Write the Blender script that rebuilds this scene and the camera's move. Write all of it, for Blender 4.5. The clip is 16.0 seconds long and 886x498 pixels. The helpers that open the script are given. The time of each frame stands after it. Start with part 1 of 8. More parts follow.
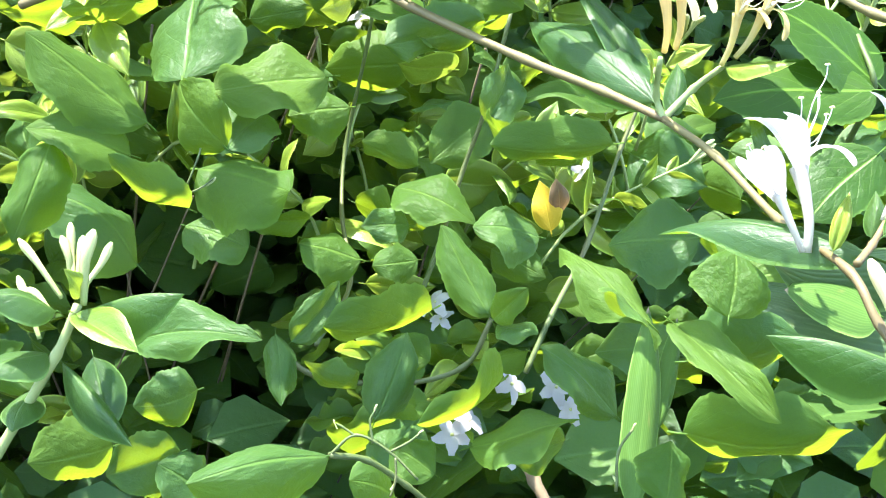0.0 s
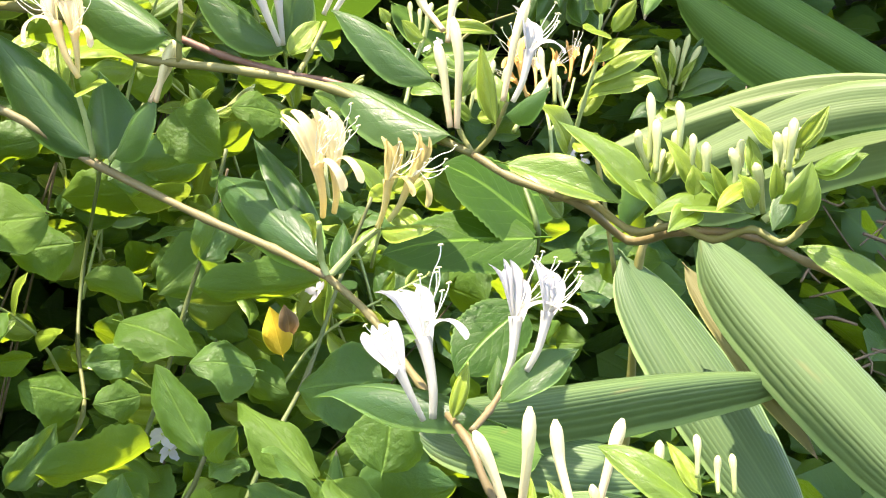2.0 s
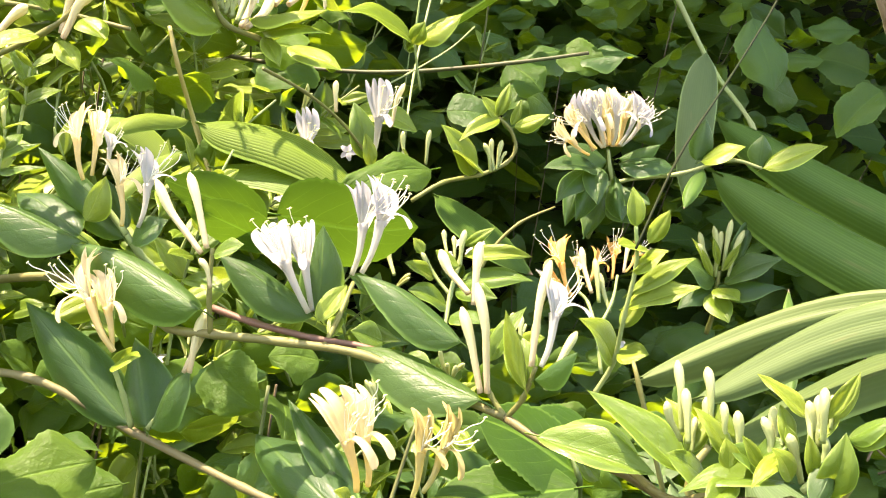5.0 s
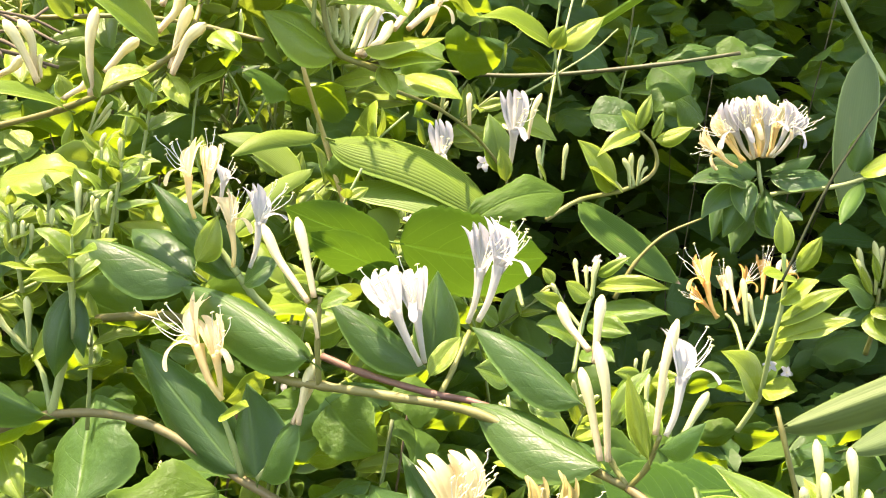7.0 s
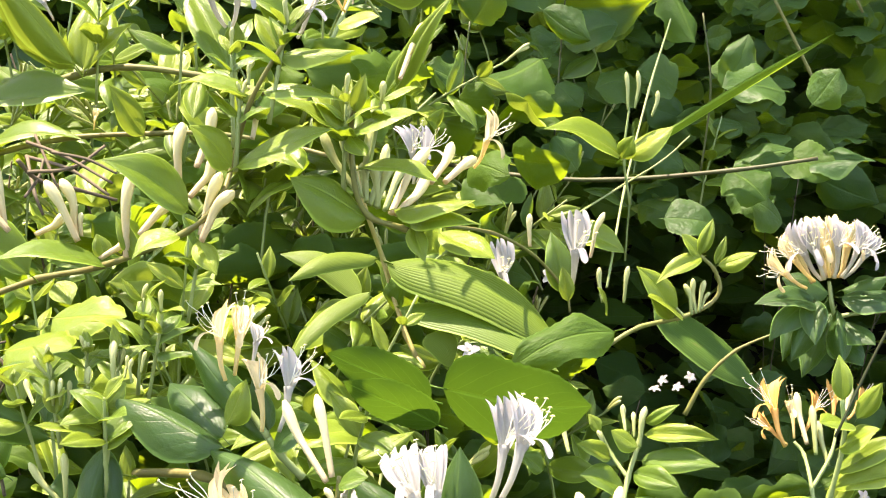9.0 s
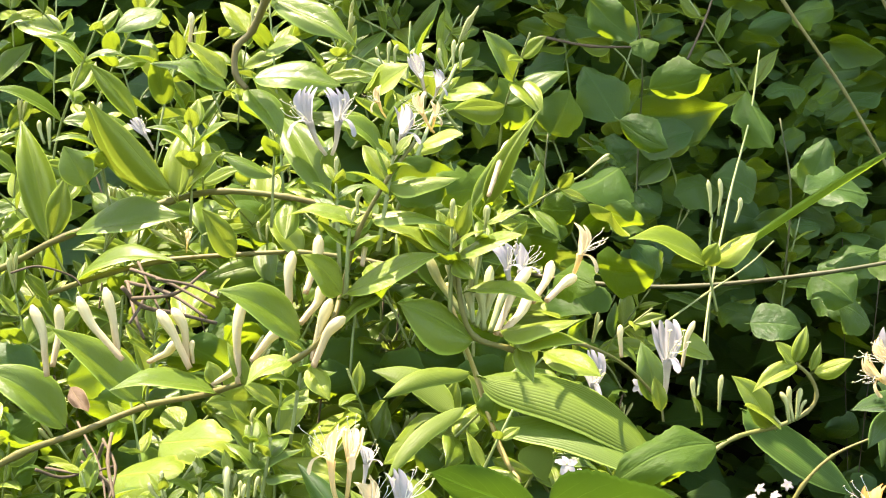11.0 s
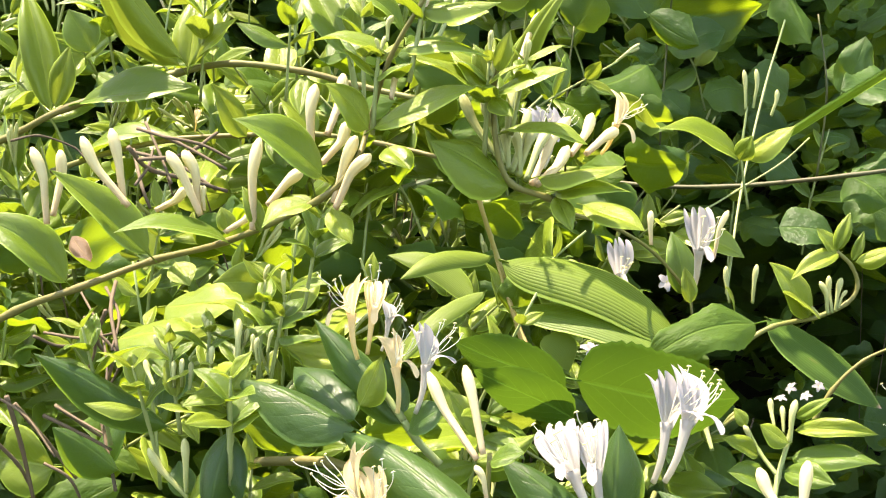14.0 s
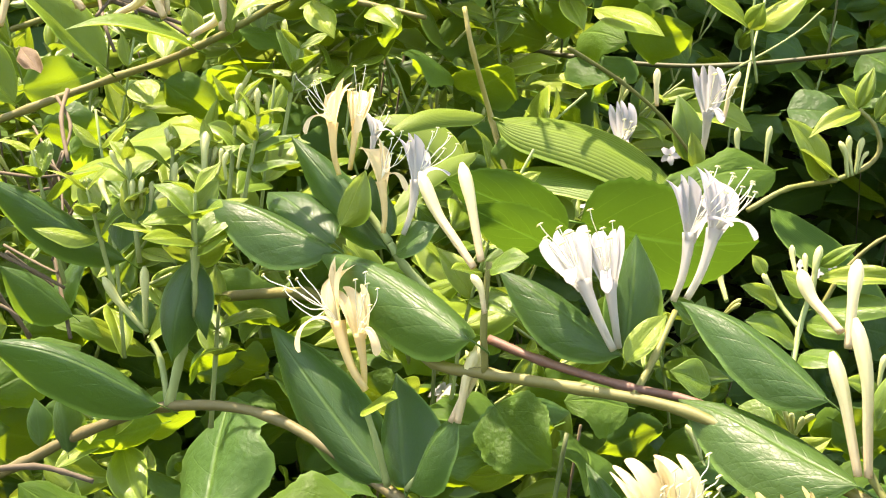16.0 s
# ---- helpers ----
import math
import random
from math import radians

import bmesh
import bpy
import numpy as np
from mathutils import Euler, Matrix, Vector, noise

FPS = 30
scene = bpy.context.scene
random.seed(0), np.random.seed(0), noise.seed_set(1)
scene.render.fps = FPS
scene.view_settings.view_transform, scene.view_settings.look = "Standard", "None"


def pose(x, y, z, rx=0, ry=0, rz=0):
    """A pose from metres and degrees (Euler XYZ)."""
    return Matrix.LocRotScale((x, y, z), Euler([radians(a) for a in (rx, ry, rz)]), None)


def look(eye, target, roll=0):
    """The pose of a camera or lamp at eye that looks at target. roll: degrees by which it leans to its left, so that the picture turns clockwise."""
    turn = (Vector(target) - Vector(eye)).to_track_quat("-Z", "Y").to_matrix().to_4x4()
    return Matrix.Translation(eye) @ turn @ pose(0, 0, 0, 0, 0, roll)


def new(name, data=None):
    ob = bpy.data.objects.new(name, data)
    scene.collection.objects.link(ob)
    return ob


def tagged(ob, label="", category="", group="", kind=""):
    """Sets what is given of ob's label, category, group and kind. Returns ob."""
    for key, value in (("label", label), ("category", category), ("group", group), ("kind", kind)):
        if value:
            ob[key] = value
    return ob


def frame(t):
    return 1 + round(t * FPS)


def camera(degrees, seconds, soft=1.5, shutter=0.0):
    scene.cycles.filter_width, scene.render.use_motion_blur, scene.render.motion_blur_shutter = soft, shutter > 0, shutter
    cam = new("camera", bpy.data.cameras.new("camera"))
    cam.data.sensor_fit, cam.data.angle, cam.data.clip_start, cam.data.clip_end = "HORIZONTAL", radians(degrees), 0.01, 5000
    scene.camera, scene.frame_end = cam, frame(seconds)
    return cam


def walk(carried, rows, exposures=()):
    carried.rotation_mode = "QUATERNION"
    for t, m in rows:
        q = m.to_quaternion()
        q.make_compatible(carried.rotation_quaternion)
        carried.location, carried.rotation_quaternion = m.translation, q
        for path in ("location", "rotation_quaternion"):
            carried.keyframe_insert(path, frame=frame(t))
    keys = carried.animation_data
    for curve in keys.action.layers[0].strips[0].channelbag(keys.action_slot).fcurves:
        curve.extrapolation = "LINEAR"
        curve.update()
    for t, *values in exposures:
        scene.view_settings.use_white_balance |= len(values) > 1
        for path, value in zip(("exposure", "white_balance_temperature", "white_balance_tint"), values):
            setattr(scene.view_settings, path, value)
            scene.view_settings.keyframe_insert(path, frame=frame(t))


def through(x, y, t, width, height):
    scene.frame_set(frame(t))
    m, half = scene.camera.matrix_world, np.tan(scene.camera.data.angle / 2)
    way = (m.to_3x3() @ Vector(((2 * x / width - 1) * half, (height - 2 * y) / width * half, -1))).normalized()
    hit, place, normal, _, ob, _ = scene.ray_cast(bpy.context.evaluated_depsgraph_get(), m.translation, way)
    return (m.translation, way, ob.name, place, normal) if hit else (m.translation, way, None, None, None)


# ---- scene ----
# The camera and its walk.
cam = camera(37.20, 16.0, soft=1.1)
EXPOSURES = [(0, 3.32, 6150, 18), (0.6, 3.19, 6450, 20), (2, 2.86, 7300, 24), (3.5, 2.88, 8000, 25), (5, 2.93, 8400, 25), (8, 2.80, 7900, 26), (10, 2.70, 7700, 26), (13, 2.71, 7750, 26), (16, 2.69, 8100, 23)]
walk(cam, [
    (0, pose(-0.0852, -0.0368, 0.8515, 75.27, -4.93, -8.40)),
    (0.5, pose(-0.0703, -0.0404, 0.8609, 76.37, -4.55, -10.54)),
    (1, pose(-0.0569, -0.0505, 0.8704, 77.31, -4.70, -13.27)),
    (1.5, pose(-0.0433, -0.0562, 0.8807, 78.06, -4.77, -14.83)),
    (2, pose(-0.0383, -0.0587, 0.8897, 78.68, -4.50, -15.90)),
    (2.5, pose(-0.0375, -0.0618, 0.8996, 80.11, -4.23, -16.82)),
    (3, pose(-0.0312, -0.0643, 0.9118, 81.27, -3.59, -16.96)),
    (3.5, pose(-0.0263, -0.0608, 0.9223, 81.92, -2.56, -16.22)),
    (4, pose(-0.0236, -0.0602, 0.9279, 83.13, -1.51, -15.56)),
    (4.5, pose(-0.0248, -0.0594, 0.9325, 84.10, -1.13, -15.27)),
    (5, pose(-0.0262, -0.0529, 0.9325, 84.41, -0.97, -13.49)),
    (5.2, pose(-0.0274, -0.0472, 0.9317, 84.30, -0.84, -12.56)),
    (7.3, pose(-0.0013, -0.0199, 0.9588, 82.99, -0.16, -5.37)),
    (7.5, pose(0.0019, -0.0161, 0.9623, 82.73, -0.02, -4.45)),
    (8, pose(0.0079, -0.0111, 0.9747, 82.41, 0.03, -2.39)),
    (8.5, pose(0.0182, -0.0129, 0.9872, 82.63, 0.04, -1.69)),
    (9, pose(0.0248, -0.0158, 0.9965, 85.26, 0.08, -1.66)),
    (9.5, pose(0.0261, -0.0242, 1.0047, 88.08, 1.06, -1.45)),
    (10, pose(0.0201, -0.0275, 1.0063, 89.38, 2.24, -0.40)),
    (10.2, pose(0.0169, -0.0275, 1.0072, 89.73, 2.57, 0.11)),
    (12.3, pose(0.0050, -0.0037, 0.9841, 89.32, 0.55, 1.94)),
    (12.5, pose(0.0053, -0.0007, 0.9802, 88.94, 0.49, 1.87)),
    (13, pose(0.0022, 0.0004, 0.9792, 88.33, 0.45, 1.51)),
    (13.5, pose(-0.0029, 0.0062, 0.9741, 87.96, 0.43, 1.19)),
    (14, pose(-0.0037, 0.0132, 0.9667, 87.40, 0.18, 1.07)),
    (14.5, pose(0.0053, 0.0218, 0.9650, 86.85, -0.21, 0.80)),
    (15, pose(0.0237, 0.0448, 0.9579, 86.49, -0.37, 0.78)),
    (15.5, pose(0.0112, 0.0601, 0.9381, 86.21, -0.58, 1.40)),
    (16, pose(-0.0076, 0.0613, 0.9199, 85.08, -0.74, 0.35)),
], EXPOSURES)

# ==== world ====
SUN_FROM = Vector((-0.28, 0.06, 0.96)).normalized()   # the sun stands high, a little behind the thicket
world = bpy.data.worlds.new("sky")
scene.world = world
world.use_nodes = True
wn = world.node_tree.nodes
sky = wn.new("ShaderNodeTexSky")
sky.sky_type, sky.sun_disc = "NISHITA", False
sky.sun_elevation = math.asin(SUN_FROM.z)
sky.sun_rotation = math.atan2(SUN_FROM.x, SUN_FROM.y)
world.node_tree.links.new(sky.outputs[0], wn["Background"].inputs[0])
wn["Background"].inputs[1].default_value = 0.15
sun = new("sun", bpy.data.lights.new("sun", "SUN"))
sun.data.energy, sun.data.angle, sun.data.color = 3.3, radians(0.6), (1.0, 0.95, 0.86)
sun.matrix_basis = look(SUN_FROM * 20, (0, 0, 0))


# ==== materials ====
def nodes_of(name):
    m = bpy.data.materials.new(name)
    m.use_nodes = True
    t = m.node_tree
    return m, t, t.nodes, t.links


def mth(t, op, a, b=None, c=None):
    n = t.nodes.new("ShaderNodeMath")
    n.operation = op
    for i, v in enumerate((a, b, c)):
        if v is None:
            continue
        if isinstance(v, (int, float)):
            n.inputs[i].default_value = v
        else:
            t.links.new(v, n.inputs[i])
    return n.outputs[0]


def mixc(t, fac, a, b, mode="MIX"):
    n = t.nodes.new("ShaderNodeMix")
    n.data_type, n.blend_type = "RGBA", mode
    for i, v in ((0, fac), (6, a), (7, b)):
        if isinstance(v, (int, float)):
            n.inputs[i].default_value = v
        elif isinstance(v, tuple):
            n.inputs[i].default_value = (*v, 1)
        else:
            t.links.new(v, n.inputs[i])
    return n.outputs[2]


def noisy(t, scale, detail=3.0, coord="Object"):
    co = t.nodes.new("ShaderNodeTexCoord")
    n = t.nodes.new("ShaderNodeTexNoise")
    n.inputs["Scale"].default_value, n.inputs["Detail"].default_value = scale, detail
    t.links.new(co.outputs[coord], n.inputs["Vector"])
    return n.outputs["Fac"]


def ramp(t, fac, lo, hi):
    n = t.nodes.new("ShaderNodeMapRange")
    n.inputs[1].default_value, n.inputs[2].default_value = lo, hi
    t.links.new(fac, n.inputs[0])
    return n.outputs[0]


def thin_leaf(name, dark, light, glow, rough=0.36, thin=0.36, veins=6.0, slant=0.95, vein_tint=0.45, ribs=0, sheen=0.27, bump=0.42, stain=0.0, through=0.6, edge=0.65, quilt=0.5):
    """A leaf blade: gloss over green, light shining through, midrib and side veins along the blade's own length and breadth."""
    m, t, n, l = nodes_of(name)
    p = n["Principled BSDF"]
    uv = n.new("ShaderNodeTexCoord").outputs["UV"]
    sep = n.new("ShaderNodeSeparateXYZ")
    l.new(uv, sep.inputs[0])
    fine = noisy(t, 18.0, 4.0, "UV")
    broad = noisy(t, 3.0, 2.0, "UV")
    across = mth(t, "ABSOLUTE", mth(t, "SUBTRACT", sep.outputs[0], 0.5))
    along = mth(t, "MULTIPLY_ADD", mth(t, "SUBTRACT", broad, 0.5), 0.05, sep.outputs[1])
    mid = ramp(t, across, 0.034, 0.008)
    if ribs:
        w = mth(t, "SINE", mth(t, "MULTIPLY", sep.outputs[0], ribs * 6.283))
        side = mth(t, "POWER", mth(t, "MULTIPLY_ADD", w, 0.5, 0.5), 2.5)
        dome = mth(t, "MULTIPLY", side, -0.4)
    else:
        arc = mth(t, "MULTIPLY", mth(t, "POWER", across, 1.25), slant)
        s = mth(t, "FRACT", mth(t, "MULTIPLY", mth(t, "SUBTRACT", along, arc), veins))
        s = mth(t, "ABSOLUTE", mth(t, "SUBTRACT", s, 0.5))
        side = mth(t, "MULTIPLY", ramp(t, s, 0.040, 0.0), ramp(t, across, 0.46, 0.25))
        dome = mth(t, "POWER", mth(t, "MULTIPLY", s, 2.0), 0.6)
    rnd = n.new("ShaderNodeObjectInfo").outputs["Random"]
    isl = n.new("ShaderNodeNewGeometry").outputs["Random Per Island"]
    vary = mth(t, "FRACT", mth(t, "ADD", rnd, isl))
    hue = mth(t, "FRACT", mth(t, "MULTIPLY", vary, 7.31))
    cell = n.new("ShaderNodeTexVoronoi")
    cell.feature = "DISTANCE_TO_EDGE"
    cell.inputs["Scale"].default_value = 24.0
    l.new(uv, cell.inputs["Vector"])
    net = ramp(t, cell.outputs["Distance"], 0.10, 0.0)
    pale = tuple(min(1, c * 1.35 + d) for c, d in zip(light, (0.035, 0.055, 0.012)))
    base = mixc(t, mth(t, "MULTIPLY_ADD", vary, 0.9, mth(t, "MULTIPLY", broad, 0.3)), dark, light)
    base = mixc(t, mth(t, "MULTIPLY", hue, 0.30), base, (dark[0] * 0.55, dark[1] * 0.95, dark[2] * 2.2))
    base = mixc(t, mth(t, "MULTIPLY", fine, 0.22), base, tuple(c * 0.55 for c in dark))
    grain = ramp(t, noisy(t, 55.0, 3.0, "UV"), 0.30, 0.72)
    base = mixc(t, mth(t, "MULTIPLY", grain, 0.0 if ribs else 0.20), base, tuple(c * 0.60 for c in dark))
    base = mixc(t, mth(t, "MULTIPLY", net, 0.0 if ribs else 0.10), base, pale)
    lines = mth(t, "MAXIMUM", mth(t, "MULTIPLY", mid, 0.9), mth(t, "MULTIPLY", side, 0.9 if ribs else 0.30))
    relief = mth(t, "MULTIPLY_ADD", side, 0.9 if ribs else 0.10, mth(t, "MULTIPLY", mid, 0.6))
    col = mixc(t, mth(t, "MULTIPLY", lines, vein_tint), base, pale)
    rim = ramp(t, across, 0.455, 0.484)
    col = mixc(t, mth(t, "MULTIPLY", rim, edge), col, tuple(min(1, c * 1.8 + d) for c, d in zip(light, (0.10, 0.15, 0.04))))
    spots = ramp(t, noisy(t, 7.0, 5.0, "UV"), 0.69, 0.74)
    col = mixc(t, mth(t, "MULTIPLY", spots, mth(t, "MULTIPLY", ramp(t, vary, 0.45, 0.9), 0.55)), col, (0.13, 0.085, 0.025))
    if ribs:
        col = mixc(t, mth(t, "MULTIPLY", ramp(t, noisy(t, 1.7, 4.0, "UV"), 0.60, 0.70), 0.55 * stain), col, (0.26, 0.17, 0.07))
        col = mixc(t, mth(t, "MULTIPLY", ramp(t, sep.outputs[1], 0.955, 0.985), 0.8 * stain), col, (0.42, 0.26, 0.20))
    l.new(col, p.inputs["Base Color"])
    l.new(mth(t, "MULTIPLY_ADD", fine, 0.30, rough - 0.12), p.inputs["Roughness"])
    p.inputs["Specular IOR Level"].default_value = sheen
    b = n.new("ShaderNodeBump")
    b.inputs["Strength"].default_value, b.inputs["Distance"].default_value = bump, 0.0016
    h = mth(t, "SUBTRACT", mth(t, "MULTIPLY", fine, 0.22), mth(t, "MULTIPLY_ADD", net, 0.0 if ribs else 0.05, relief))
    h = mth(t, "ADD", h, mth(t, "MULTIPLY_ADD", dome, 0.5 if ribs else 0.10, mth(t, "MULTIPLY", broad, 0.9)))
    if not ribs:
        h = mth(t, "MULTIPLY_ADD", noisy(t, 8.0, 2.0, "UV"), quilt, h)
    l.new(h, b.inputs["Height"])
    l.new(b.outputs[0], p.inputs["Normal"])
    tr = n.new("ShaderNodeBsdfTranslucent")
    g = mixc(t, mth(t, "MULTIPLY", vary, 0.5), glow, tuple(c * 0.6 for c in glow))
    g = mixc(t, mth(t, "MAXIMUM", mth(t, "MULTIPLY", lines, through), mth(t, "MULTIPLY", net, 0.0 if ribs else 0.25)), g, tuple(c * 0.45 for c in glow))
    g = mixc(t, mth(t, "MULTIPLY", broad, 0.45), g, tuple(c * 0.55 for c in glow))
    g = mixc(t, mth(t, "MULTIPLY", spots, mth(t, "MULTIPLY", ramp(t, vary, 0.45, 0.9), 0.6)), g, (0.10, 0.05, 0.01))
    l.new(g, tr.inputs["Color"])
    mx = n.new("ShaderNodeMixShader")
    mx.inputs[0].default_value = thin
    l.new(p.outputs[0], mx.inputs[1])
    l.new(tr.outputs[0], mx.inputs[2])
    l.new(mx.outputs[0], n["Material Output"].inputs[0])
    return m


def petal(name, root, tip, thin=0.55, rough=0.5):
    """A soft petal, its colour running from root to tip, with faint streaks."""
    m, t, n, l = nodes_of(name)
    p = n["Principled BSDF"]
    sep = n.new("ShaderNodeSeparateXYZ")
    l.new(n.new("ShaderNodeTexCoord").outputs["UV"], sep.inputs[0])
    col = mixc(t, ramp(t, sep.outputs[1], 0.0, 0.7), root, tip)
    streak = mth(t, "MULTIPLY_ADD", mth(t, "SINE", mth(t, "MULTIPLY", sep.outputs[0], 50.0)), 0.5, 0.5)
    col = mixc(t, mth(t, "MULTIPLY", mth(t, "MULTIPLY", streak, noisy(t, 9.0, 3.0, "UV")), 0.22), col, tuple(c * 0.75 for c in root))
    rnd = n.new("ShaderNodeObjectInfo").outputs["Random"]
    col = mixc(t, mth(t, "MULTIPLY", rnd, 0.12), col, root)
    l.new(col, p.inputs["Base Color"])
    p.inputs["Roughness"].default_value = rough
    b = n.new("ShaderNodeBump")
    b.inputs["Strength"].default_value, b.inputs["Distance"].default_value = 0.25, 0.001
    l.new(mth(t, "MULTIPLY_ADD", streak, 0.35, noisy(t, 14.0, 3.0, "UV")), b.inputs["Height"])
    l.new(b.outputs[0], p.inputs["Normal"])
    tr = n.new("ShaderNodeBsdfTranslucent")
    l.new(col, tr.inputs["Color"])
    mx = n.new("ShaderNodeMixShader")
    mx.inputs[0].default_value = thin
    l.new(p.outputs[0], mx.inputs[1])
    l.new(tr.outputs[0], mx.inputs[2])
    l.new(mx.outputs[0], n["Material Output"].inputs[0])
    return m


def bark(name, a, b, scale=60.0, rough=0.6, bump=0.4):
    """A stem or twig: two tones in long patches, with a fine relief."""
    m, t, n, l = nodes_of(name)
    p = n["Principled BSDF"]
    patch, fine = noisy(t, scale * 0.35, 3.0), noisy(t, scale * 6, 4.0)
    col = mixc(t, ramp(t, patch, 0.38, 0.62), a, b)
    col = mixc(t, mth(t, "MULTIPLY", fine, 0.20), col, tuple(c * 0.5 for c in a))
    col = mixc(t, mth(t, "MULTIPLY", ramp(t, noisy(t, 0.9, 5.0), 0.42, 0.62), 0.5), col, tuple(c * 0.45 for c in b))
    l.new(col, p.inputs["Base Color"])
    p.inputs["Roughness"].default_value = rough
    p.inputs["Specular IOR Level"].default_value = 0.08 if rough > 0.9 else 0.4
    bm_ = n.new("ShaderNodeBump")
    bm_.inputs["Strength"].default_value, bm_.inputs["Distance"].default_value = bump, 0.0008
    l.new(fine, bm_.inputs["Height"])
    l.new(bm_.outputs[0], p.inputs["Normal"])
    return m


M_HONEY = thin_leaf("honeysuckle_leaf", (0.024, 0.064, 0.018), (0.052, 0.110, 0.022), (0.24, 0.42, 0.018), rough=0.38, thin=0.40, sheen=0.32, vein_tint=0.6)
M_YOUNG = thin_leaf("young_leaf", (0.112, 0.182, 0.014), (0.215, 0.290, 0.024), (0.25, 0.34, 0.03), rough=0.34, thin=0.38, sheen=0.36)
# lighter copy of the honeysuckle leaf, with sunlight put into its colour
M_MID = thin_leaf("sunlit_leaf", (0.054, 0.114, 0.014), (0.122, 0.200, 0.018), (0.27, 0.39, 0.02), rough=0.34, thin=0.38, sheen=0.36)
M_BROAD = thin_leaf("climber_leaf", (0.028, 0.080, 0.022), (0.072, 0.145, 0.028), (0.29, 0.44, 0.012), rough=0.42, thin=0.44, veins=4.6, slant=1.25, sheen=0.20, through=0.3, edge=0.22, quilt=1.3, bump=0.6)
# brighter copy of the climber leaf: sun shining through is put into the colour
M_LIT_CLIMBER = thin_leaf("scrambler_leaf", (0.036, 0.092, 0.018), (0.084, 0.158, 0.024), (0.28, 0.42, 0.016), rough=0.46, thin=0.52, veins=4.6, slant=1.25, sheen=0.13, through=0.2, vein_tint=0.55, edge=0.22, quilt=1.3, bump=0.6)
M_SAW = thin_leaf("serrate_leaf", (0.024, 0.072, 0.008), (0.046, 0.112, 0.010), (0.100, 0.215, 0.014), rough=0.40, thin=0.45, veins=6.0, slant=1.1, sheen=0.20, edge=0.3, through=0.0, vein_tint=2.0)
M_BAMBOO = thin_leaf("bamboo_leaf", (0.036, 0.092, 0.014), (0.072, 0.138, 0.022), (0.18, 0.30, 0.02), rough=0.42, thin=0.30, ribs=21, vein_tint=0.45, bump=0.12, stain=1.0, sheen=0.12)
M_ARCH = thin_leaf("pale_bamboo_leaf", (0.060, 0.100, 0.028), (0.098, 0.138, 0.042), (0.20, 0.28, 0.05), rough=0.46, thin=0.26, ribs=17, vein_tint=0.26, bump=0.10, stain=0.6, sheen=0.16)
M_BLADE = thin_leaf("ribbed_bamboo_leaf", (0.050, 0.094, 0.030), (0.086, 0.136, 0.046), (0.18, 0.27, 0.04), rough=0.42, thin=0.26, ribs=19, vein_tint=0.36, bump=0.20, stain=1.0, sheen=0.22)
M_PLEAT = thin_leaf("pleated_leaf", (0.078, 0.136, 0.014), (0.125, 0.186, 0.020), (0.24, 0.35, 0.016), rough=0.40, thin=0.34, ribs=17, vein_tint=0.30, bump=0.22, sheen=0.2)
M_GRASS = thin_leaf("grass_blade", (0.150, 0.260, 0.025), (0.200, 0.320, 0.032), (0.30, 0.45, 0.03), rough=0.42, thin=0.35, ribs=4, vein_tint=0.25, bump=0.25, sheen=0.18)
M_DEAD = thin_leaf("yellowed_leaf", (0.13, 0.080, 0.040), (0.24, 0.165, 0.075), (0.22, 0.13, 0.04), rough=0.6, thin=0.35)
M_YELLOWED = thin_leaf("sun_yellowed_leaf", (0.50, 0.32, 0.02), (0.72, 0.50, 0.03), (0.60, 0.42, 0.02), rough=0.55, thin=0.4)
M_DRYBLADE = thin_leaf("drying_bamboo_leaf", (0.13, 0.125, 0.040), (0.21, 0.175, 0.060), (0.26, 0.24, 0.05), rough=0.5, thin=0.28, ribs=12, vein_tint=0.15, bump=0.2, stain=1.0, sheen=0.2)
M_WHITE = petal("white_petal", (0.52, 0.52, 0.40), (0.44, 0.435, 0.435))
M_YELLOW = petal("yellow_petal", (0.74, 0.62, 0.27), (0.84, 0.69, 0.38))
M_ORANGE = petal("orange_petal", (0.72, 0.52, 0.18), (0.76, 0.43, 0.11))
M_SPENT = petal("spent_petal", (0.55, 0.52, 0.22), (0.58, 0.46, 0.17))
M_BUD = petal("bud_skin", (0.22, 0.28, 0.075), (0.42, 0.45, 0.17), thin=0.18)
M_BUDPALE = petal("pale_bud_skin", (0.54, 0.42, 0.23), (0.64, 0.61, 0.30), thin=0.30)
M_STAMEN = petal("stamen", (0.80, 0.80, 0.66), (0.72, 0.70, 0.30), thin=0.2)
M_STEMG = bark("green_stem", (0.150, 0.170, 0.034), (0.150, 0.132, 0.034), 40)
M_STEMR = bark("reddish_stem", (0.145, 0.098, 0.040), (0.130, 0.118, 0.034), 40)
M_WINE = bark("wine_red_stem", (0.120, 0.052, 0.036), (0.160, 0.085, 0.045), 40)
M_STEMY = bark("young_stem", (0.20, 0.28, 0.08), (0.27, 0.31, 0.11), 40)
# stem colour darkened so that it looks to lie in part shade
M_RUNNER = bark("shaded_runner", (0.060, 0.082, 0.020), (0.078, 0.070, 0.022), 40)
M_SHOOT = bark("green_shoot", (0.060, 0.105, 0.020), (0.090, 0.100, 0.028), 40)
# the shade on this stalk is put into its base colour
M_SHADE_STALK = bark("shade_dark_stalk", (0.022, 0.034, 0.014), (0.034, 0.032, 0.016), 40, 0.92)
M_CANE = bark("cane", (0.34, 0.26, 0.075), (0.26, 0.25, 0.065), 40)
M_TWIG = bark("dry_twig", (0.075, 0.058, 0.030), (0.135, 0.100, 0.050), 50, 0.8)
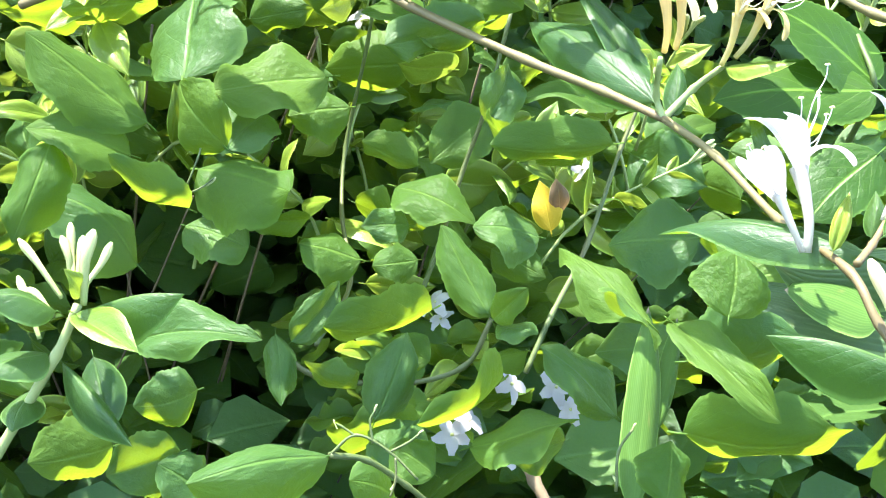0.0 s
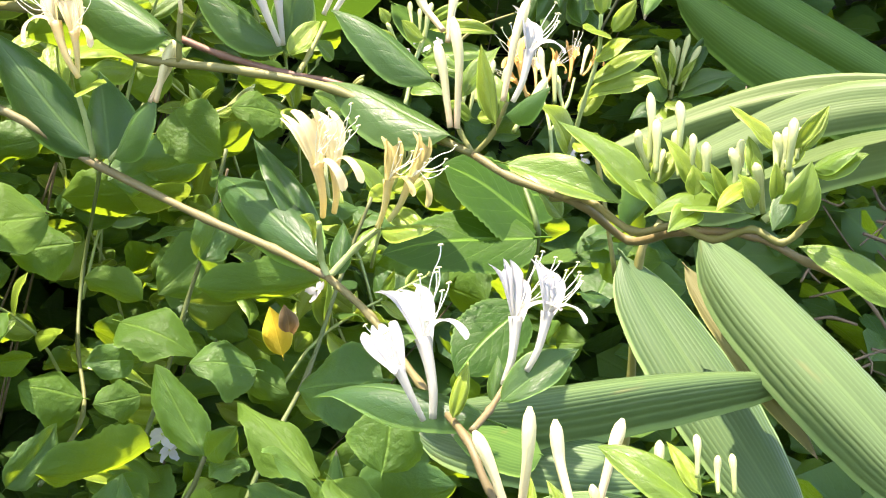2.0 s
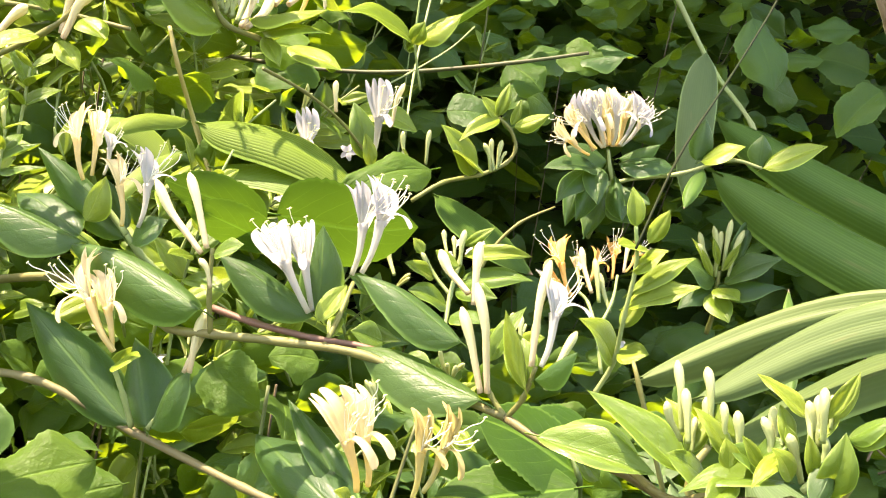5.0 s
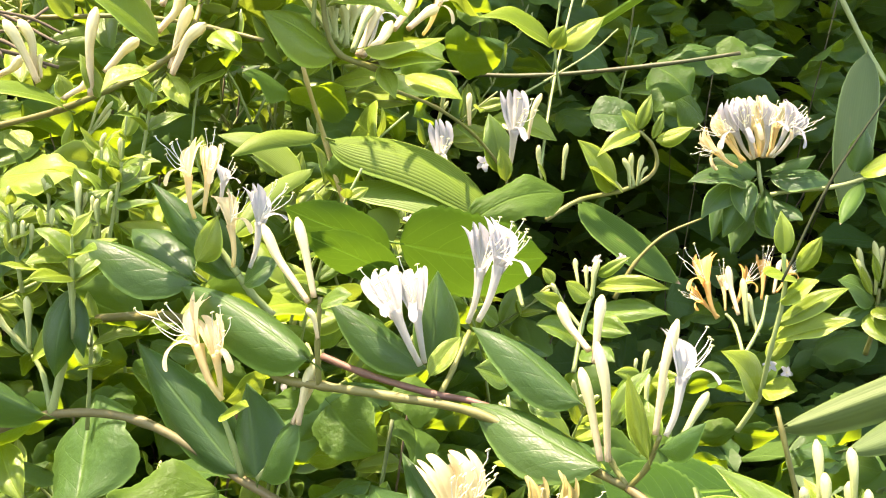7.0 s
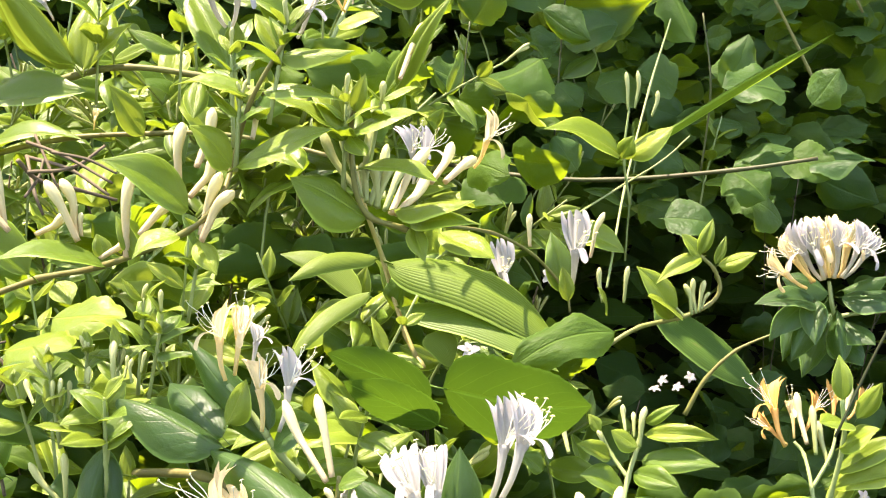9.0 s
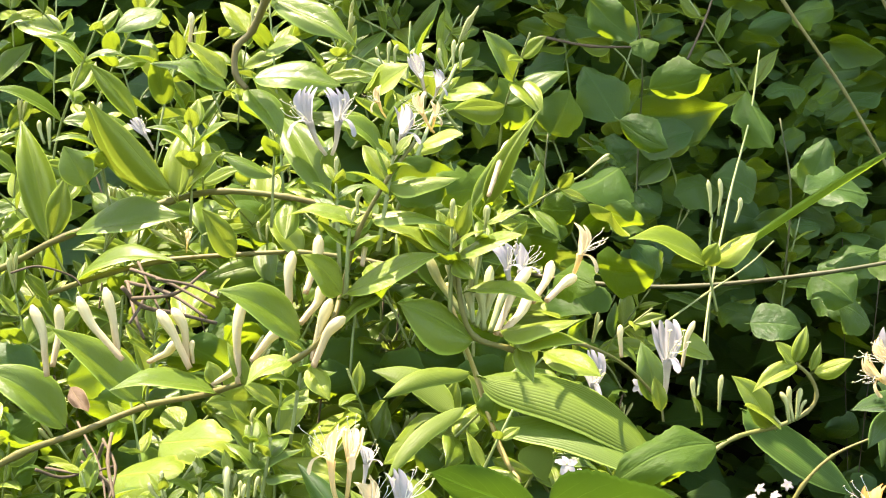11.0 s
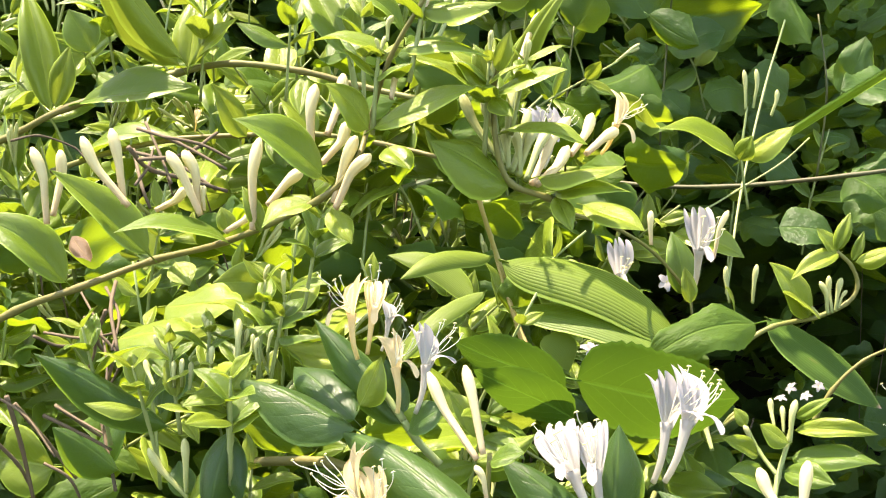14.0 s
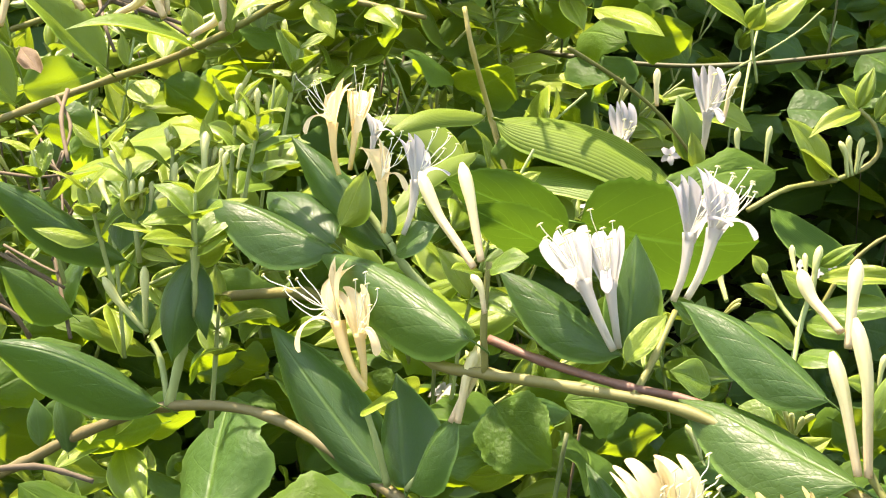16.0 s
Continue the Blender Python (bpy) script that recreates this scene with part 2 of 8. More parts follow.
# near-black soil: the deep shade on bank and ground is in the colour
M_SHADE_SOIL = bark("shade_dark_litter", (0.009, 0.012, 0.006), (0.022, 0.024, 0.011), 40, 0.95, 1.0)


# ==== shapes ====
def mesh_of(name, verts, faces, uvs, material):
    me = bpy.data.meshes.new(name)
    me.from_pydata([tuple(v) for v in verts], [], faces)
    if uvs is not None:
        layer = me.uv_layers.new(name="UVMap")
        loop = np.empty(len(me.loops), dtype=np.int32)
        me.loops.foreach_get("vertex_index", loop)
        layer.data.foreach_set("uv", np.asarray(uvs, dtype=np.float32)[loop].ravel())
    me.polygons.foreach_set("use_smooth", [True] * len(me.polygons))
    me.materials.append(material)
    me.update()
    return me


def grid_faces(rows, cols, start=0, closed=False):
    out = []
    for i in range(rows - 1):
        for j in range(cols if closed else cols - 1):
            k = (j + 1) % cols
            out.append((start + i * cols + j, start + i * cols + k, start + (i + 1) * cols + k, start + (i + 1) * cols + j))
    return out


def tube_data(points, radii, sides=7, start=0):
    """Rings along a line of points: vertices, faces, uvs."""
    pts = [Vector(p) for p in points]
    verts, uvs = [], []
    side = None
    for i, p in enumerate(pts):
        d = (pts[min(i + 1, len(pts) - 1)] - pts[max(i - 1, 0)]).normalized()
        if side is None:
            side = d.orthogonal().normalized()
        side = (side - d * side.dot(d)).normalized()
        up = d.cross(side)
        for k in range(sides):
            a = 2 * math.pi * k / sides
            verts.append(p + (side * math.cos(a) + up * math.sin(a)) * radii[i])
            uvs.append((k / sides, i / (len(pts) - 1)))
    faces = grid_faces(len(pts), sides, start, closed=True)
    faces.append(tuple(start + k for k in range(sides))[::-1])
    faces.append(tuple(start + (len(pts) - 1) * sides + k for k in range(sides)))
    return verts, faces, uvs


def smooth_line(points, per=6):
    """A curve through the points, with per steps between two of them."""
    p = [Vector(q) for q in points]
    p = [2 * p[0] - p[1]] + p + [2 * p[-1] - p[-2]]
    out = []
    for i in range(1, len(p) - 2):
        a, b, c, d = p[i - 1], p[i], p[i + 1], p[i + 2]
        for k in range(per):
            s = k / per
            out.append(0.5 * ((2 * b) + (c - a) * s + (2 * a - 5 * b + 4 * c - d) * s * s + (3 * b - a - 3 * c + d) * s ** 3))
    out.append(p[-2])
    return out


def leaf_data(width, droop, fold, wave, seed, outline, rows=13, cols=9, stalk=0.10, teeth=0.0, twist=0.0, bow=0.0, ragged=0.0, flat=1.0):
    """A blade one unit long on +y, face up on +z, keeled along the midrib, its margins rolled and waved, with a short stalk."""
    r = random.Random(seed)
    ph, ph2, bend = r.uniform(0, 6.3), r.uniform(0, 6.3), r.uniform(-0.07, 0.07)
    roll = r.uniform(0.25, 0.75)
    tip = r.uniform(-0.1, 0.5) * flat
    rough_edge = [[r.uniform(0.985, 1.015) for _ in range(rows)] for _ in range(2)]
    lift = [r.uniform(0.7, 1.3), r.uniform(0.7, 1.3)]
    verts, uvs = [], []
    for i in range(rows):
        u = i / (rows - 1)
        h = outline(u) * width
        for j in range(cols):
            v = 2 * j / (cols - 1) - 1
            k = 0 if v < 0 else 1
            hh = h * rough_edge[k][i] * (1 + ragged * (math.sin(u * (7 + 3 * k) + ph2 + k) + 0.55 * math.sin(u * (15 + 4 * k) + ph))) * (1 + (teeth * (1 if i % 2 else -1) if abs(v) == 1 else 0))
            x = v * hh * (1 - 0.12 * roll) + (bend + bow) * math.sin(u * 3.14)
            z = droop * (u - u * u) + (fold * abs(v) * lift[k] - roll * abs(v) ** 3) * hh * flat
            z += wave * abs(v) ** 2 * math.sin(u * 10 + ph + (2 if v > 0 else 0)) * (0.3 + u * 0.7) * min(1, h * 4)
            z += 0.015 * math.sin(u * 6 + ph2) - tip * max(0.0, u - 0.55) ** 2 * 2.2 + twist * flat * v * hh * (u - 0.3)
            verts.append((x, u, z))
            uvs.append((v * 0.5 + 0.5, u))
    faces = grid_faces(rows, cols)
    sv, sf, su = tube_data([(0, -stalk, -0.02), (0, -stalk * 0.4, -0.006), (0, 0.03, 0.002)], [0.012, 0.010, 0.007], 5, len(verts))
    return verts + sv, faces + sf, uvs + [(0.5, 0.02)] * len(su)


def curve_at(u, us, ws):
    """Half a breadth at u, on a smooth curve through the given breadths."""
    n = len(us)
    slope = [(ws[min(i + 1, n - 1)] - ws[max(i - 1, 0)]) / (us[min(i + 1, n - 1)] - us[max(i - 1, 0)]) for i in range(n)]
    i = max(k for k in range(n - 1) if us[k] <= u)
    h = us[i + 1] - us[i]
    s = (u - us[i]) / h
    a, b = (1 + 2 * s) * (1 - s) ** 2, s * (1 - s) ** 2
    c, d = s * s * (3 - 2 * s), s * s * (s - 1)
    return 0.5 * max(0.0, a * ws[i] + b * h * slope[i] + c * ws[i + 1] + d * h * slope[i + 1])


def ovate(u):
    return curve_at(u, (0, 0.06, 0.15, 0.3, 0.45, 0.6, 0.75, 0.88, 1), (0, 0.42, 0.72, 0.96, 1, 0.88, 0.62, 0.30, 0))


def round_leaf(u):
    return curve_at(u, (0, 0.05, 0.14, 0.26, 0.4, 0.55, 0.7, 0.83, 0.92, 1), (0, 0.42, 0.74, 0.93, 1, 0.96, 0.81, 0.56, 0.29, 0))


def full_leaf(u):
    return curve_at(u, (0, 0.03, 0.08, 0.16, 0.28, 0.42, 0.56, 0.70, 0.81, 0.89, 0.95, 1), (0, 0.36, 0.64, 0.84, 0.97, 1, 0.96, 0.83, 0.63, 0.41, 0.19, 0))


def maple(u):
    teeth = 1 + 0.22 * (abs(math.sin(u * 13.0)) - 0.6) * (1 - u * 0.4)
    return round_leaf(u) * teeth * 1.08


def strap(u):
    return curve_at(u, (0, 0.03, 0.1, 0.22, 0.4, 0.6, 0.78, 0.91, 1), (0.06, 0.34, 0.70, 0.92, 1, 0.92, 0.66, 0.30, 0))


def variants(name, n, material, outline, teeth=0.0, width=1.0, rows=13, cols=9, stalk=0.1, droop=(0.05, 0.35), fold=(0.0, 0.3), wave=(0.0, 0.05), bow=0.0, ragged=0.0, flat=1.0):
    out = []
    for k in range(n):
        r = random.Random(k * 7 + len(name))
        d = leaf_data(width, r.uniform(*droop), r.uniform(*fold), r.uniform(*wave), k + 11, outline, rows, cols, stalk, teeth, r.uniform(-0.5, 0.5), bow * r.uniform(0.8, 1.2), ragged, flat)
        out.append(mesh_of(name, *d, material))
    return out


LEAVES = {
    "honey": variants("honeysuckle_leaf", 8, M_HONEY, ovate, flat=0.80, droop=(0.0, 0.40), fold=(-0.55, 0.45), wave=(0.0, 0.04), rows=17),
    "mid": variants("sunlit_leaf", 8, M_MID, ovate, flat=0.80, droop=(-0.05, 0.40), fold=(0.2, 0.8), wave=(0.0, 0.05), rows=17),
    "young": variants("young_leaf", 6, M_YOUNG, ovate, flat=0.80, droop=(-0.15, 0.25), fold=(0.25, 0.75)),
    "broad": variants("climber_leaf", 14, M_BROAD, round_leaf, teeth=0.02, wave=(0.06, 0.20), fold=(-0.35, 0.7), droop=(-0.1, 0.45), rows=25, cols=11, ragged=0.075, flat=0.75),
    "lime": variants("scrambler_leaf", 14, M_LIT_CLIMBER, round_leaf, teeth=0.02, wave=(0.06, 0.20), fold=(-0.35, 0.7), droop=(-0.1, 0.45), rows=25, cols=11, ragged=0.075, flat=0.75),
    "toothed": variants("toothed_leaf", 3, M_YOUNG, maple, wave=(0.03, 0.08), rows=41, cols=11, droop=(0.0, 0.2), fold=(-0.1, 0.3), flat=0.5),
    "saw": variants("serrate_leaf", 5, M_SAW, full_leaf, teeth=0.022, wave=(0.01, 0.03), rows=33, cols=11, droop=(0.0, 0.10), fold=(0.0, 0.2), flat=0.14),
    "bamboo": variants("bamboo_leaf", 5, M_BAMBOO, strap, rows=19, cols=9, stalk=0.02, droop=(0.02, 0.12), fold=(-0.1, 0.25), wave=(0.0, 0.01), flat=0.4),
    "dry_blade": variants("drying_bamboo_leaf", 2, M_DRYBLADE, strap, rows=19, cols=9, stalk=0.02, droop=(0.02, 0.12), fold=(-0.1, 0.25), wave=(0.0, 0.02), flat=0.4),
    "blade": variants("bamboo_leaf", 4, M_BLADE, strap, rows=23, cols=11, stalk=0.02, droop=(0.02, 0.14), fold=(-0.1, 0.25), wave=(0.0, 0.02), flat=0.4),
    "arch": variants("bamboo_leaf", 3, M_ARCH, strap, rows=19, cols=9, stalk=0.02, droop=(0.0, 0.06), fold=(-0.1, 0.25), wave=(0.0, 0.01), flat=0.4, bow=-0.75),
    "hanging": variants("bamboo_leaf", 2, M_ARCH, strap, rows=19, cols=9, stalk=0.02, droop=(0.0, 0.05), fold=(-0.1, 0.25), wave=(0.0, 0.01), flat=0.4),
    "pleat": variants("pleated_leaf", 3, M_PLEAT, strap, rows=19, cols=13, stalk=0.02, droop=(0.05, 0.2), fold=(-0.25, 0.0), wave=(0.0, 0.01), bow=-0.38, flat=0.16),
    "pleat_left": variants("pleated_leaf", 3, M_PLEAT, strap, rows=19, cols=13, stalk=0.02, droop=(0.05, 0.2), fold=(-0.25, 0.0), wave=(0.0, 0.01), bow=0.38, flat=0.16),
    "grass": variants("grass_blade", 3, M_GRASS, strap, rows=19, cols=5, stalk=0.01, droop=(0.02, 0.10), fold=(0.1, 0.3), wave=(0.0, 0.0), flat=0.2),
    "yellowed": variants("yellowed_leaf", 2, M_YELLOWED, ovate, wave=(0.06, 0.14)),
    "dead": variants("withered_leaf", 2, M_DEAD, ovate, wave=(0.06, 0.1)),
}
COUNT = {k: 0 for k in LEAVES}


def part(name, mesh, parent, m=None, label=""):
    """One mesh object under a thing or a part; m: its pose in the world for a part of a thing, or in the part's own frame."""
    ob = new(name, mesh)
    ob.parent = parent
    if m is not None:
        at = parent.matrix_basis if parent.parent is None else Matrix.Identity(4)
        ob.matrix_basis = at.inverted() @ m
    return tagged(ob, label)


def thing(name, base, label, category, group=""):
    ob = new(name)
    ob.empty_display_size = 0.02
    ob.matrix_basis = Matrix.Translation(base)
    return tagged(ob, label, category, group)


def frame_of(base, tip, face):
    y = Vector(tip) - Vector(base)
    size = y.length
    y.normalize()
    z = Vector(face)
    z = z - y * z.dot(y)
    z = z.normalized() if z.length > 1e-4 else y.orthogonal().normalized()
    x = y.cross(z)
    return Matrix((x, y, z)).transposed().to_4x4(), size


def leaf(plant, kind, base, tip, width, face, pick=None):
    """A leaf of plant from base to tip, width metres broad, its upper side turned to face."""
    m, size = frame_of(base, tip, face)
    stock = LEAVES[kind]
    COUNT[kind] += 1
    me = stock[(COUNT[kind] * 5 + COUNT[kind] // 7) % len(stock) if pick is None else pick % len(stock)]
    return part("leaf", me, plant, Matrix.Translation(base) @ m @ Matrix.Diagonal((width, size, size * 0.8, 1)))


def stem(plant, radius, material, *points, name="stem", taper=0.75, per=6):
    """A stem of plant through the points, knobbly at the joints."""
    line = smooth_line(points, per)
    r = random.Random(len(line) + int(points[0][0] * 1e4))
    n = len(line)
    rad = [radius * (1 - (1 - taper) * i / n) * (1.25 if i % per == 0 and 0 < i < n - 1 else 1.0) * r.uniform(0.94, 1.06) for i in range(n)]
    v, f, u = tube_data(line, rad, 8)
    o = Vector(points[0])
    return part(name, mesh_of(name, [p - o for p in v], f, u, material), plant, Matrix.Translation(o))


def petal_data():
    verts, uvs = [], []
    for i in range(7):
        u = i / 6
        h = 0.30 * math.sin(min(1, u * 1.15) * 2.7) ** 0.8 + 0.03 * (1 - u)
        for j in range(5):
            v = j / 2 - 1
            verts.append((v * h, u, 0.18 * u - 0.30 * u ** 3 + 0.10 * abs(v) * h))
            uvs.append((j / 4, 0.4 + 0.6 * u))
    return verts, grid_faces(7, 5), uvs


STAR_PETAL = []


def star(plant, at, face, size):
    """A small five-petalled blossom of plant."""
    if not STAR_PETAL:
        STAR_PETAL.append(mesh_of("petal", *petal_data(), M_WHITE))
        v, f, u = tube_data([(0, 0, -0.25), (0, 0, 0.02), (0, 0, 0.12)], [0.06, 0.10, 0.05], 7)
        STAR_PETAL.append(mesh_of("blossom", v, f, u, M_BUD))
    q = Vector(face).to_track_quat("Z", "Y").to_matrix().to_4x4()
    top = part("blossom", STAR_PETAL[1], plant, Matrix.Translation(at) @ q @ Matrix.Scale(size * 0.5, 4), "white five-petalled blossom")
    for k in range(5):
        part("petal", STAR_PETAL[0], top, Matrix.Rotation(k * 1.2566 + at[0] * 40, 4, "Z") @ Matrix.Rotation(0.2 * ((k * 7) % 3 - 1), 4, "X"))


# ---- flowers, buds ----
def lip_data(rng, open_):
    """The broad upper lip, cupped and pleated, cut into four rounded lobes that bend back at their ends."""
    rows, cols = 14, 41
    verts, uvs = [], []
    reach = [rng.uniform(0.90, 1.06) for _ in range(4)]
    curl = [rng.uniform(-0.02, 0.22) for _ in range(4)]
    lean, phase = rng.uniform(-0.04, 0.04), rng.uniform(0, 6.3)
    for i in range(rows):
        u = i / (rows - 1)
        for j in range(cols):
            v = 2 * j / (cols - 1) - 1
            q = min(1.0, max(-1.0, v + 0.15 * math.sin(math.pi * v * 1.0 + phase) * (1 - v * v)))
            k = min(3, int((q + 1) * 2))
            lobe = abs(math.sin((q + 1) * 2 * math.pi)) ** 0.55
            top = 0.375 + (0.095 * reach[k] + 0.035 * (1 - v * v)) * lobe
            w = u * top / 0.5
            half = 0.036 + 0.128 * open_ * math.sin(min(1.0, w) * 1.5708) ** 1.25
            half *= 1 - 0.10 * (1 - lobe) * min(1.0, 2.2 * max(0.0, w - 0.5))
            ang = v * (1.35 - 0.45 * w)
            x = 0.03 - math.cos(ang) * half * 0.85 - (0.05 + curl[k]) * w ** 4 + 0.045 * (1 - abs(math.sin((q + 1) * 2 * math.pi))) * min(1.0, w * 1.3)
            y = math.sin(ang) * half * 1.55 + lean * w ** 2 + 0.008 * math.sin(v * 11 + u * 4) * w ** 2
            verts.append((x, y, 0.46 + 0.50 * w - curl[k] * 0.35 * w ** 6))
            uvs.append((j / (cols - 1), 0.35 + 0.65 * u))
    return verts, grid_faces(rows, cols), uvs


def strap_data(curl):
    """The narrow lower lip, rolled out and down."""
    rows, cols = 16, 5
    verts, uvs = [], []
    x, z = 0.03, 0.48
    for i in range(rows):
        u = i / (rows - 1)
        a = 0.30 + curl * 1.15 * u ** 0.8
        x, z = x + math.sin(a) * 0.030, z + math.cos(a) * 0.030
        half = (0.026 + 0.022 * u) * (1 if u < 0.85 else math.sqrt(max(0.05, 1 - ((u - 0.85) / 0.155) ** 2)))
        for j in range(cols):
            v = 2 * j / (cols - 1) - 1
            verts.append((x - math.cos(a) * 0.016 * v * v, v * half, z + math.sin(a) * 0.016 * v * v))
            uvs.append((j / (cols - 1), 0.4 + 0.6 * u))
    return verts, grid_faces(rows, cols), uvs


def stamen_data(k, rng):
    a = (k - 2.5) * 0.08 + rng.uniform(-0.07, 0.07)
    reach = rng.uniform(0.14, 0.36) + (0.08 if k == 2 else 0)
    top = rng.uniform(0.74, 1.02)
    pts = smooth_line([(0.0, 0, 0.48), (0.05, 0.10 * a, 0.62), (reach * 0.55, a * 0.30, top - 0.14), (reach * 0.9, a * 0.48, top - 0.03), (reach, a * 0.52, top + rng.uniform(0.02, 0.07))], 4)
    v, f, u = tube_data(pts, [0.0042] * len(pts), 5)
    e = pts[-1]
    av, af, au = tube_data([e + Vector((0, -0.026, -0.006)), e + Vector((0, -0.012, 0)), e + Vector((0, 0.012, 0.004)), e + Vector((0, 0.026, 0.0))], [0.003, 0.0075, 0.0075, 0.003], 5, len(v))
    return v + av, f + af, [(0.5, 0.1)] * len(u) + [(0.5, 0.9)] * len(au)


def flower_kit(petal_mat, seed, open_=1.0, curl=1.9):
    rng = random.Random(seed)
    line = smooth_line([(-0.035, 0, 0), (0.012, 0, 0.17), (0.018, 0, 0.34), (0.0, 0, 0.52)], 4)
    rad = [0.026 + 0.012 * (i / 12) + 0.020 * (i / 12) ** 4 for i in range(len(line))]
    tv, tf, tu = tube_data(line, rad, 9)
    tu = [(a, b * 0.35) for a, b in tu]
    return [("flower", mesh_of("flower", tv, tf, tu, petal_mat)),
            ("upper_lip", mesh_of("upper_lip", *lip_data(rng, open_), petal_mat)),
            ("lower_lip", mesh_of("lower_lip", *strap_data(curl), petal_mat))] + \
           [("stamen", mesh_of("stamen", *stamen_data(k, rng), M_STAMEN)) for k in range(6)]


FLOWERS = {
    "white": [flower_kit(M_WHITE, k, o, c) for k, o, c in ((1, 0.92, 1.9), (2, 0.74, 2.2), (3, 0.84, 1.6))],
    "yellow": [flower_kit(M_YELLOW, k, o, c) for k, o, c in ((4, 0.70, 2.2), (5, 0.58, 2.4), (10, 0.64, 2.6))],
    "orange": [flower_kit(M_ORANGE, k, o, c) for k, o, c in ((6, 0.75, 2.2), (7, 0.6, 2.5))],
    "spent": [flower_kit(M_SPENT, k, o, c) for k, o, c in ((8, 0.35, 2.4), (9, 0.45, 2.0))],
}
BLOOM = [0]


def flower(plant, colour, base, tip, side):
    """A two-lipped flower of plant from its base to the end of its upper lip; side: where the lower lip hangs."""
    z = Vector(tip) - Vector(base)
    size = z.length
    z.normalize()
    x = Vector(side)
    x = (x - z * x.dot(z)).normalized()
    m = Matrix((x, z.cross(x), z)).transposed().to_4x4()
    BLOOM[0] += 1
    kit = FLOWERS[colour][BLOOM[0] % len(FLOWERS[colour])]
    top = part(kit[0][0], kit[0][1], plant, Matrix.Translation(base) @ m @ Matrix.Scale(size, 4), colour + " two-lipped flower")
    for n, me in kit[1:]:
        part(n, me, top)
    return top


def bud_mesh(material, bend, seed):
    line = smooth_line([(0, 0, 0), (bend * 0.5, 0, 0.3), (bend, 0, 0.62), (bend * 0.8, 0, 1.0)], 5)
    n = len(line) - 1
    prof = [0.038 + 0.020 * (i / n) + 0.017 * math.exp(-((i / n - 0.82) / 0.16) ** 2) for i in range(n + 1)]
    prof[-1] = 0.02
    prof[-2] *= 0.88
    v, f, u = tube_data(line, prof, 9)
    return mesh_of("bud", v, f, u, material)


BUDS = {"bud": [bud_mesh(M_BUD, b, 0) for b in (-0.10, 0.04, 0.13)], "pale": [bud_mesh(M_BUDPALE, b, 1) for b in (-0.12, 0.05, 0.14)]}


def bud(plant, kind, base, tip, fat=1.0):
    """A club-shaped flower bud of plant."""
    z = Vector(tip) - Vector(base)
    m = z.to_track_quat("Z", "X").to_matrix().to_4x4()
    BLOOM[0] += 1
    me = BUDS[kind][BLOOM[0] % 3]
    return part("bud", me, plant, Matrix.Translation(base) @ m @ Matrix.Diagonal((z.length * fat, z.length * fat, z.length, 1)))


# ==== the plants in front, each with its own stems, leaves, buds and flowers ====

v1 = thing("honeysuckle_vine", (-0.1696, 0.5117, 0.7979), "low trailing honeysuckle vine with yellow and white flowers", "vine", "honeysuckle vines")
stem(v1, .0019, M_STEMR, (-0.1696, 0.5117, 0.7979), (-0.1526, 0.5025, 0.8065), (-0.1287, 0.4937, 0.8197), (-0.0988, 0.4848, 0.8306), (-0.0625, 0.4650, 0.8320), (-0.0241, 0.4424, 0.8148), (0.0130, 0.4050, 0.8023), (0.0343, 0.3820, 0.7966), (0.0494, 0.3606, 0.7918))
stem(v1, .0013, M_STEMR, (0.0494, 0.3606, 0.7918), (0.0584, 0.3346, 0.7854), (0.0657, 0.2990, 0.7747), (0.0687, 0.2608, 0.7716), (0.0719, 0.2473, 0.7620), (0.0823, 0.2365, 0.7485), (0.0986, 0.2327, 0.7465))
leaf(v1, "honey", (-0.0257, 0.4419, 0.8177), (-0.0646, 0.4712, 0.8614), 0.0239, (-0.16, -0.88, 0.45))
leaf(v1, "honey", (-0.0197, 0.4353, 0.8181), (-0.0234, 0.4548, 0.8485), 0.0230, (-0.30, -0.82, 0.49))
leaf(v1, "honey", (-0.0183, 0.4299, 0.8189), (-0.0056, 0.4190, 0.8436), 0.0179, (-0.88, -0.36, 0.30))
stem(v1, .0012, M_STEMY, (-0.0249, 0.4397, 0.8175), (-0.0277, 0.4364, 0.8300), (-0.0312, 0.4353, 0.8412))
leaf(v1, "young", (-0.0316, 0.4333, 0.8412), (-0.0217, 0.4233, 0.8473), 0.0122, (-0.51, 0.02, 0.86))
flower(v1, "yellow", (-0.0320, 0.4310, 0.8470), (-0.0460, 0.4400, 0.8840), (-0.92, -0.62, -0.13))
flower(v1, "yellow", (-0.0310, 0.4330, 0.8470), (-0.0350, 0.4320, 0.8790), (0.54, -0.97, -0.11))
stem(v1, .0012, M_STEMY, (-0.0189, 0.4351, 0.8177), (-0.0113, 0.4272, 0.8289), (-0.0054, 0.4239, 0.8412))
bud(v1, "pale", (-0.0065, 0.4210, 0.8408), (-0.0012, 0.4200, 0.8643), 1.09)
bud(v1, "pale", (-0.0047, 0.4185, 0.8412), (0.0012, 0.4171, 0.8617), 1.23)
leaf(v1, "honey", (0.0480, 0.3673, 0.7957), (0.0146, 0.4387, 0.8192), 0.0239, (-0.59, -0.49, 0.64))
leaf(v1, "honey", (0.0524, 0.3814, 0.7931), (0.0317, 0.4244, 0.8286), 0.0122, (-0.36, -0.69, 0.63))
leaf(v1, "honey", (0.0522, 0.3604, 0.7932), (0.0558, 0.3723, 0.8095), 0.0080, (-0.15, -0.78, 0.60))
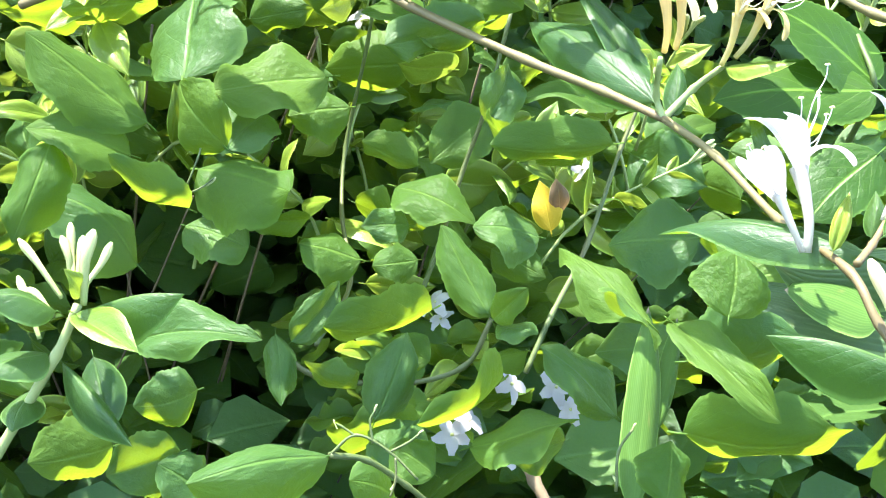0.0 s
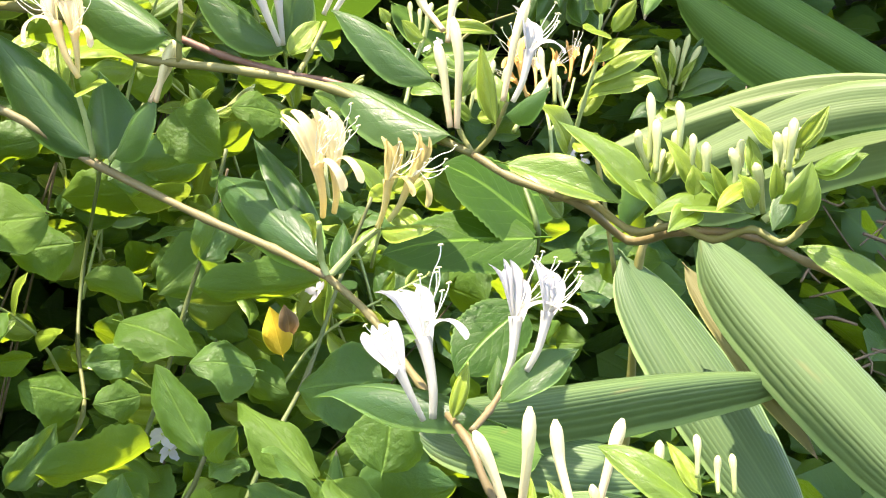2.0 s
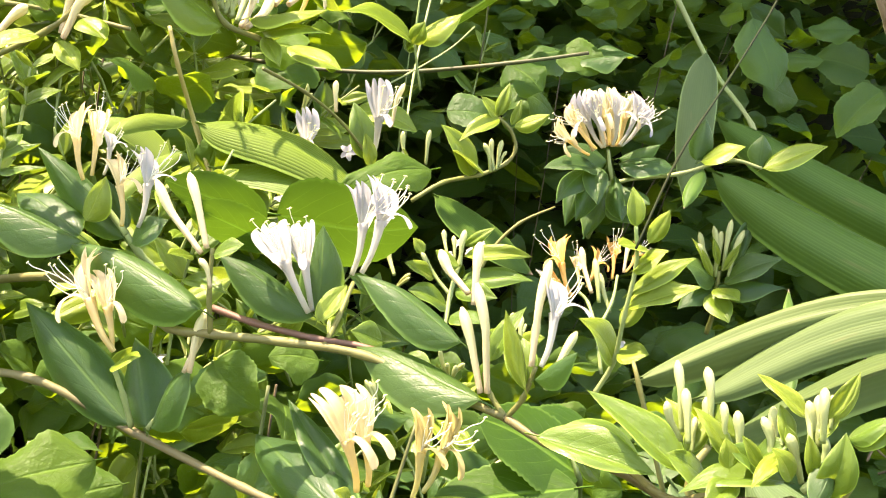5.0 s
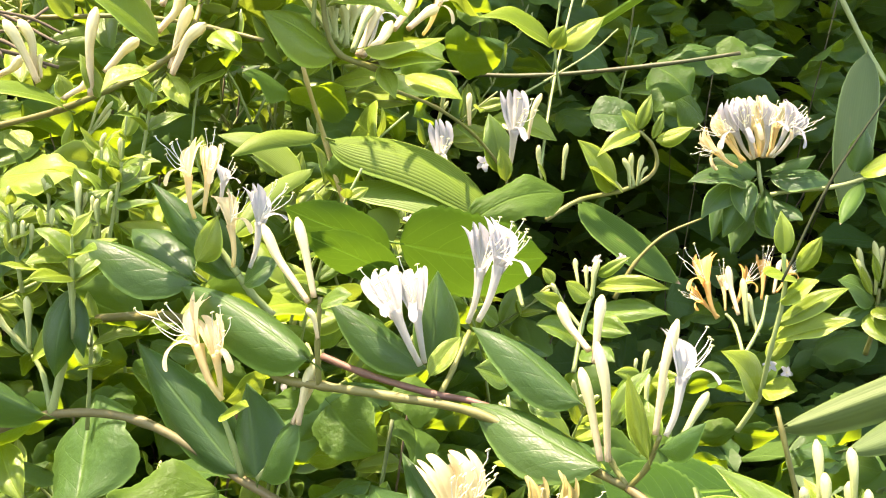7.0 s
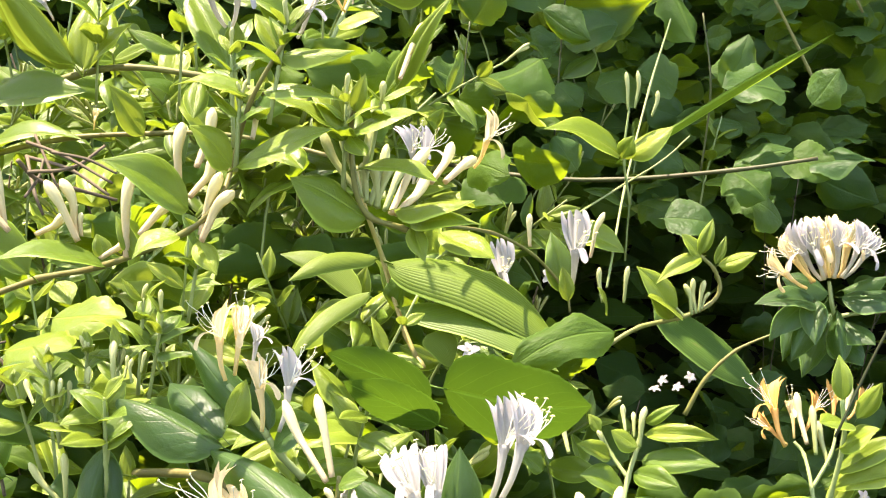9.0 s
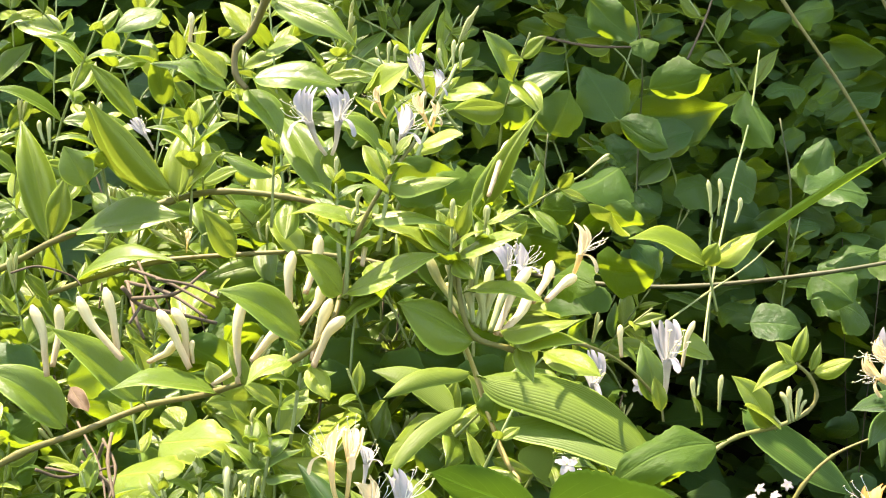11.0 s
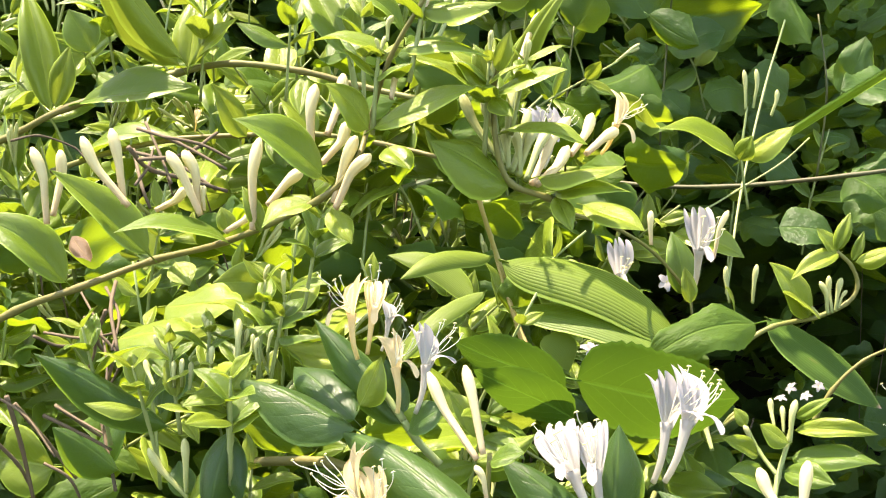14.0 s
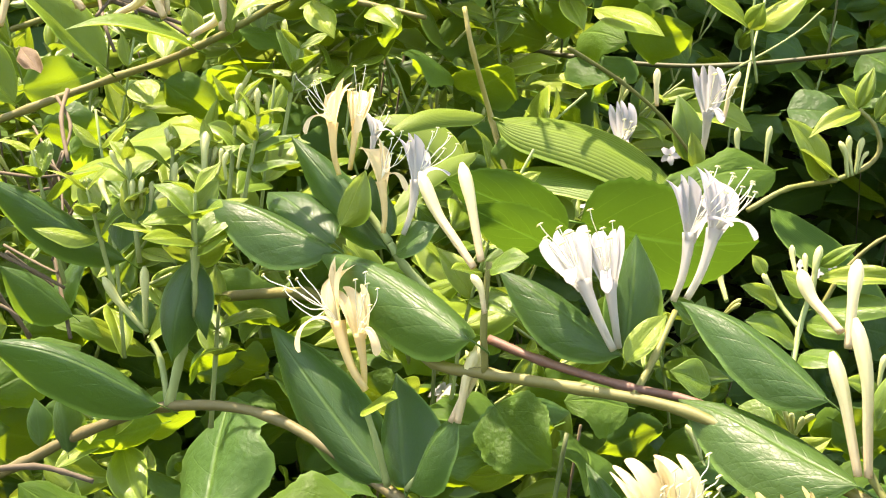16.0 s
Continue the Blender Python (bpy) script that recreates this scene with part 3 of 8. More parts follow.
leaf(v1, "young", (0.0446, 0.3641, 0.8032), (0.0398, 0.3566, 0.8136), 0.0110, (0.93, -0.31, 0.20))
stem(v1, .0012, M_STEMY, (0.0494, 0.3606, 0.7918), (0.0468, 0.3628, 0.7986), (0.0440, 0.3550, 0.8114))
flower(v1, "yellow", (0.0460, 0.3550, 0.8130), (0.0360, 0.3450, 0.8490), (0.49, -1.00, -0.05))
flower(v1, "yellow", (0.0500, 0.3570, 0.8140), (0.0440, 0.3480, 0.8490), (0.49, -1.00, -0.05))
stem(v1, .0012, M_STEMY, (0.0494, 0.3606, 0.7918), (0.0576, 0.3601, 0.8019), (0.0642, 0.3541, 0.8104))
flower(v1, "spent", (0.0632, 0.3512, 0.8105), (0.0660, 0.3477, 0.8421), (0.49, -1.00, -0.05))
flower(v1, "spent", (0.0663, 0.3486, 0.8133), (0.0748, 0.3400, 0.8435), (0.49, -1.00, -0.05))
leaf(v1, "young", (0.0636, 0.3511, 0.8105), (0.0789, 0.3347, 0.8155), 0.0102, (-0.38, -0.07, 0.92))
leaf(v1, "honey", (0.0770, 0.2687, 0.7737), (0.0342, 0.3125, 0.7732), 0.0170, (-0.30, -0.28, 0.91))
leaf(v1, "young", (0.0665, 0.2666, 0.7750), (0.0718, 0.2735, 0.7893), 0.0052, (-0.33, -0.80, 0.51))
flower(v1, "white", (0.0580, 0.2658, 0.7747), (0.0447, 0.2753, 0.8010), (-0.16, -1.03, -0.08))
flower(v1, "white", (0.0636, 0.2723, 0.7732), (0.0581, 0.2908, 0.8115), (0.51, -0.99, 0.03))
flower(v1, "white", (0.0837, 0.2738, 0.7819), (0.0895, 0.2851, 0.8166), (0.51, -0.99, 0.03))
flower(v1, "white", (0.0882, 0.2684, 0.7874), (0.0974, 0.2748, 0.8186), (0.51, -0.99, 0.03))
stem(v1, .0011, M_STEMR, (0.0701, 0.2600, 0.7737), (0.0770, 0.2672, 0.7769), (0.0832, 0.2739, 0.7814))
leaf(v1, "honey", (0.0806, 0.2688, 0.7789), (0.1032, 0.2708, 0.7930), 0.0123, (-0.42, -0.52, 0.74))
leaf(v1, "honey", (0.0800, 0.2739, 0.7773), (0.0826, 0.2810, 0.7890), 0.0058, (-0.45, -0.71, 0.54))
leaf(v1, "honey", (0.0790, 0.2372, 0.7540), (0.0477, 0.2571, 0.7558), 0.0136, (-0.23, -0.45, 0.86))
leaf(v1, "young", (0.0772, 0.2332, 0.7575), (0.0801, 0.2401, 0.7684), 0.0049, (-0.23, -0.79, 0.56))
bud(v1, "pale", (0.0752, 0.2379, 0.7568), (0.0655, 0.2473, 0.7780), 1.05)
bud(v1, "pale", (0.0769, 0.2363, 0.7568), (0.0771, 0.2399, 0.7879), 0.84)
bud(v1, "pale", (0.0915, 0.2344, 0.7573), (0.0891, 0.2457, 0.7819), 0.97)
bud(v1, "pale", (0.0969, 0.2337, 0.7614), (0.1052, 0.2414, 0.7827), 1.09)
leaf(v1, "young", (0.0888, 0.2299, 0.7574), (0.0842, 0.2388, 0.7680), 0.0049, (-0.12, -0.78, 0.61))
leaf(v1, "mid", (0.1065, 0.1970, 0.7757), (0.0868, 0.2155, 0.7862), 0.0120, (-0.03, -0.52, 0.86))
leaf(v1, "young", (0.1057, 0.1981, 0.7797), (0.1024, 0.2115, 0.7883), 0.0050, (-0.31, -0.57, 0.76))
leaf(v1, "young", (0.1067, 0.1945, 0.7743), (0.1214, 0.1823, 0.7763), 0.0098, (-0.40, -0.34, 0.85))
bud(v1, "bud", (0.0868, 0.2127, 0.7637), (0.0848, 0.2159, 0.7757), 1.45)
bud(v1, "bud", (0.0907, 0.2093, 0.7629), (0.0897, 0.2119, 0.7737), 1.45)
bud(v1, "bud", (0.0984, 0.2049, 0.7771), (0.1008, 0.2118, 0.7877), 1.45)
bud(v1, "bud", (0.1050, 0.1991, 0.7834), (0.1066, 0.2056, 0.7909), 1.45)
bud(v1, "bud", (0.1097, 0.1970, 0.7800), (0.1107, 0.2006, 0.7882), 1.45)
bud(v1, "bud", (0.1124, 0.1943, 0.7810), (0.1124, 0.1983, 0.7893), 1.45)
bud(v1, "bud", (0.0966, 0.2027, 0.7697), (0.0951, 0.2051, 0.7785), 1.45)

v2 = thing("honeysuckle_vine", (-0.0890, 0.5033, 0.8643), "twining honeysuckle vine with white flowers and long buds", "vine", "honeysuckle vines")
stem(v2, .0018, M_STEMG, (-0.0890, 0.5033, 0.8643), (-0.0529, 0.4795, 0.8690), (-0.0281, 0.4524, 0.8645), (-0.0113, 0.4268, 0.8563), (0.0039, 0.4128, 0.8558), (0.0261, 0.3970, 0.8553), (0.0518, 0.3853, 0.8522), (0.0738, 0.3688, 0.8437), (0.0939, 0.3528, 0.8360))
stem(v2, .0015, M_STEMR, (0.0939, 0.3528, 0.8360), (0.1035, 0.3401, 0.8306), (0.1212, 0.3235, 0.8253), (0.1402, 0.3253, 0.8138), (0.1417, 0.2932, 0.8232), (0.1557, 0.2764, 0.8258), (0.1690, 0.2664, 0.8203), (0.1858, 0.2553, 0.8146), (0.1982, 0.2455, 0.8094))
stem(v2, .0013, M_STEMG, (0.1142, 0.3310, 0.8259), (0.1212, 0.3186, 0.8278), (0.1310, 0.3041, 0.8209), (0.1385, 0.2920, 0.8251), (0.1477, 0.2837, 0.8230), (0.1548, 0.2749, 0.8279), (0.1620, 0.2692, 0.8253), (0.1680, 0.2665, 0.8334), (0.1677, 0.2657, 0.8419))
stem(v2, .0013, M_WINE, (0.0037, 0.4240, 0.8637), (0.0180, 0.4149, 0.8593), (0.0384, 0.4013, 0.8553), (0.0564, 0.3894, 0.8530), (0.0750, 0.3735, 0.8417), (0.0885, 0.3646, 0.8374))
leaf(v2, "honey", (-0.0016, 0.4119, 0.8653), (-0.0488, 0.4596, 0.8867), 0.0219, (-0.23, -0.58, 0.78))
stem(v2, .0010, M_STEMG, (0.0024, 0.4131, 0.8558), (0.0018, 0.4096, 0.8708), (0.0029, 0.4089, 0.8867))
bud(v2, "pale", (-0.0011, 0.4066, 0.8854), (-0.0143, 0.4176, 0.9114), 0.85)
bud(v2, "pale", (0.0008, 0.4063, 0.8870), (-0.0052, 0.4155, 0.9123), 0.95)
bud(v2, "pale", (0.0019, 0.4047, 0.8734), (-0.0032, 0.4068, 0.8826), 1.6)
leaf(v2, "mid", (0.0031, 0.4056, 0.8851), (0.0129, 0.3984, 0.8892), 0.0103, (-0.56, -0.33, 0.76))
leaf(v2, "honey", (0.0377, 0.4022, 0.8632), (0.0060, 0.4203, 0.8843), 0.0166, (0.08, -0.69, 0.72))
leaf(v2, "honey", (0.0396, 0.4099, 0.8620), (0.0429, 0.4175, 0.8942), 0.0179, (-0.19, -0.95, 0.24))
leaf(v2, "young", (0.0379, 0.3949, 0.8623), (0.0483, 0.3989, 0.8755), 0.0081, (-0.33, -0.80, 0.50))
stem(v2, .0010, M_STEMG, (0.0410, 0.3984, 0.8538), (0.0471, 0.4061, 0.8625), (0.0538, 0.4159, 0.8733))
flower(v2, "white", (0.0350, 0.3990, 0.8650), (0.0200, 0.4060, 0.8990), (-0.14, -1.02, -0.20))
flower(v2, "white", (0.0370, 0.4030, 0.8650), (0.0320, 0.4070, 0.8990), (-0.14, -1.02, -0.20))
flower(v2, "white", (0.0540, 0.4160, 0.8760), (0.0610, 0.4220, 0.9110), (0.54, -0.97, -0.11))
flower(v2, "white", (0.0570, 0.4120, 0.8770), (0.0690, 0.4160, 0.9130), (0.54, -0.97, -0.11))
leaf(v2, "honey", (0.0824, 0.3682, 0.8587), (0.0517, 0.3934, 0.8807), 0.0177, (0.08, -0.60, 0.79))
leaf(v2, "honey", (0.0859, 0.3554, 0.8417), (0.0508, 0.3911, 0.8556), 0.0237, (-0.11, -0.45, 0.88))
stem(v2, .0010, M_STEMG, (0.0939, 0.3528, 0.8360), (0.0897, 0.3566, 0.8429), (0.0870, 0.3560, 0.8506))
bud(v2, "pale", (0.0854, 0.3537, 0.8444), (0.0793, 0.3600, 0.8716), 0.92)
bud(v2, "pale", (0.0875, 0.3532, 0.8444), (0.0829, 0.3599, 0.8793), 0.73)
bud(v2, "pale", (0.0850, 0.3692, 0.8749), (0.0786, 0.3775, 0.8901), 1.43)
bud(v2, "pale", (0.0865, 0.3685, 0.8712), (0.0903, 0.3748, 0.8914), 1.22)
leaf(v2, "mid", (0.0888, 0.3559, 0.8543), (0.1019, 0.3597, 0.8722), 0.0088, (-0.52, -0.67, 0.53))
stem(v2, .0010, M_STEMG, (0.0939, 0.3528, 0.8360), (0.0979, 0.3475, 0.8436), (0.1005, 0.3428, 0.8546))
leaf(v2, "young", (0.0973, 0.3428, 0.8473), (0.0915, 0.3468, 0.8727), 0.0067, (-0.01, -0.99, 0.15))
leaf(v2, "mid", (0.0976, 0.3470, 0.8483), (0.0972, 0.3550, 0.8651), 0.0111, (-0.18, -0.89, 0.42))
leaf(v2, "honey", (0.1000, 0.3425, 0.8506), (0.1102, 0.3308, 0.8615), 0.0105, (-0.80, -0.15, 0.59))
bud(v2, "pale", (0.0991, 0.3431, 0.8549), (0.1086, 0.3493, 0.8873), .72)
flower(v2, "white", (0.1024, 0.3403, 0.8550), (0.1111, 0.3486, 0.8865), (0.54, -0.97, -0.11))
bud(v2, "bud", (0.0968, 0.3641, 0.8526), (0.0977, 0.3699, 0.8611), 1.45)
bud(v2, "bud", (0.1044, 0.3730, 0.8556), (0.1063, 0.3786, 0.8651), 1.45)
bud(v2, "bud", (0.1062, 0.3718, 0.8489), (0.1112, 0.3774, 0.8652), 1.25)
bud(v2, "bud", (0.1096, 0.3601, 0.8434), (0.1236, 0.3688, 0.8608), 0.94)
leaf(v2, "mid", (0.1322, 0.2966, 0.8312), (0.1091, 0.3197, 0.8513), 0.0157, (0.01, -0.65, 0.76))
leaf(v2, "mid", (0.1288, 0.3231, 0.8296), (0.0982, 0.3260, 0.8370), 0.0150, (0.12, -0.63, 0.77))
leaf(v2, "mid", (0.1556, 0.2806, 0.8317), (0.1248, 0.2830, 0.8329), 0.0154, (0.01, -0.30, 0.95))
leaf(v2, "young", (0.1327, 0.2970, 0.8371), (0.1414, 0.3012, 0.8477), 0.0073, (-0.26, -0.81, 0.53))
bud(v2, "bud", (0.1313, 0.2980, 0.8429), (0.1315, 0.3051, 0.8625), 1.0)
bud(v2, "bud", (0.1303, 0.2959, 0.8409), (0.1263, 0.2951, 0.8534), 1.45)
bud(v2, "bud", (0.1311, 0.2926, 0.8408), (0.1314, 0.2972, 0.8559), 1.42)
bud(v2, "bud", (0.1397, 0.2962, 0.8455), (0.1401, 0.3028, 0.8605), 1.37)
bud(v2, "bud", (0.1390, 0.2927, 0.8396), (0.1391, 0.2971, 0.8534), 1.45)
bud(v2, "bud", (0.1445, 0.2868, 0.8356), (0.1435, 0.2886, 0.8509), 1.45)
bud(v2, "bud", (0.1511, 0.2810, 0.8347), (0.1471, 0.2835, 0.8496), 1.43)
bud(v2, "bud", (0.1514, 0.2789, 0.8352), (0.1526, 0.2825, 0.8531), 1.23)
bud(v2, "bud", (0.1578, 0.2750, 0.8327), (0.1516, 0.2728, 0.8471), 1.41)
bud(v2, "bud", (0.1587, 0.2737, 0.8419), (0.1568, 0.2756, 0.8560), 1.45)
bud(v2, "bud", (0.1576, 0.2701, 0.8445), (0.1584, 0.2731, 0.8559), 1.45)
bud(v2, "bud", (0.1603, 0.2714, 0.8440), (0.1616, 0.2746, 0.8577), 1.45)
bud(v2, "bud", (0.1596, 0.2676, 0.8458), (0.1614, 0.2708, 0.8605), 1.45)
leaf(v2, "mid", (0.0945, 0.3218, 0.8376), (0.1240, 0.2984, 0.8296), 0.0143, (-0.16, -0.49, 0.86))
leaf(v2, "young", (0.1609, 0.2680, 0.8524), (0.1697, 0.2672, 0.8653), 0.0047, (-0.47, -0.84, 0.27))
leaf(v2, "young", (0.1426, 0.2874, 0.8371), (0.1331, 0.2933, 0.8517), 0.0077, (0.11, -0.90, 0.43))
leaf(v2, "young", (0.1381, 0.2802, 0.8363), (0.1372, 0.2812, 0.8450), 0.0070, (-0.06, -0.99, 0.12))
leaf(v2, "mid", (0.1587, 0.2643, 0.8309), (0.1626, 0.2601, 0.8498), 0.0115, (-0.35, -0.93, -0.13))
leaf(v2, "mid", (0.1652, 0.2644, 0.8479), (0.1742, 0.2548, 0.8560), 0.0101, (-0.74, -0.13, 0.67))
leaf(v2, "young", (0.1473, 0.2779, 0.8365), (0.1409, 0.2784, 0.8463), 0.0054, (0.17, -0.97, 0.16))
leaf(v2, "young", (0.1526, 0.2713, 0.8348), (0.1469, 0.2706, 0.8445), 0.0081, (0.43, -0.89, 0.18))
leaf(v2, "young", (0.1559, 0.2733, 0.8421), (0.1520, 0.2740, 0.8498), 0.0051, (0.24, -0.95, 0.21))
leaf(v2, "young", (0.1562, 0.2654, 0.8362), (0.1540, 0.2652, 0.8490), 0.0050, (-0.07, -1.00, -0.03))
leaf(v2, "young", (0.1598, 0.2764, 0.8509), (0.1480, 0.2855, 0.8620), 0.0070, (0.02, -0.76, 0.65))
leaf(v2, "young", (0.1630, 0.2674, 0.8520), (0.1717, 0.2698, 0.8653), 0.0050, (-0.36, -0.85, 0.38))
leaf(v2, "mid", (0.1667, 0.2638, 0.8456), (0.1774, 0.2569, 0.8539), 0.0092, (-0.70, -0.35, 0.62))
leaf(v2, "young", (0.1543, 0.2767, 0.8413), (0.1396, 0.2693, 0.8344), 0.0071, (-0.18, -0.45, 0.87))
stem(v2, .0013, M_STEMY, (0.1571, 0.2729, 0.8309), (0.1607, 0.2705, 0.8362), (0.1621, 0.2700, 0.8443), (0.1608, 0.2718, 0.8487))
leaf(v2, "honey", (0.1610, 0.2636, 0.8422), (0.1515, 0.2574, 0.8310), 0.0083, (0.00, -0.88, 0.48))
leaf(v2, "mid", (0.1921, 0.2476, 0.8114), (0.1641, 0.2635, 0.8263), 0.0139, (0.06, -0.63, 0.78))
bud(v2, "bud", (0.1921, 0.2481, 0.8146), (0.1920, 0.2525, 0.8297), 1.42)
bud(v2, "bud", (0.1949, 0.2473, 0.8147), (0.1955, 0.2513, 0.8291), 1.45)
leaf(v2, "young", (0.1297, 0.3129, 0.8333), (0.1269, 0.3251, 0.8447), 0.0073, (-0.19, -0.69, 0.69))
leaf(v2, "young", (0.1372, 0.3012, 0.8376), (0.1312, 0.3092, 0.8514), 0.0078, (-0.17, -0.88, 0.44))
leaf(v2, "young", (0.1441, 0.2893, 0.8386), (0.1416, 0.2964, 0.8518), 0.0078, (-0.22, -0.88, 0.43))
leaf(v2, "mid", (0.1470, 0.2842, 0.8365), (0.1551, 0.2769, 0.8445), 0.0109, (-0.75, -0.11, 0.66))
leaf(v2, "mid", (0.1500, 0.2822, 0.8336), (0.1381, 0.2808, 0.8426), 0.0117, (0.50, -0.67, 0.55))
leaf(v2, "young", (0.1551, 0.2767, 0.8429), (0.1531, 0.2804, 0.8543), 0.0062, (0.02, -0.95, 0.31))
leaf(v2, "young", (0.1593, 0.2718, 0.8456), (0.1670, 0.2709, 0.8551), 0.0055, (-0.58, -0.70, 0.41))
leaf(v2, "mid", (0.1391, 0.2945, 0.8274), (0.1251, 0.2938, 0.8383), 0.0142, (0.52, -0.59, 0.63))
leaf(v2, "mid", (0.1199, 0.3345, 0.8190), (0.1112, 0.3375, 0.8278), 0.0100, (0.26, -0.80, 0.53))
leaf(v2, "mid", (0.1418, 0.2840, 0.8318), (0.1268, 0.2717, 0.8280), 0.0086, (0.07, -0.37, 0.93))
bud(v2, "bud", (0.1410, 0.2902, 0.8402), (0.1413, 0.2934, 0.8524), 1.45)
bud(v2, "bud", (0.1528, 0.2773, 0.8429), (0.1537, 0.2800, 0.8511), 1.45)
bud(v2, "bud", (0.1628, 0.2693, 0.8492), (0.1645, 0.2718, 0.8582), 1.45)
bud(v2, "bud", (0.1343, 0.2967, 0.8372), (0.1368, 0.3001, 0.8464), 1.45)

v3 = thing("honeysuckle_vine", (-0.2271, 0.5643, 0.8976), "sunlit honeysuckle vine with rows of pale buds", "vine", "honeysuckle vines")
stem(v3, .0016, M_STEMG, (-0.2271, 0.5643, 0.8976), (-0.1903, 0.5507, 0.9171), (-0.1599, 0.5367, 0.9276), (-0.1281, 0.5340, 0.9390), (-0.0935, 0.5016, 0.9475), (-0.0549, 0.4664, 0.9632), (-0.0420, 0.4608, 0.9755), (-0.0381, 0.4687, 0.9880), (-0.0300, 0.4543, 1.0093), (-0.0184, 0.4482, 1.0281), (-0.0085, 0.4489, 1.0407), taper=0.4)
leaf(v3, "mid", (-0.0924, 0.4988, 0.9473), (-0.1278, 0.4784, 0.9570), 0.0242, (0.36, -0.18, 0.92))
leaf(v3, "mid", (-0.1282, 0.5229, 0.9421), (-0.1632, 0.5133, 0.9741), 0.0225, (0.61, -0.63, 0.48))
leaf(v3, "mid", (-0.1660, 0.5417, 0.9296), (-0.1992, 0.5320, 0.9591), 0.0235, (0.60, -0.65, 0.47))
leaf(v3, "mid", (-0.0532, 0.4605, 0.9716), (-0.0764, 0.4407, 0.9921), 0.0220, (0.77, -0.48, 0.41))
leaf(v3, "young", (-0.0504, 0.4651, 0.9601), (-0.0425, 0.4549, 0.9488), 0.0098, (0.13, -0.69, 0.71))
leaf(v3, "young", (-0.0370, 0.4564, 0.9870), (-0.0496, 0.4466, 1.0019), 0.0161, (0.75, -0.63, 0.22))
leaf(v3, "young", (-0.0352, 0.4544, 0.9869), (-0.0009, 0.4476, 1.0015), 0.0213, (-0.42, -0.27, 0.86))
leaf(v3, "young", (-0.0297, 0.4574, 1.0120), (-0.0561, 0.4521, 1.0191), 0.0154, (0.30, -0.33, 0.89))
leaf(v3, "young", (-0.0191, 0.4501, 1.0265), (0.0075, 0.4437, 1.0280), 0.0136, (-0.15, -0.40, 0.90))
leaf(v3, "young", (-0.0251, 0.4536, 1.0140), (0.0041, 0.4480, 1.0102), 0.0152, (0.06, -0.35, 0.94))
leaf(v3, "young", (-0.0190, 0.4482, 1.0275), (-0.0277, 0.4535, 1.0406), 0.0093, (0.18, -0.86, 0.47))
leaf(v3, "young", (-0.0914, 0.4940, 0.9511), (-0.0943, 0.4942, 0.9606), 0.0079, (0.26, -0.96, 0.11))
leaf(v3, "young", (-0.0777, 0.4843, 0.9515), (-0.0846, 0.4847, 0.9684), 0.0075, (0.28, -0.95, 0.14))
leaf(v3, "young", (-0.1197, 0.5329, 0.9380), (-0.1120, 0.5228, 0.9297), 0.0122, (0.01, -0.63, 0.78))
leaf(v3, "young", (-0.0583, 0.4700, 0.9620), (-0.0742, 0.4595, 0.9562), 0.0158, (-0.08, -0.39, 0.92))
bud(v3, "pale", (-0.1318, 0.5085, 0.9607), (-0.1468, 0.5092, 0.9885), 1.01)
bud(v3, "pale", (-0.1348, 0.5134, 0.9614), (-0.1408, 0.5143, 0.9899), 1.10)
bud(v3, "pale", (-0.1674, 0.5225, 0.9536), (-0.1765, 0.5233, 0.9824), 1.06)
bud(v3, "pale", (-0.1682, 0.5326, 0.9566), (-0.1676, 0.5335, 0.9830), 1.22)
bud(v3, "pale", (-0.1025, 0.4990, 0.9573), (-0.1159, 0.4995, 0.9804), 1.21)
bud(v3, "pale", (-0.1043, 0.5040, 0.9593), (-0.1132, 0.5045, 0.9800), 1.43)
bud(v3, "pale", (-0.1226, 0.5136, 0.9591), (-0.1118, 0.5092, 0.9696), 1.77)
bud(v3, "pale", (-0.1022, 0.5040, 0.9589), (-0.1017, 0.5044, 0.9683), 1.77)
bud(v3, "pale", (-0.0808, 0.4842, 0.9523), (-0.0766, 0.4905, 0.9845), 0.98)
bud(v3, "pale", (-0.0929, 0.4939, 0.9511), (-0.0834, 0.4945, 0.9626), 1.77)
bud(v3, "pale", (-0.0748, 0.4797, 0.9611), (-0.0621, 0.4853, 0.9728), 1.77)
bud(v3, "pale", (-0.0574, 0.4656, 0.9780), (-0.0547, 0.4715, 1.0019), 1.29)
bud(v3, "pale", (-0.0541, 0.4676, 0.9756), (-0.0479, 0.4713, 0.9915), 1.77)
bud(v3, "pale", (-0.0494, 0.4632, 0.9622), (-0.0404, 0.4612, 0.9844), 1.33)
bud(v3, "pale", (-0.0487, 0.4602, 0.9603), (-0.0338, 0.4560, 0.9758), 1.46)
bud(v3, "pale", (-0.0540, 0.4860, 0.9863), (-0.0504, 0.4919, 1.0097), 1.32)
bud(v3, "pale", (-0.0291, 0.4539, 0.9968), (-0.0259, 0.4573, 1.0081), 1.77)
bud(v3, "bud", (-0.0302, 0.4535, 1.0159), (-0.0269, 0.4539, 1.0239), 1.77)

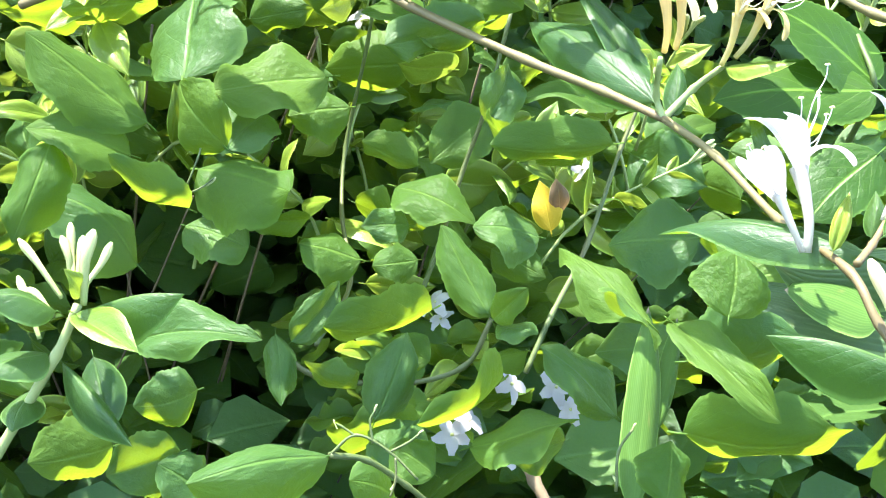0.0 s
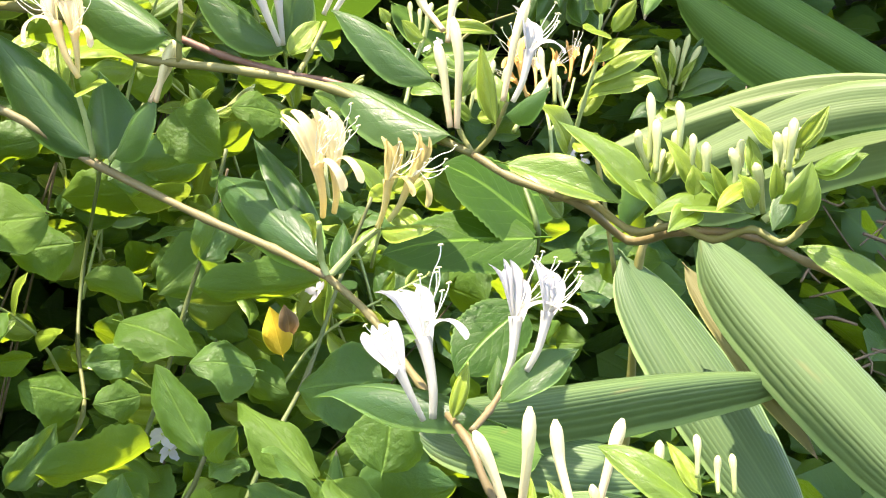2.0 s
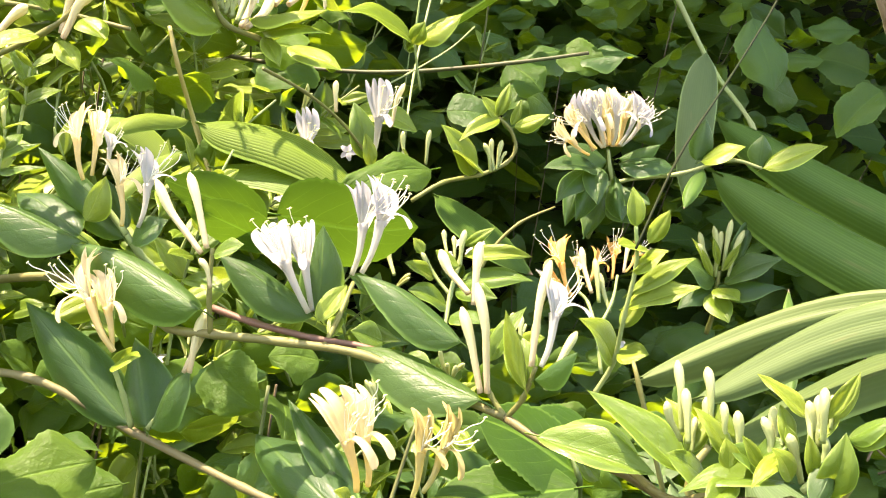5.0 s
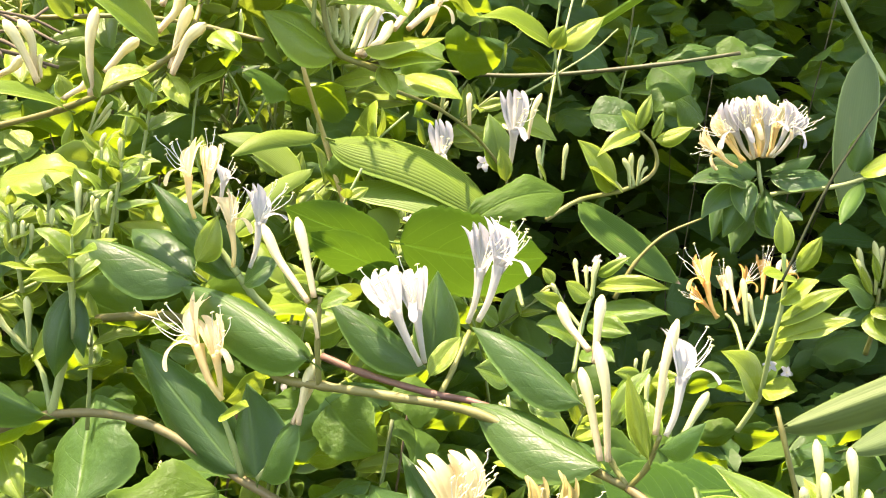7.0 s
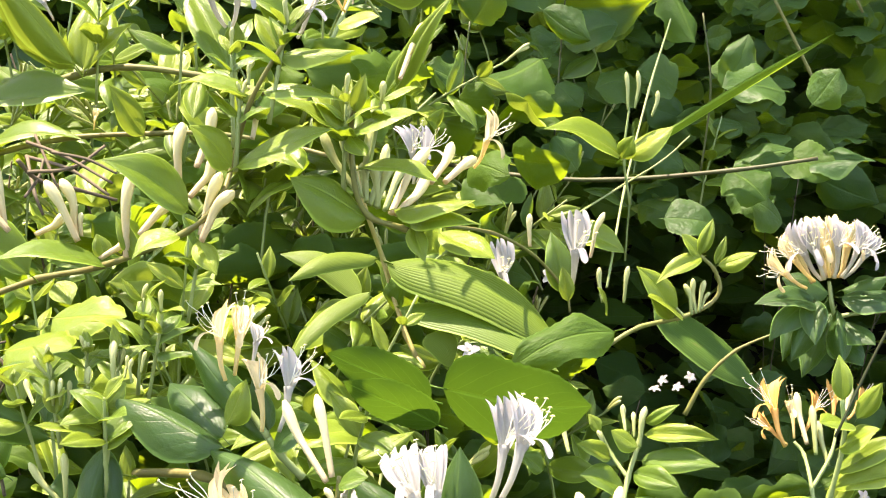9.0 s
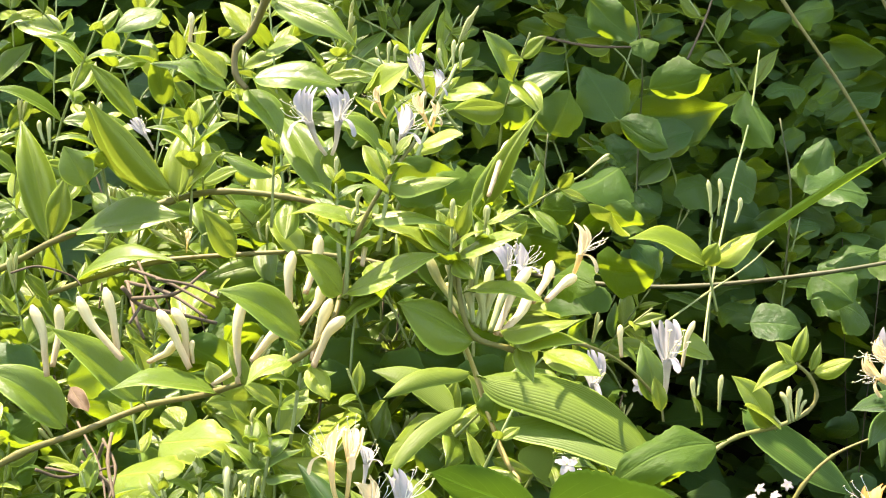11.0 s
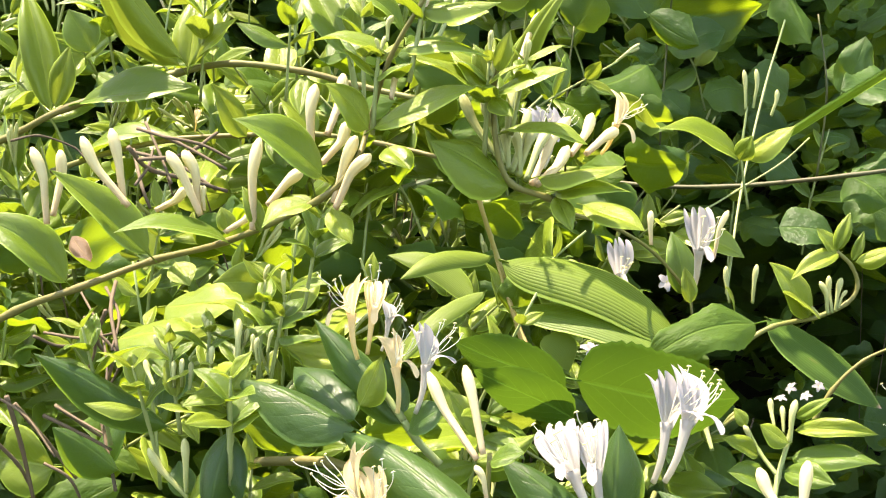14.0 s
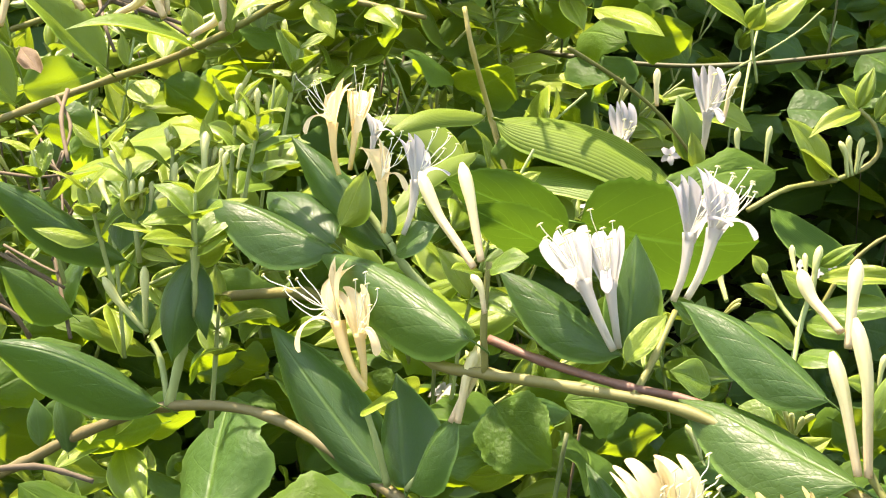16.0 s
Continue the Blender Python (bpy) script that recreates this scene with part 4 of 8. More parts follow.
v4 = thing("honeysuckle_vine", (-0.3092, 0.8009, 0.9858), "pinkish honeysuckle runner arching over the thicket", "vine", "honeysuckle vines")
stem(v4, .0022, M_STEMG, (-0.3092, 0.8009, 0.9858), (-0.2714, 0.7922, 1.0007), (-0.2377, 0.7834, 1.0152), (-0.1722, 0.7789, 1.0345), (-0.1387, 0.7764, 1.0397), (-0.0991, 0.7770, 1.0351), (-0.0661, 0.7774, 1.0266), (-0.0327, 0.7678, 1.0185))
stem(v4, .0018, M_STEMG, (-0.2669, 0.8416, 0.9788), (-0.2245, 0.8329, 0.9909), (-0.1852, 0.8340, 0.9984), (-0.1452, 0.8299, 1.0005), (-0.0986, 0.8259, 1.0010), (-0.0564, 0.8265, 0.9947), (-0.0227, 0.8170, 0.9866))
leaf(v4, "young", (-0.1687, 0.7707, 1.0382), (-0.2125, 0.7467, 1.0917), 0.0266, (0.56, -0.82, 0.09))
leaf(v4, "young", (-0.1641, 0.7708, 1.0382), (-0.1616, 0.7976, 1.0870), 0.0284, (-0.07, -0.87, 0.48))
leaf(v4, "young", (-0.1608, 0.7709, 1.0388), (-0.1311, 0.7574, 1.0637), 0.0221, (-0.69, -0.40, 0.60))
leaf(v4, "mid", (-0.2281, 0.7737, 1.0173), (-0.1578, 0.7554, 1.0234), 0.0339, (-0.20, -0.48, 0.86))
leaf(v4, "young", (-0.2494, 0.7881, 1.0138), (-0.2707, 0.8055, 1.0920), 0.0239, (0.17, -0.95, 0.26))
leaf(v4, "young", (-0.2467, 0.7883, 1.0155), (-0.2375, 0.7847, 1.0520), 0.0174, (-0.18, -0.98, -0.05))
leaf(v4, "young", (-0.1401, 0.8250, 0.9996), (-0.1564, 0.8057, 1.0307), 0.0224, (0.72, -0.69, -0.05))
leaf(v4, "mid", (-0.2488, 0.8422, 0.9859), (-0.1812, 0.8243, 1.0045), 0.0428, (-0.32, -0.24, 0.92))
leaf(v4, "young", (-0.1123, 0.7766, 1.0303), (-0.1150, 0.7976, 1.0588), 0.0202, (0.02, -0.80, 0.59))
leaf(v4, "young", (-0.0974, 0.7770, 1.0334), (-0.0980, 0.7561, 1.0094), 0.0163, (0.18, -0.74, 0.64))
leaf(v4, "young", (-0.0522, 0.8166, 0.9927), (-0.0376, 0.7963, 0.9786), 0.0230, (0.01, -0.57, 0.82))
leaf(v4, "young", (-0.0968, 0.8259, 1.0003), (-0.1195, 0.8262, 1.0233), 0.0209, (0.41, -0.81, 0.42))
leaf(v4, "young", (-0.1655, 0.8239, 0.9850), (-0.1645, 0.7830, 0.9611), 0.0262, (-0.06, -0.51, 0.86))
bud(v4, "bud", (-0.2522, 0.7952, 1.0734), (-0.2538, 0.7957, 1.0887), 1.45)
bud(v4, "bud", (-0.2489, 0.7952, 1.0700), (-0.2484, 0.7959, 1.0897), 1.14)
flower(v4, "yellow", (-0.1738, 0.8344, 1.0030), (-0.1716, 0.8350, 1.0186), (0.12, -1.01, -0.26))
bud(v4, "bud", (-0.1246, 0.8356, 1.0090), (-0.1252, 0.8361, 1.0222), 1.45)
bud(v4, "bud", (-0.1210, 0.8357, 1.0090), (-0.1192, 0.8362, 1.0211), 1.45)
bud(v4, "bud", (-0.1168, 0.8357, 1.0075), (-0.1139, 0.8362, 1.0175), 1.45)

v5 = thing("honeysuckle_vine", (0.0308, 0.4768, 0.9602), "hanging honeysuckle shoot with a crowded head of buds", "vine", "honeysuckle vines")
stem(v5, .0012, M_STEMG, (0.0308, 0.4768, 0.9602), (0.0236, 0.4738, 0.9638), (0.0115, 0.4697, 0.9685), (0.0066, 0.4670, 0.9794), (0.0053, 0.4675, 0.9983), (0.0067, 0.4631, 1.0087))
leaf(v5, "young", (0.0047, 0.4657, 0.9995), (-0.0098, 0.4679, 1.0151), 0.0132, (0.43, -0.75, 0.51))
leaf(v5, "young", (0.0055, 0.4647, 0.9994), (0.0294, 0.4535, 1.0073), 0.0170, (-0.39, -0.18, 0.90))
leaf(v5, "young", (0.0070, 0.4672, 0.9854), (0.0365, 0.4579, 0.9857), 0.0156, (-0.10, -0.29, 0.95))
leaf(v5, "mid", (0.0109, 0.4697, 0.9679), (-0.0158, 0.4567, 0.9837), 0.0239, (0.61, -0.55, 0.58))
leaf(v5, "young", (0.0206, 0.4720, 0.9710), (0.0506, 0.4628, 0.9755), 0.0213, (-0.18, -0.10, 0.98))
leaf(v5, "young", (0.0263, 0.4750, 0.9661), (0.0531, 0.4675, 0.9657), 0.0199, (-0.07, -0.30, 0.95))
leaf(v5, "young", (-0.0002, 0.4657, 1.0015), (-0.0242, 0.4625, 1.0116), 0.0157, (0.40, -0.40, 0.82))
leaf(v5, "young", (0.0031, 0.4657, 1.0011), (-0.0015, 0.4682, 1.0170), 0.0080, (0.08, -0.98, 0.18))
leaf(v5, "young", (0.0277, 0.4749, 0.9645), (0.0321, 0.4616, 0.9526), 0.0085, (0.04, -0.66, 0.75))
leaf(v5, "young", (0.0377, 0.4870, 0.9609), (0.0590, 0.4772, 0.9525), 0.0188, (0.17, -0.40, 0.90))
leaf(v5, "young", (0.0066, 0.4630, 1.0067), (0.0105, 0.4585, 1.0198), 0.0066, (-0.17, -0.95, -0.27))
leaf(v5, "young", (0.0050, 0.4627, 0.9985), (0.0111, 0.4525, 0.9911), 0.0093, (-0.01, -0.60, 0.80))
bud(v5, "bud", (0.0076, 0.4689, 0.9765), (-0.0040, 0.4726, 1.0011), 0.99)
bud(v5, "bud", (0.0086, 0.4689, 0.9755), (0.0008, 0.4725, 0.9975), 1.16)
bud(v5, "bud", (0.0097, 0.4729, 0.9751), (0.0142, 0.4830, 1.0030), 0.92)
bud(v5, "bud", (0.0116, 0.4729, 0.9725), (0.0172, 0.4828, 0.9958), 1.05)
bud(v5, "bud", (0.0137, 0.4749, 0.9715), (0.0212, 0.4827, 0.9887), 1.34)
bud(v5, "pale", (0.0193, 0.4869, 0.9683), (0.0358, 0.5081, 0.9904), 0.93)
bud(v5, "pale", (0.0349, 0.5076, 0.9793), (0.0427, 0.5185, 0.9973), 1.43)
bud(v5, "pale", (0.0406, 0.5078, 0.9797), (0.0541, 0.5184, 0.9880), 1.68)
bud(v5, "bud", (0.0170, 0.4819, 0.9698), (0.0272, 0.4977, 0.9859), 1.10)
bud(v5, "bud", (0.0039, 0.4639, 1.0048), (0.0044, 0.4642, 1.0146), 1.77)
bud(v5, "bud", (0.0106, 0.4719, 0.9735), (0.0088, 0.4774, 0.9876), 1.77)
bud(v5, "bud", (0.0147, 0.4749, 0.9710), (0.0120, 0.4824, 0.9857), 1.63)
bud(v5, "pale", (0.0213, 0.4869, 0.9682), (0.0332, 0.5078, 0.9851), 1.10)
flower(v5, "white", (0.0295, 0.6075, 0.9758), (0.0268, 0.6012, 1.0051), (0.77, -0.79, -0.18))
flower(v5, "white", (0.0313, 0.6075, 0.9758), (0.0373, 0.6020, 1.0032), (0.77, -0.79, -0.18))
flower(v5, "yellow", (0.0594, 0.6284, 0.9823), (0.0691, 0.6136, 1.0096), (0.77, -0.79, -0.18))
bud(v5, "pale", (0.0223, 0.7093, 1.0296), (0.0356, 0.7307, 1.0608), 0.81)
leaf(v5, "young", (0.0199, 0.7292, 1.0257), (0.0542, 0.7118, 1.0795), 0.0171, (-0.69, -0.69, 0.21))

v6 = thing("honeysuckle_vine", (0.0402, 0.6070, 0.9564), "honeysuckle shoot with white flowers on a thin stem", "vine", "honeysuckle vines")
stem(v6, .0010, M_STEMG, (0.0402, 0.6070, 0.9564), (0.0721, 0.6874, 0.9465), (0.0981, 0.7274, 0.9309), (0.1174, 0.7421, 0.9093), (0.1205, 0.7417, 0.8967))
flower(v6, "white", (0.1215, 0.7422, 0.9093), (0.1230, 0.7220, 0.9560), (0.12, -1.01, -0.26))
flower(v6, "white", (0.0807, 0.7660, 0.9009), (0.0829, 0.7430, 0.9357), (0.12, -1.01, -0.26))
leaf(v6, "mid", (0.1158, 0.7420, 0.9078), (0.1099, 0.7481, 0.9432), 0.0189, (0.07, -0.98, 0.18))
leaf(v6, "young", (0.1187, 0.7369, 0.9035), (0.1151, 0.7375, 0.9239), 0.0097, (0.09, -1.00, 0.05))
bud(v6, "pale", (0.0956, 0.7276, 0.9361), (0.0961, 0.7282, 0.9547), 1.42)
bud(v6, "pale", (0.1323, 0.7431, 0.9281), (0.1432, 0.7442, 0.9533), 0.96)
bud(v6, "bud", (0.1342, 0.7073, 0.9062), (0.1337, 0.7080, 0.9258), 1.14)
bud(v6, "bud", (0.1462, 0.7075, 0.9061), (0.1493, 0.7083, 0.9265), 1.08)
leaf(v6, "young", (0.1371, 0.7071, 0.9002), (0.1308, 0.6976, 0.9161), 0.0157, (0.94, -0.27, 0.21))

v7 = thing("honeysuckle_vine", (0.1290, 0.6665, 0.8874), "curling honeysuckle shoot tip with tiny buds", "vine", "honeysuckle vines")
stem(v7, .0013, M_STEMG, (0.1290, 0.6665, 0.8874), (0.1486, 0.6723, 0.8975), (0.1714, 0.6779, 0.9016), (0.1878, 0.6805, 0.9085), (0.1933, 0.6809, 0.9171), (0.1897, 0.6792, 0.9274), (0.1825, 0.6793, 0.9346))
leaf(v7, "young", (0.1691, 0.6778, 0.9014), (0.1474, 0.6684, 0.9303), 0.0205, (0.53, -0.84, 0.12))
leaf(v7, "young", (0.1709, 0.6759, 0.9033), (0.1509, 0.6580, 0.9165), 0.0226, (0.66, -0.20, 0.73))
leaf(v7, "young", (0.1831, 0.6793, 0.9340), (0.1570, 0.6684, 0.9235), 0.0110, (0.03, -0.73, 0.68))
leaf(v7, "young", (0.1917, 0.6793, 0.9294), (0.2101, 0.6700, 0.9372), 0.0121, (-0.55, -0.73, 0.41))
leaf(v7, "young", (0.1819, 0.6793, 0.9352), (0.1890, 0.6801, 0.9547), 0.0086, (-0.21, -0.97, 0.12))
leaf(v7, "young", (0.1814, 0.6793, 0.9346), (0.1717, 0.6795, 0.9462), 0.0121, (0.47, -0.79, 0.41))
leaf(v7, "young", (0.1903, 0.6793, 0.9302), (0.1961, 0.6800, 0.9454), 0.0058, (-0.21, -0.97, 0.12))
bud(v7, "bud", (0.1777, 0.6781, 0.9030), (0.1715, 0.6785, 0.9189), 1.31)
bud(v7, "bud", (0.1800, 0.6781, 0.9036), (0.1796, 0.6788, 0.9225), 1.18)
bud(v7, "bud", (0.1814, 0.6782, 0.9044), (0.1853, 0.6789, 0.9214), 1.29)
bud(v7, "bud", (0.1829, 0.6783, 0.9059), (0.1887, 0.6787, 0.9144), 1.45)
bud(v7, "bud", (0.1737, 0.6779, 0.9019), (0.1671, 0.6783, 0.9146), 1.45)

v8 = thing("honeysuckle_vine", (0.2805, 0.7954, 0.8545), "honeysuckle spray with a crowded head of cream flowers", "vine", "honeysuckle vines")
stem(v8, .0014, M_STEMY, (0.2805, 0.7954, 0.8545), (0.2725, 0.7384, 0.8851), (0.2741, 0.7236, 0.8959), (0.3082, 0.7108, 0.9016), (0.3391, 0.7042, 0.9106), (0.3589, 0.6990, 0.9060))
stem(v8, .0014, M_STEMY, (0.2706, 0.7242, 0.8930), (0.2672, 0.7209, 0.9037), (0.2659, 0.7225, 0.9160))
flower(v8, "yellow", (0.2510, 0.7160, 0.9120), (0.2250, 0.7120, 0.9310), (-0.92, -0.62, -0.13))
flower(v8, "yellow", (0.2550, 0.7150, 0.9160), (0.2320, 0.7120, 0.9420), (-0.92, -0.62, -0.13))
flower(v8, "white", (0.2580, 0.7140, 0.9170), (0.2370, 0.7050, 0.9490), (-0.92, -0.62, -0.13))
flower(v8, "white", (0.2600, 0.7120, 0.9180), (0.2450, 0.7020, 0.9510), (-0.14, -1.02, -0.20))
bud(v8, "pale", (0.2620, 0.7200, 0.9170), (0.2470, 0.7220, 0.9510), 1.1)
bud(v8, "pale", (0.2650, 0.7220, 0.9180), (0.2610, 0.7260, 0.9530), 1.1)
flower(v8, "yellow", (0.2630, 0.7120, 0.9190), (0.2540, 0.7030, 0.9540), (-0.14, -1.02, -0.20))
bud(v8, "pale", (0.2680, 0.7200, 0.9180), (0.2690, 0.7220, 0.9540), 1.1)
flower(v8, "white", (0.2660, 0.7120, 0.9190), (0.2650, 0.7040, 0.9540), (0.54, -0.97, -0.11))
flower(v8, "yellow", (0.2710, 0.7200, 0.9180), (0.2780, 0.7160, 0.9520), (0.54, -0.97, -0.11))
bud(v8, "pale", (0.2720, 0.7200, 0.9180), (0.2850, 0.7220, 0.9490), 1.1)
flower(v8, "white", (0.2700, 0.7120, 0.9190), (0.2830, 0.7040, 0.9510), (0.54, -0.97, -0.11))
flower(v8, "white", (0.2720, 0.7140, 0.9180), (0.2910, 0.7080, 0.9450), (0.54, -0.97, -0.11))
bud(v8, "pale", (0.2560, 0.7220, 0.9150), (0.2380, 0.7240, 0.9370), 1.1)
leaf(v8, "honey", (0.2552, 0.7239, 0.9049), (0.2282, 0.7080, 0.8868), 0.0177, (-0.10, -0.66, 0.74))
leaf(v8, "honey", (0.2569, 0.7237, 0.9064), (0.2525, 0.7016, 0.8818), 0.0162, (-0.17, -0.72, 0.67))
leaf(v8, "honey", (0.2673, 0.7266, 0.9088), (0.2416, 0.7286, 0.9191), 0.0222, (0.23, -0.67, 0.70))
leaf(v8, "honey", (0.2723, 0.7200, 0.9073), (0.3025, 0.7026, 0.9089), 0.0252, (-0.27, -0.39, 0.88))
leaf(v8, "honey", (0.2603, 0.7226, 0.9036), (0.2200, 0.7117, 0.9037), 0.0226, (0.15, -0.56, 0.81))
leaf(v8, "honey", (0.2638, 0.7217, 0.9037), (0.2398, 0.7040, 0.8750), 0.0154, (-0.12, -0.79, 0.60))
leaf(v8, "honey", (0.2699, 0.7199, 0.9003), (0.2665, 0.6974, 0.8738), 0.0154, (-0.26, -0.72, 0.64))
leaf(v8, "honey", (0.2743, 0.7391, 0.8959), (0.2515, 0.7204, 0.8614), 0.0182, (0.07, -0.90, 0.44))
leaf(v8, "honey", (0.2712, 0.7189, 0.8933), (0.2833, 0.6944, 0.8843), 0.0188, (-0.31, -0.46, 0.84))
leaf(v8, "honey", (0.2742, 0.7251, 0.9107), (0.2981, 0.7151, 0.9200), 0.0161, (-0.49, -0.49, 0.72))
leaf(v8, "honey", (0.2724, 0.7284, 0.8875), (0.2803, 0.7042, 0.8715), 0.0216, (-0.14, -0.58, 0.80))
leaf(v8, "honey", (0.2602, 0.7535, 0.9024), (0.2461, 0.7430, 0.8667), 0.0145, (-0.19, -0.92, 0.35))
leaf(v8, "honey", (0.3192, 0.7090, 0.9102), (0.3256, 0.7101, 0.9363), 0.0162, (-0.41, -0.90, 0.14))
leaf(v8, "young", (0.3220, 0.7083, 0.9096), (0.3442, 0.6937, 0.9207), 0.0230, (-0.55, -0.22, 0.81))
leaf(v8, "honey", (0.3579, 0.6993, 0.9067), (0.3604, 0.7007, 0.9271), 0.0165, (-0.21, -0.97, 0.10))
leaf(v8, "young", (0.3596, 0.6988, 0.9060), (0.3935, 0.6818, 0.9216), 0.0214, (-0.52, -0.33, 0.79))
leaf(v8, "bamboo", (0.3237, 0.7074, 0.9047), (0.3033, 0.6893, 0.8820), 0.0107, (-0.21, -0.67, 0.72))
leaf(v8, "dead", (0.4890, 0.7900, 1.0300), (0.5080, 0.7900, 0.9800), 0.0095, (-0.08, -0.98, 0.17))
leaf(v8, "broad", (0.3953, 0.7922, 1.0061), (0.3999, 0.7648, 0.9564), 0.0357, (-0.17, -0.87, 0.46))

v9 = thing("honeysuckle_vine", (0.2050, 0.5720, 0.7940), "honeysuckle shoot with fading orange flowers and a bright tip", "vine", "honeysuckle vines")
stem(v9, .0014, M_STEMY, (0.2050, 0.5720, 0.7940), (0.2130, 0.5660, 0.8120), (0.2150, 0.5580, 0.8370), (0.2190, 0.5540, 0.8630), (0.2170, 0.5510, 0.8820))
leaf(v9, "young", (0.2170, 0.5510, 0.8820), (0.2160, 0.5530, 0.9020), 0.0096, (-0.21, -0.97, 0.10))
leaf(v9, "young", (0.2230, 0.5490, 0.8740), (0.2320, 0.5440, 0.8910), 0.0100, (-0.50, -0.86, -0.06))
leaf(v9, "young", (0.2210, 0.5500, 0.8710), (0.2030, 0.5380, 0.8750), 0.0165, (0.29, -0.11, 0.95))
leaf(v9, "young", (0.2160, 0.5580, 0.8410), (0.2470, 0.5370, 0.8530), 0.0160, (-0.52, -0.29, 0.80))
leaf(v9, "young", (0.2170, 0.5580, 0.8480), (0.2470, 0.5480, 0.8680), 0.0142, (-0.60, -0.35, 0.72))
leaf(v9, "young", (0.2170, 0.5540, 0.8600), (0.2300, 0.5420, 0.8720), 0.0173, (-0.76, -0.08, 0.65))
leaf(v9, "young", (0.2140, 0.5640, 0.8170), (0.2250, 0.5490, 0.8190), 0.0157, (-0.52, -0.28, 0.81))
leaf(v9, "young", (0.2130, 0.5660, 0.8120), (0.1950, 0.5570, 0.8370), 0.0250, (0.72, -0.65, 0.25))
leaf(v9, "young", (0.2140, 0.5590, 0.8310), (0.2290, 0.5610, 0.8530), 0.0114, (-0.35, -0.86, 0.36))

flower(v9, "orange", (0.2320, 0.6900, 0.8280), (0.2250, 0.7020, 0.8670), (-0.92, -0.62, -0.13))
flower(v9, "orange", (0.2340, 0.6900, 0.8290), (0.2190, 0.7020, 0.8450), (-0.92, -0.62, -0.13))
flower(v9, "yellow", (0.2380, 0.6900, 0.8330), (0.2390, 0.7020, 0.8560), (-0.14, -1.02, -0.20))
flower(v9, "orange", (0.2430, 0.6900, 0.8340), (0.2560, 0.7020, 0.8580), (0.54, -0.97, -0.11))
flower(v9, "orange", (0.2590, 0.6900, 0.8390), (0.2640, 0.7020, 0.8650), (-0.14, -1.02, -0.20))
flower(v9, "orange", (0.2680, 0.6900, 0.8430), (0.2820, 0.7020, 0.8600), (0.54, -0.97, -0.11))
bud(v9, "pale", (0.2420, 0.6800, 0.8320), (0.2400, 0.6900, 0.8590), 1.1)
bud(v9, "bud", (0.2470, 0.6800, 0.8260), (0.2470, 0.6900, 0.8510), 1.1)
bud(v9, "pale", (0.2620, 0.6800, 0.8440), (0.2700, 0.6900, 0.8600), 1.1)
bud(v9, "bud", (0.2540, 0.6800, 0.8200), (0.2520, 0.6900, 0.8430), 1.1)
stem(v9, .0012, M_STEMY, (0.2420, 0.6600, 0.7870), (0.2420, 0.6700, 0.8100), (0.2420, 0.6850, 0.8250), (0.2380, 0.6900, 0.8310))
stem(v9, .0011, M_STEMY, (0.2420, 0.6700, 0.8100), (0.2550, 0.6800, 0.8260), (0.2620, 0.6900, 0.8410))
stem(v9, .0018, M_STEMG, (0.3461, 0.7426, 0.7953), (0.3473, 0.7340, 0.8153), (0.3478, 0.7310, 0.8380))
bud(v9, "bud", (0.3428, 0.7315, 0.8306), (0.3322, 0.7314, 0.8557), 1.07)
bud(v9, "bud", (0.3456, 0.7311, 0.8343), (0.3401, 0.7306, 0.8667), 0.88)
bud(v9, "bud", (0.3471, 0.7315, 0.8416), (0.3516, 0.7379, 0.8639), 1.23)
bud(v9, "bud", (0.3499, 0.7305, 0.8380), (0.3588, 0.7368, 0.8706), 0.85)
bud(v9, "bud", (0.3535, 0.7293, 0.8344), (0.3681, 0.7337, 0.8627), 0.91)
bud(v9, "bud", (0.3464, 0.7364, 0.8373), (0.3401, 0.7405, 0.8629), 1.09)
bud(v9, "bud", (0.3577, 0.7279, 0.8308), (0.3709, 0.7317, 0.8488), 1.29)
leaf(v9, "young", (0.3456, 0.7268, 0.8421), (0.3422, 0.7294, 0.8602), 0.0056, (-0.09, -0.99, 0.13))
leaf(v9, "young", (0.3484, 0.7257, 0.8386), (0.3599, 0.7248, 0.8569), 0.0053, (-0.52, -0.80, 0.28))
leaf(v9, "young", (0.3420, 0.7269, 0.8348), (0.3294, 0.7325, 0.8600), 0.0063, (0.04, -0.97, 0.23))
leaf(v9, "young", (0.3441, 0.7257, 0.8276), (0.3499, 0.7032, 0.8232), 0.0189, (-0.09, -0.21, 0.97))
leaf(v9, "young", (0.3398, 0.7263, 0.8239), (0.3429, 0.7034, 0.8089), 0.0191, (-0.10, -0.55, 0.83))
leaf(v9, "honey", (0.3452, 0.7309, 0.8306), (0.3213, 0.7227, 0.8464), 0.0239, (0.55, -0.69, 0.48))
leaf(v9, "honey", (0.3506, 0.7296, 0.8307), (0.3809, 0.7084, 0.8475), 0.0242, (-0.59, -0.24, 0.77))
leaf(v9, "honey", (0.3470, 0.7303, 0.8288), (0.3826, 0.7066, 0.8332), 0.0219, (-0.36, -0.38, 0.86))
leaf(v9, "honey", (0.3442, 0.7308, 0.8269), (0.3159, 0.7212, 0.8176), 0.0153, (-0.05, -0.62, 0.79))
leaf(v9, "honey", (0.3546, 0.7345, 0.8375), (0.3793, 0.7429, 0.8776), 0.0111, (-0.29, -0.88, 0.37))

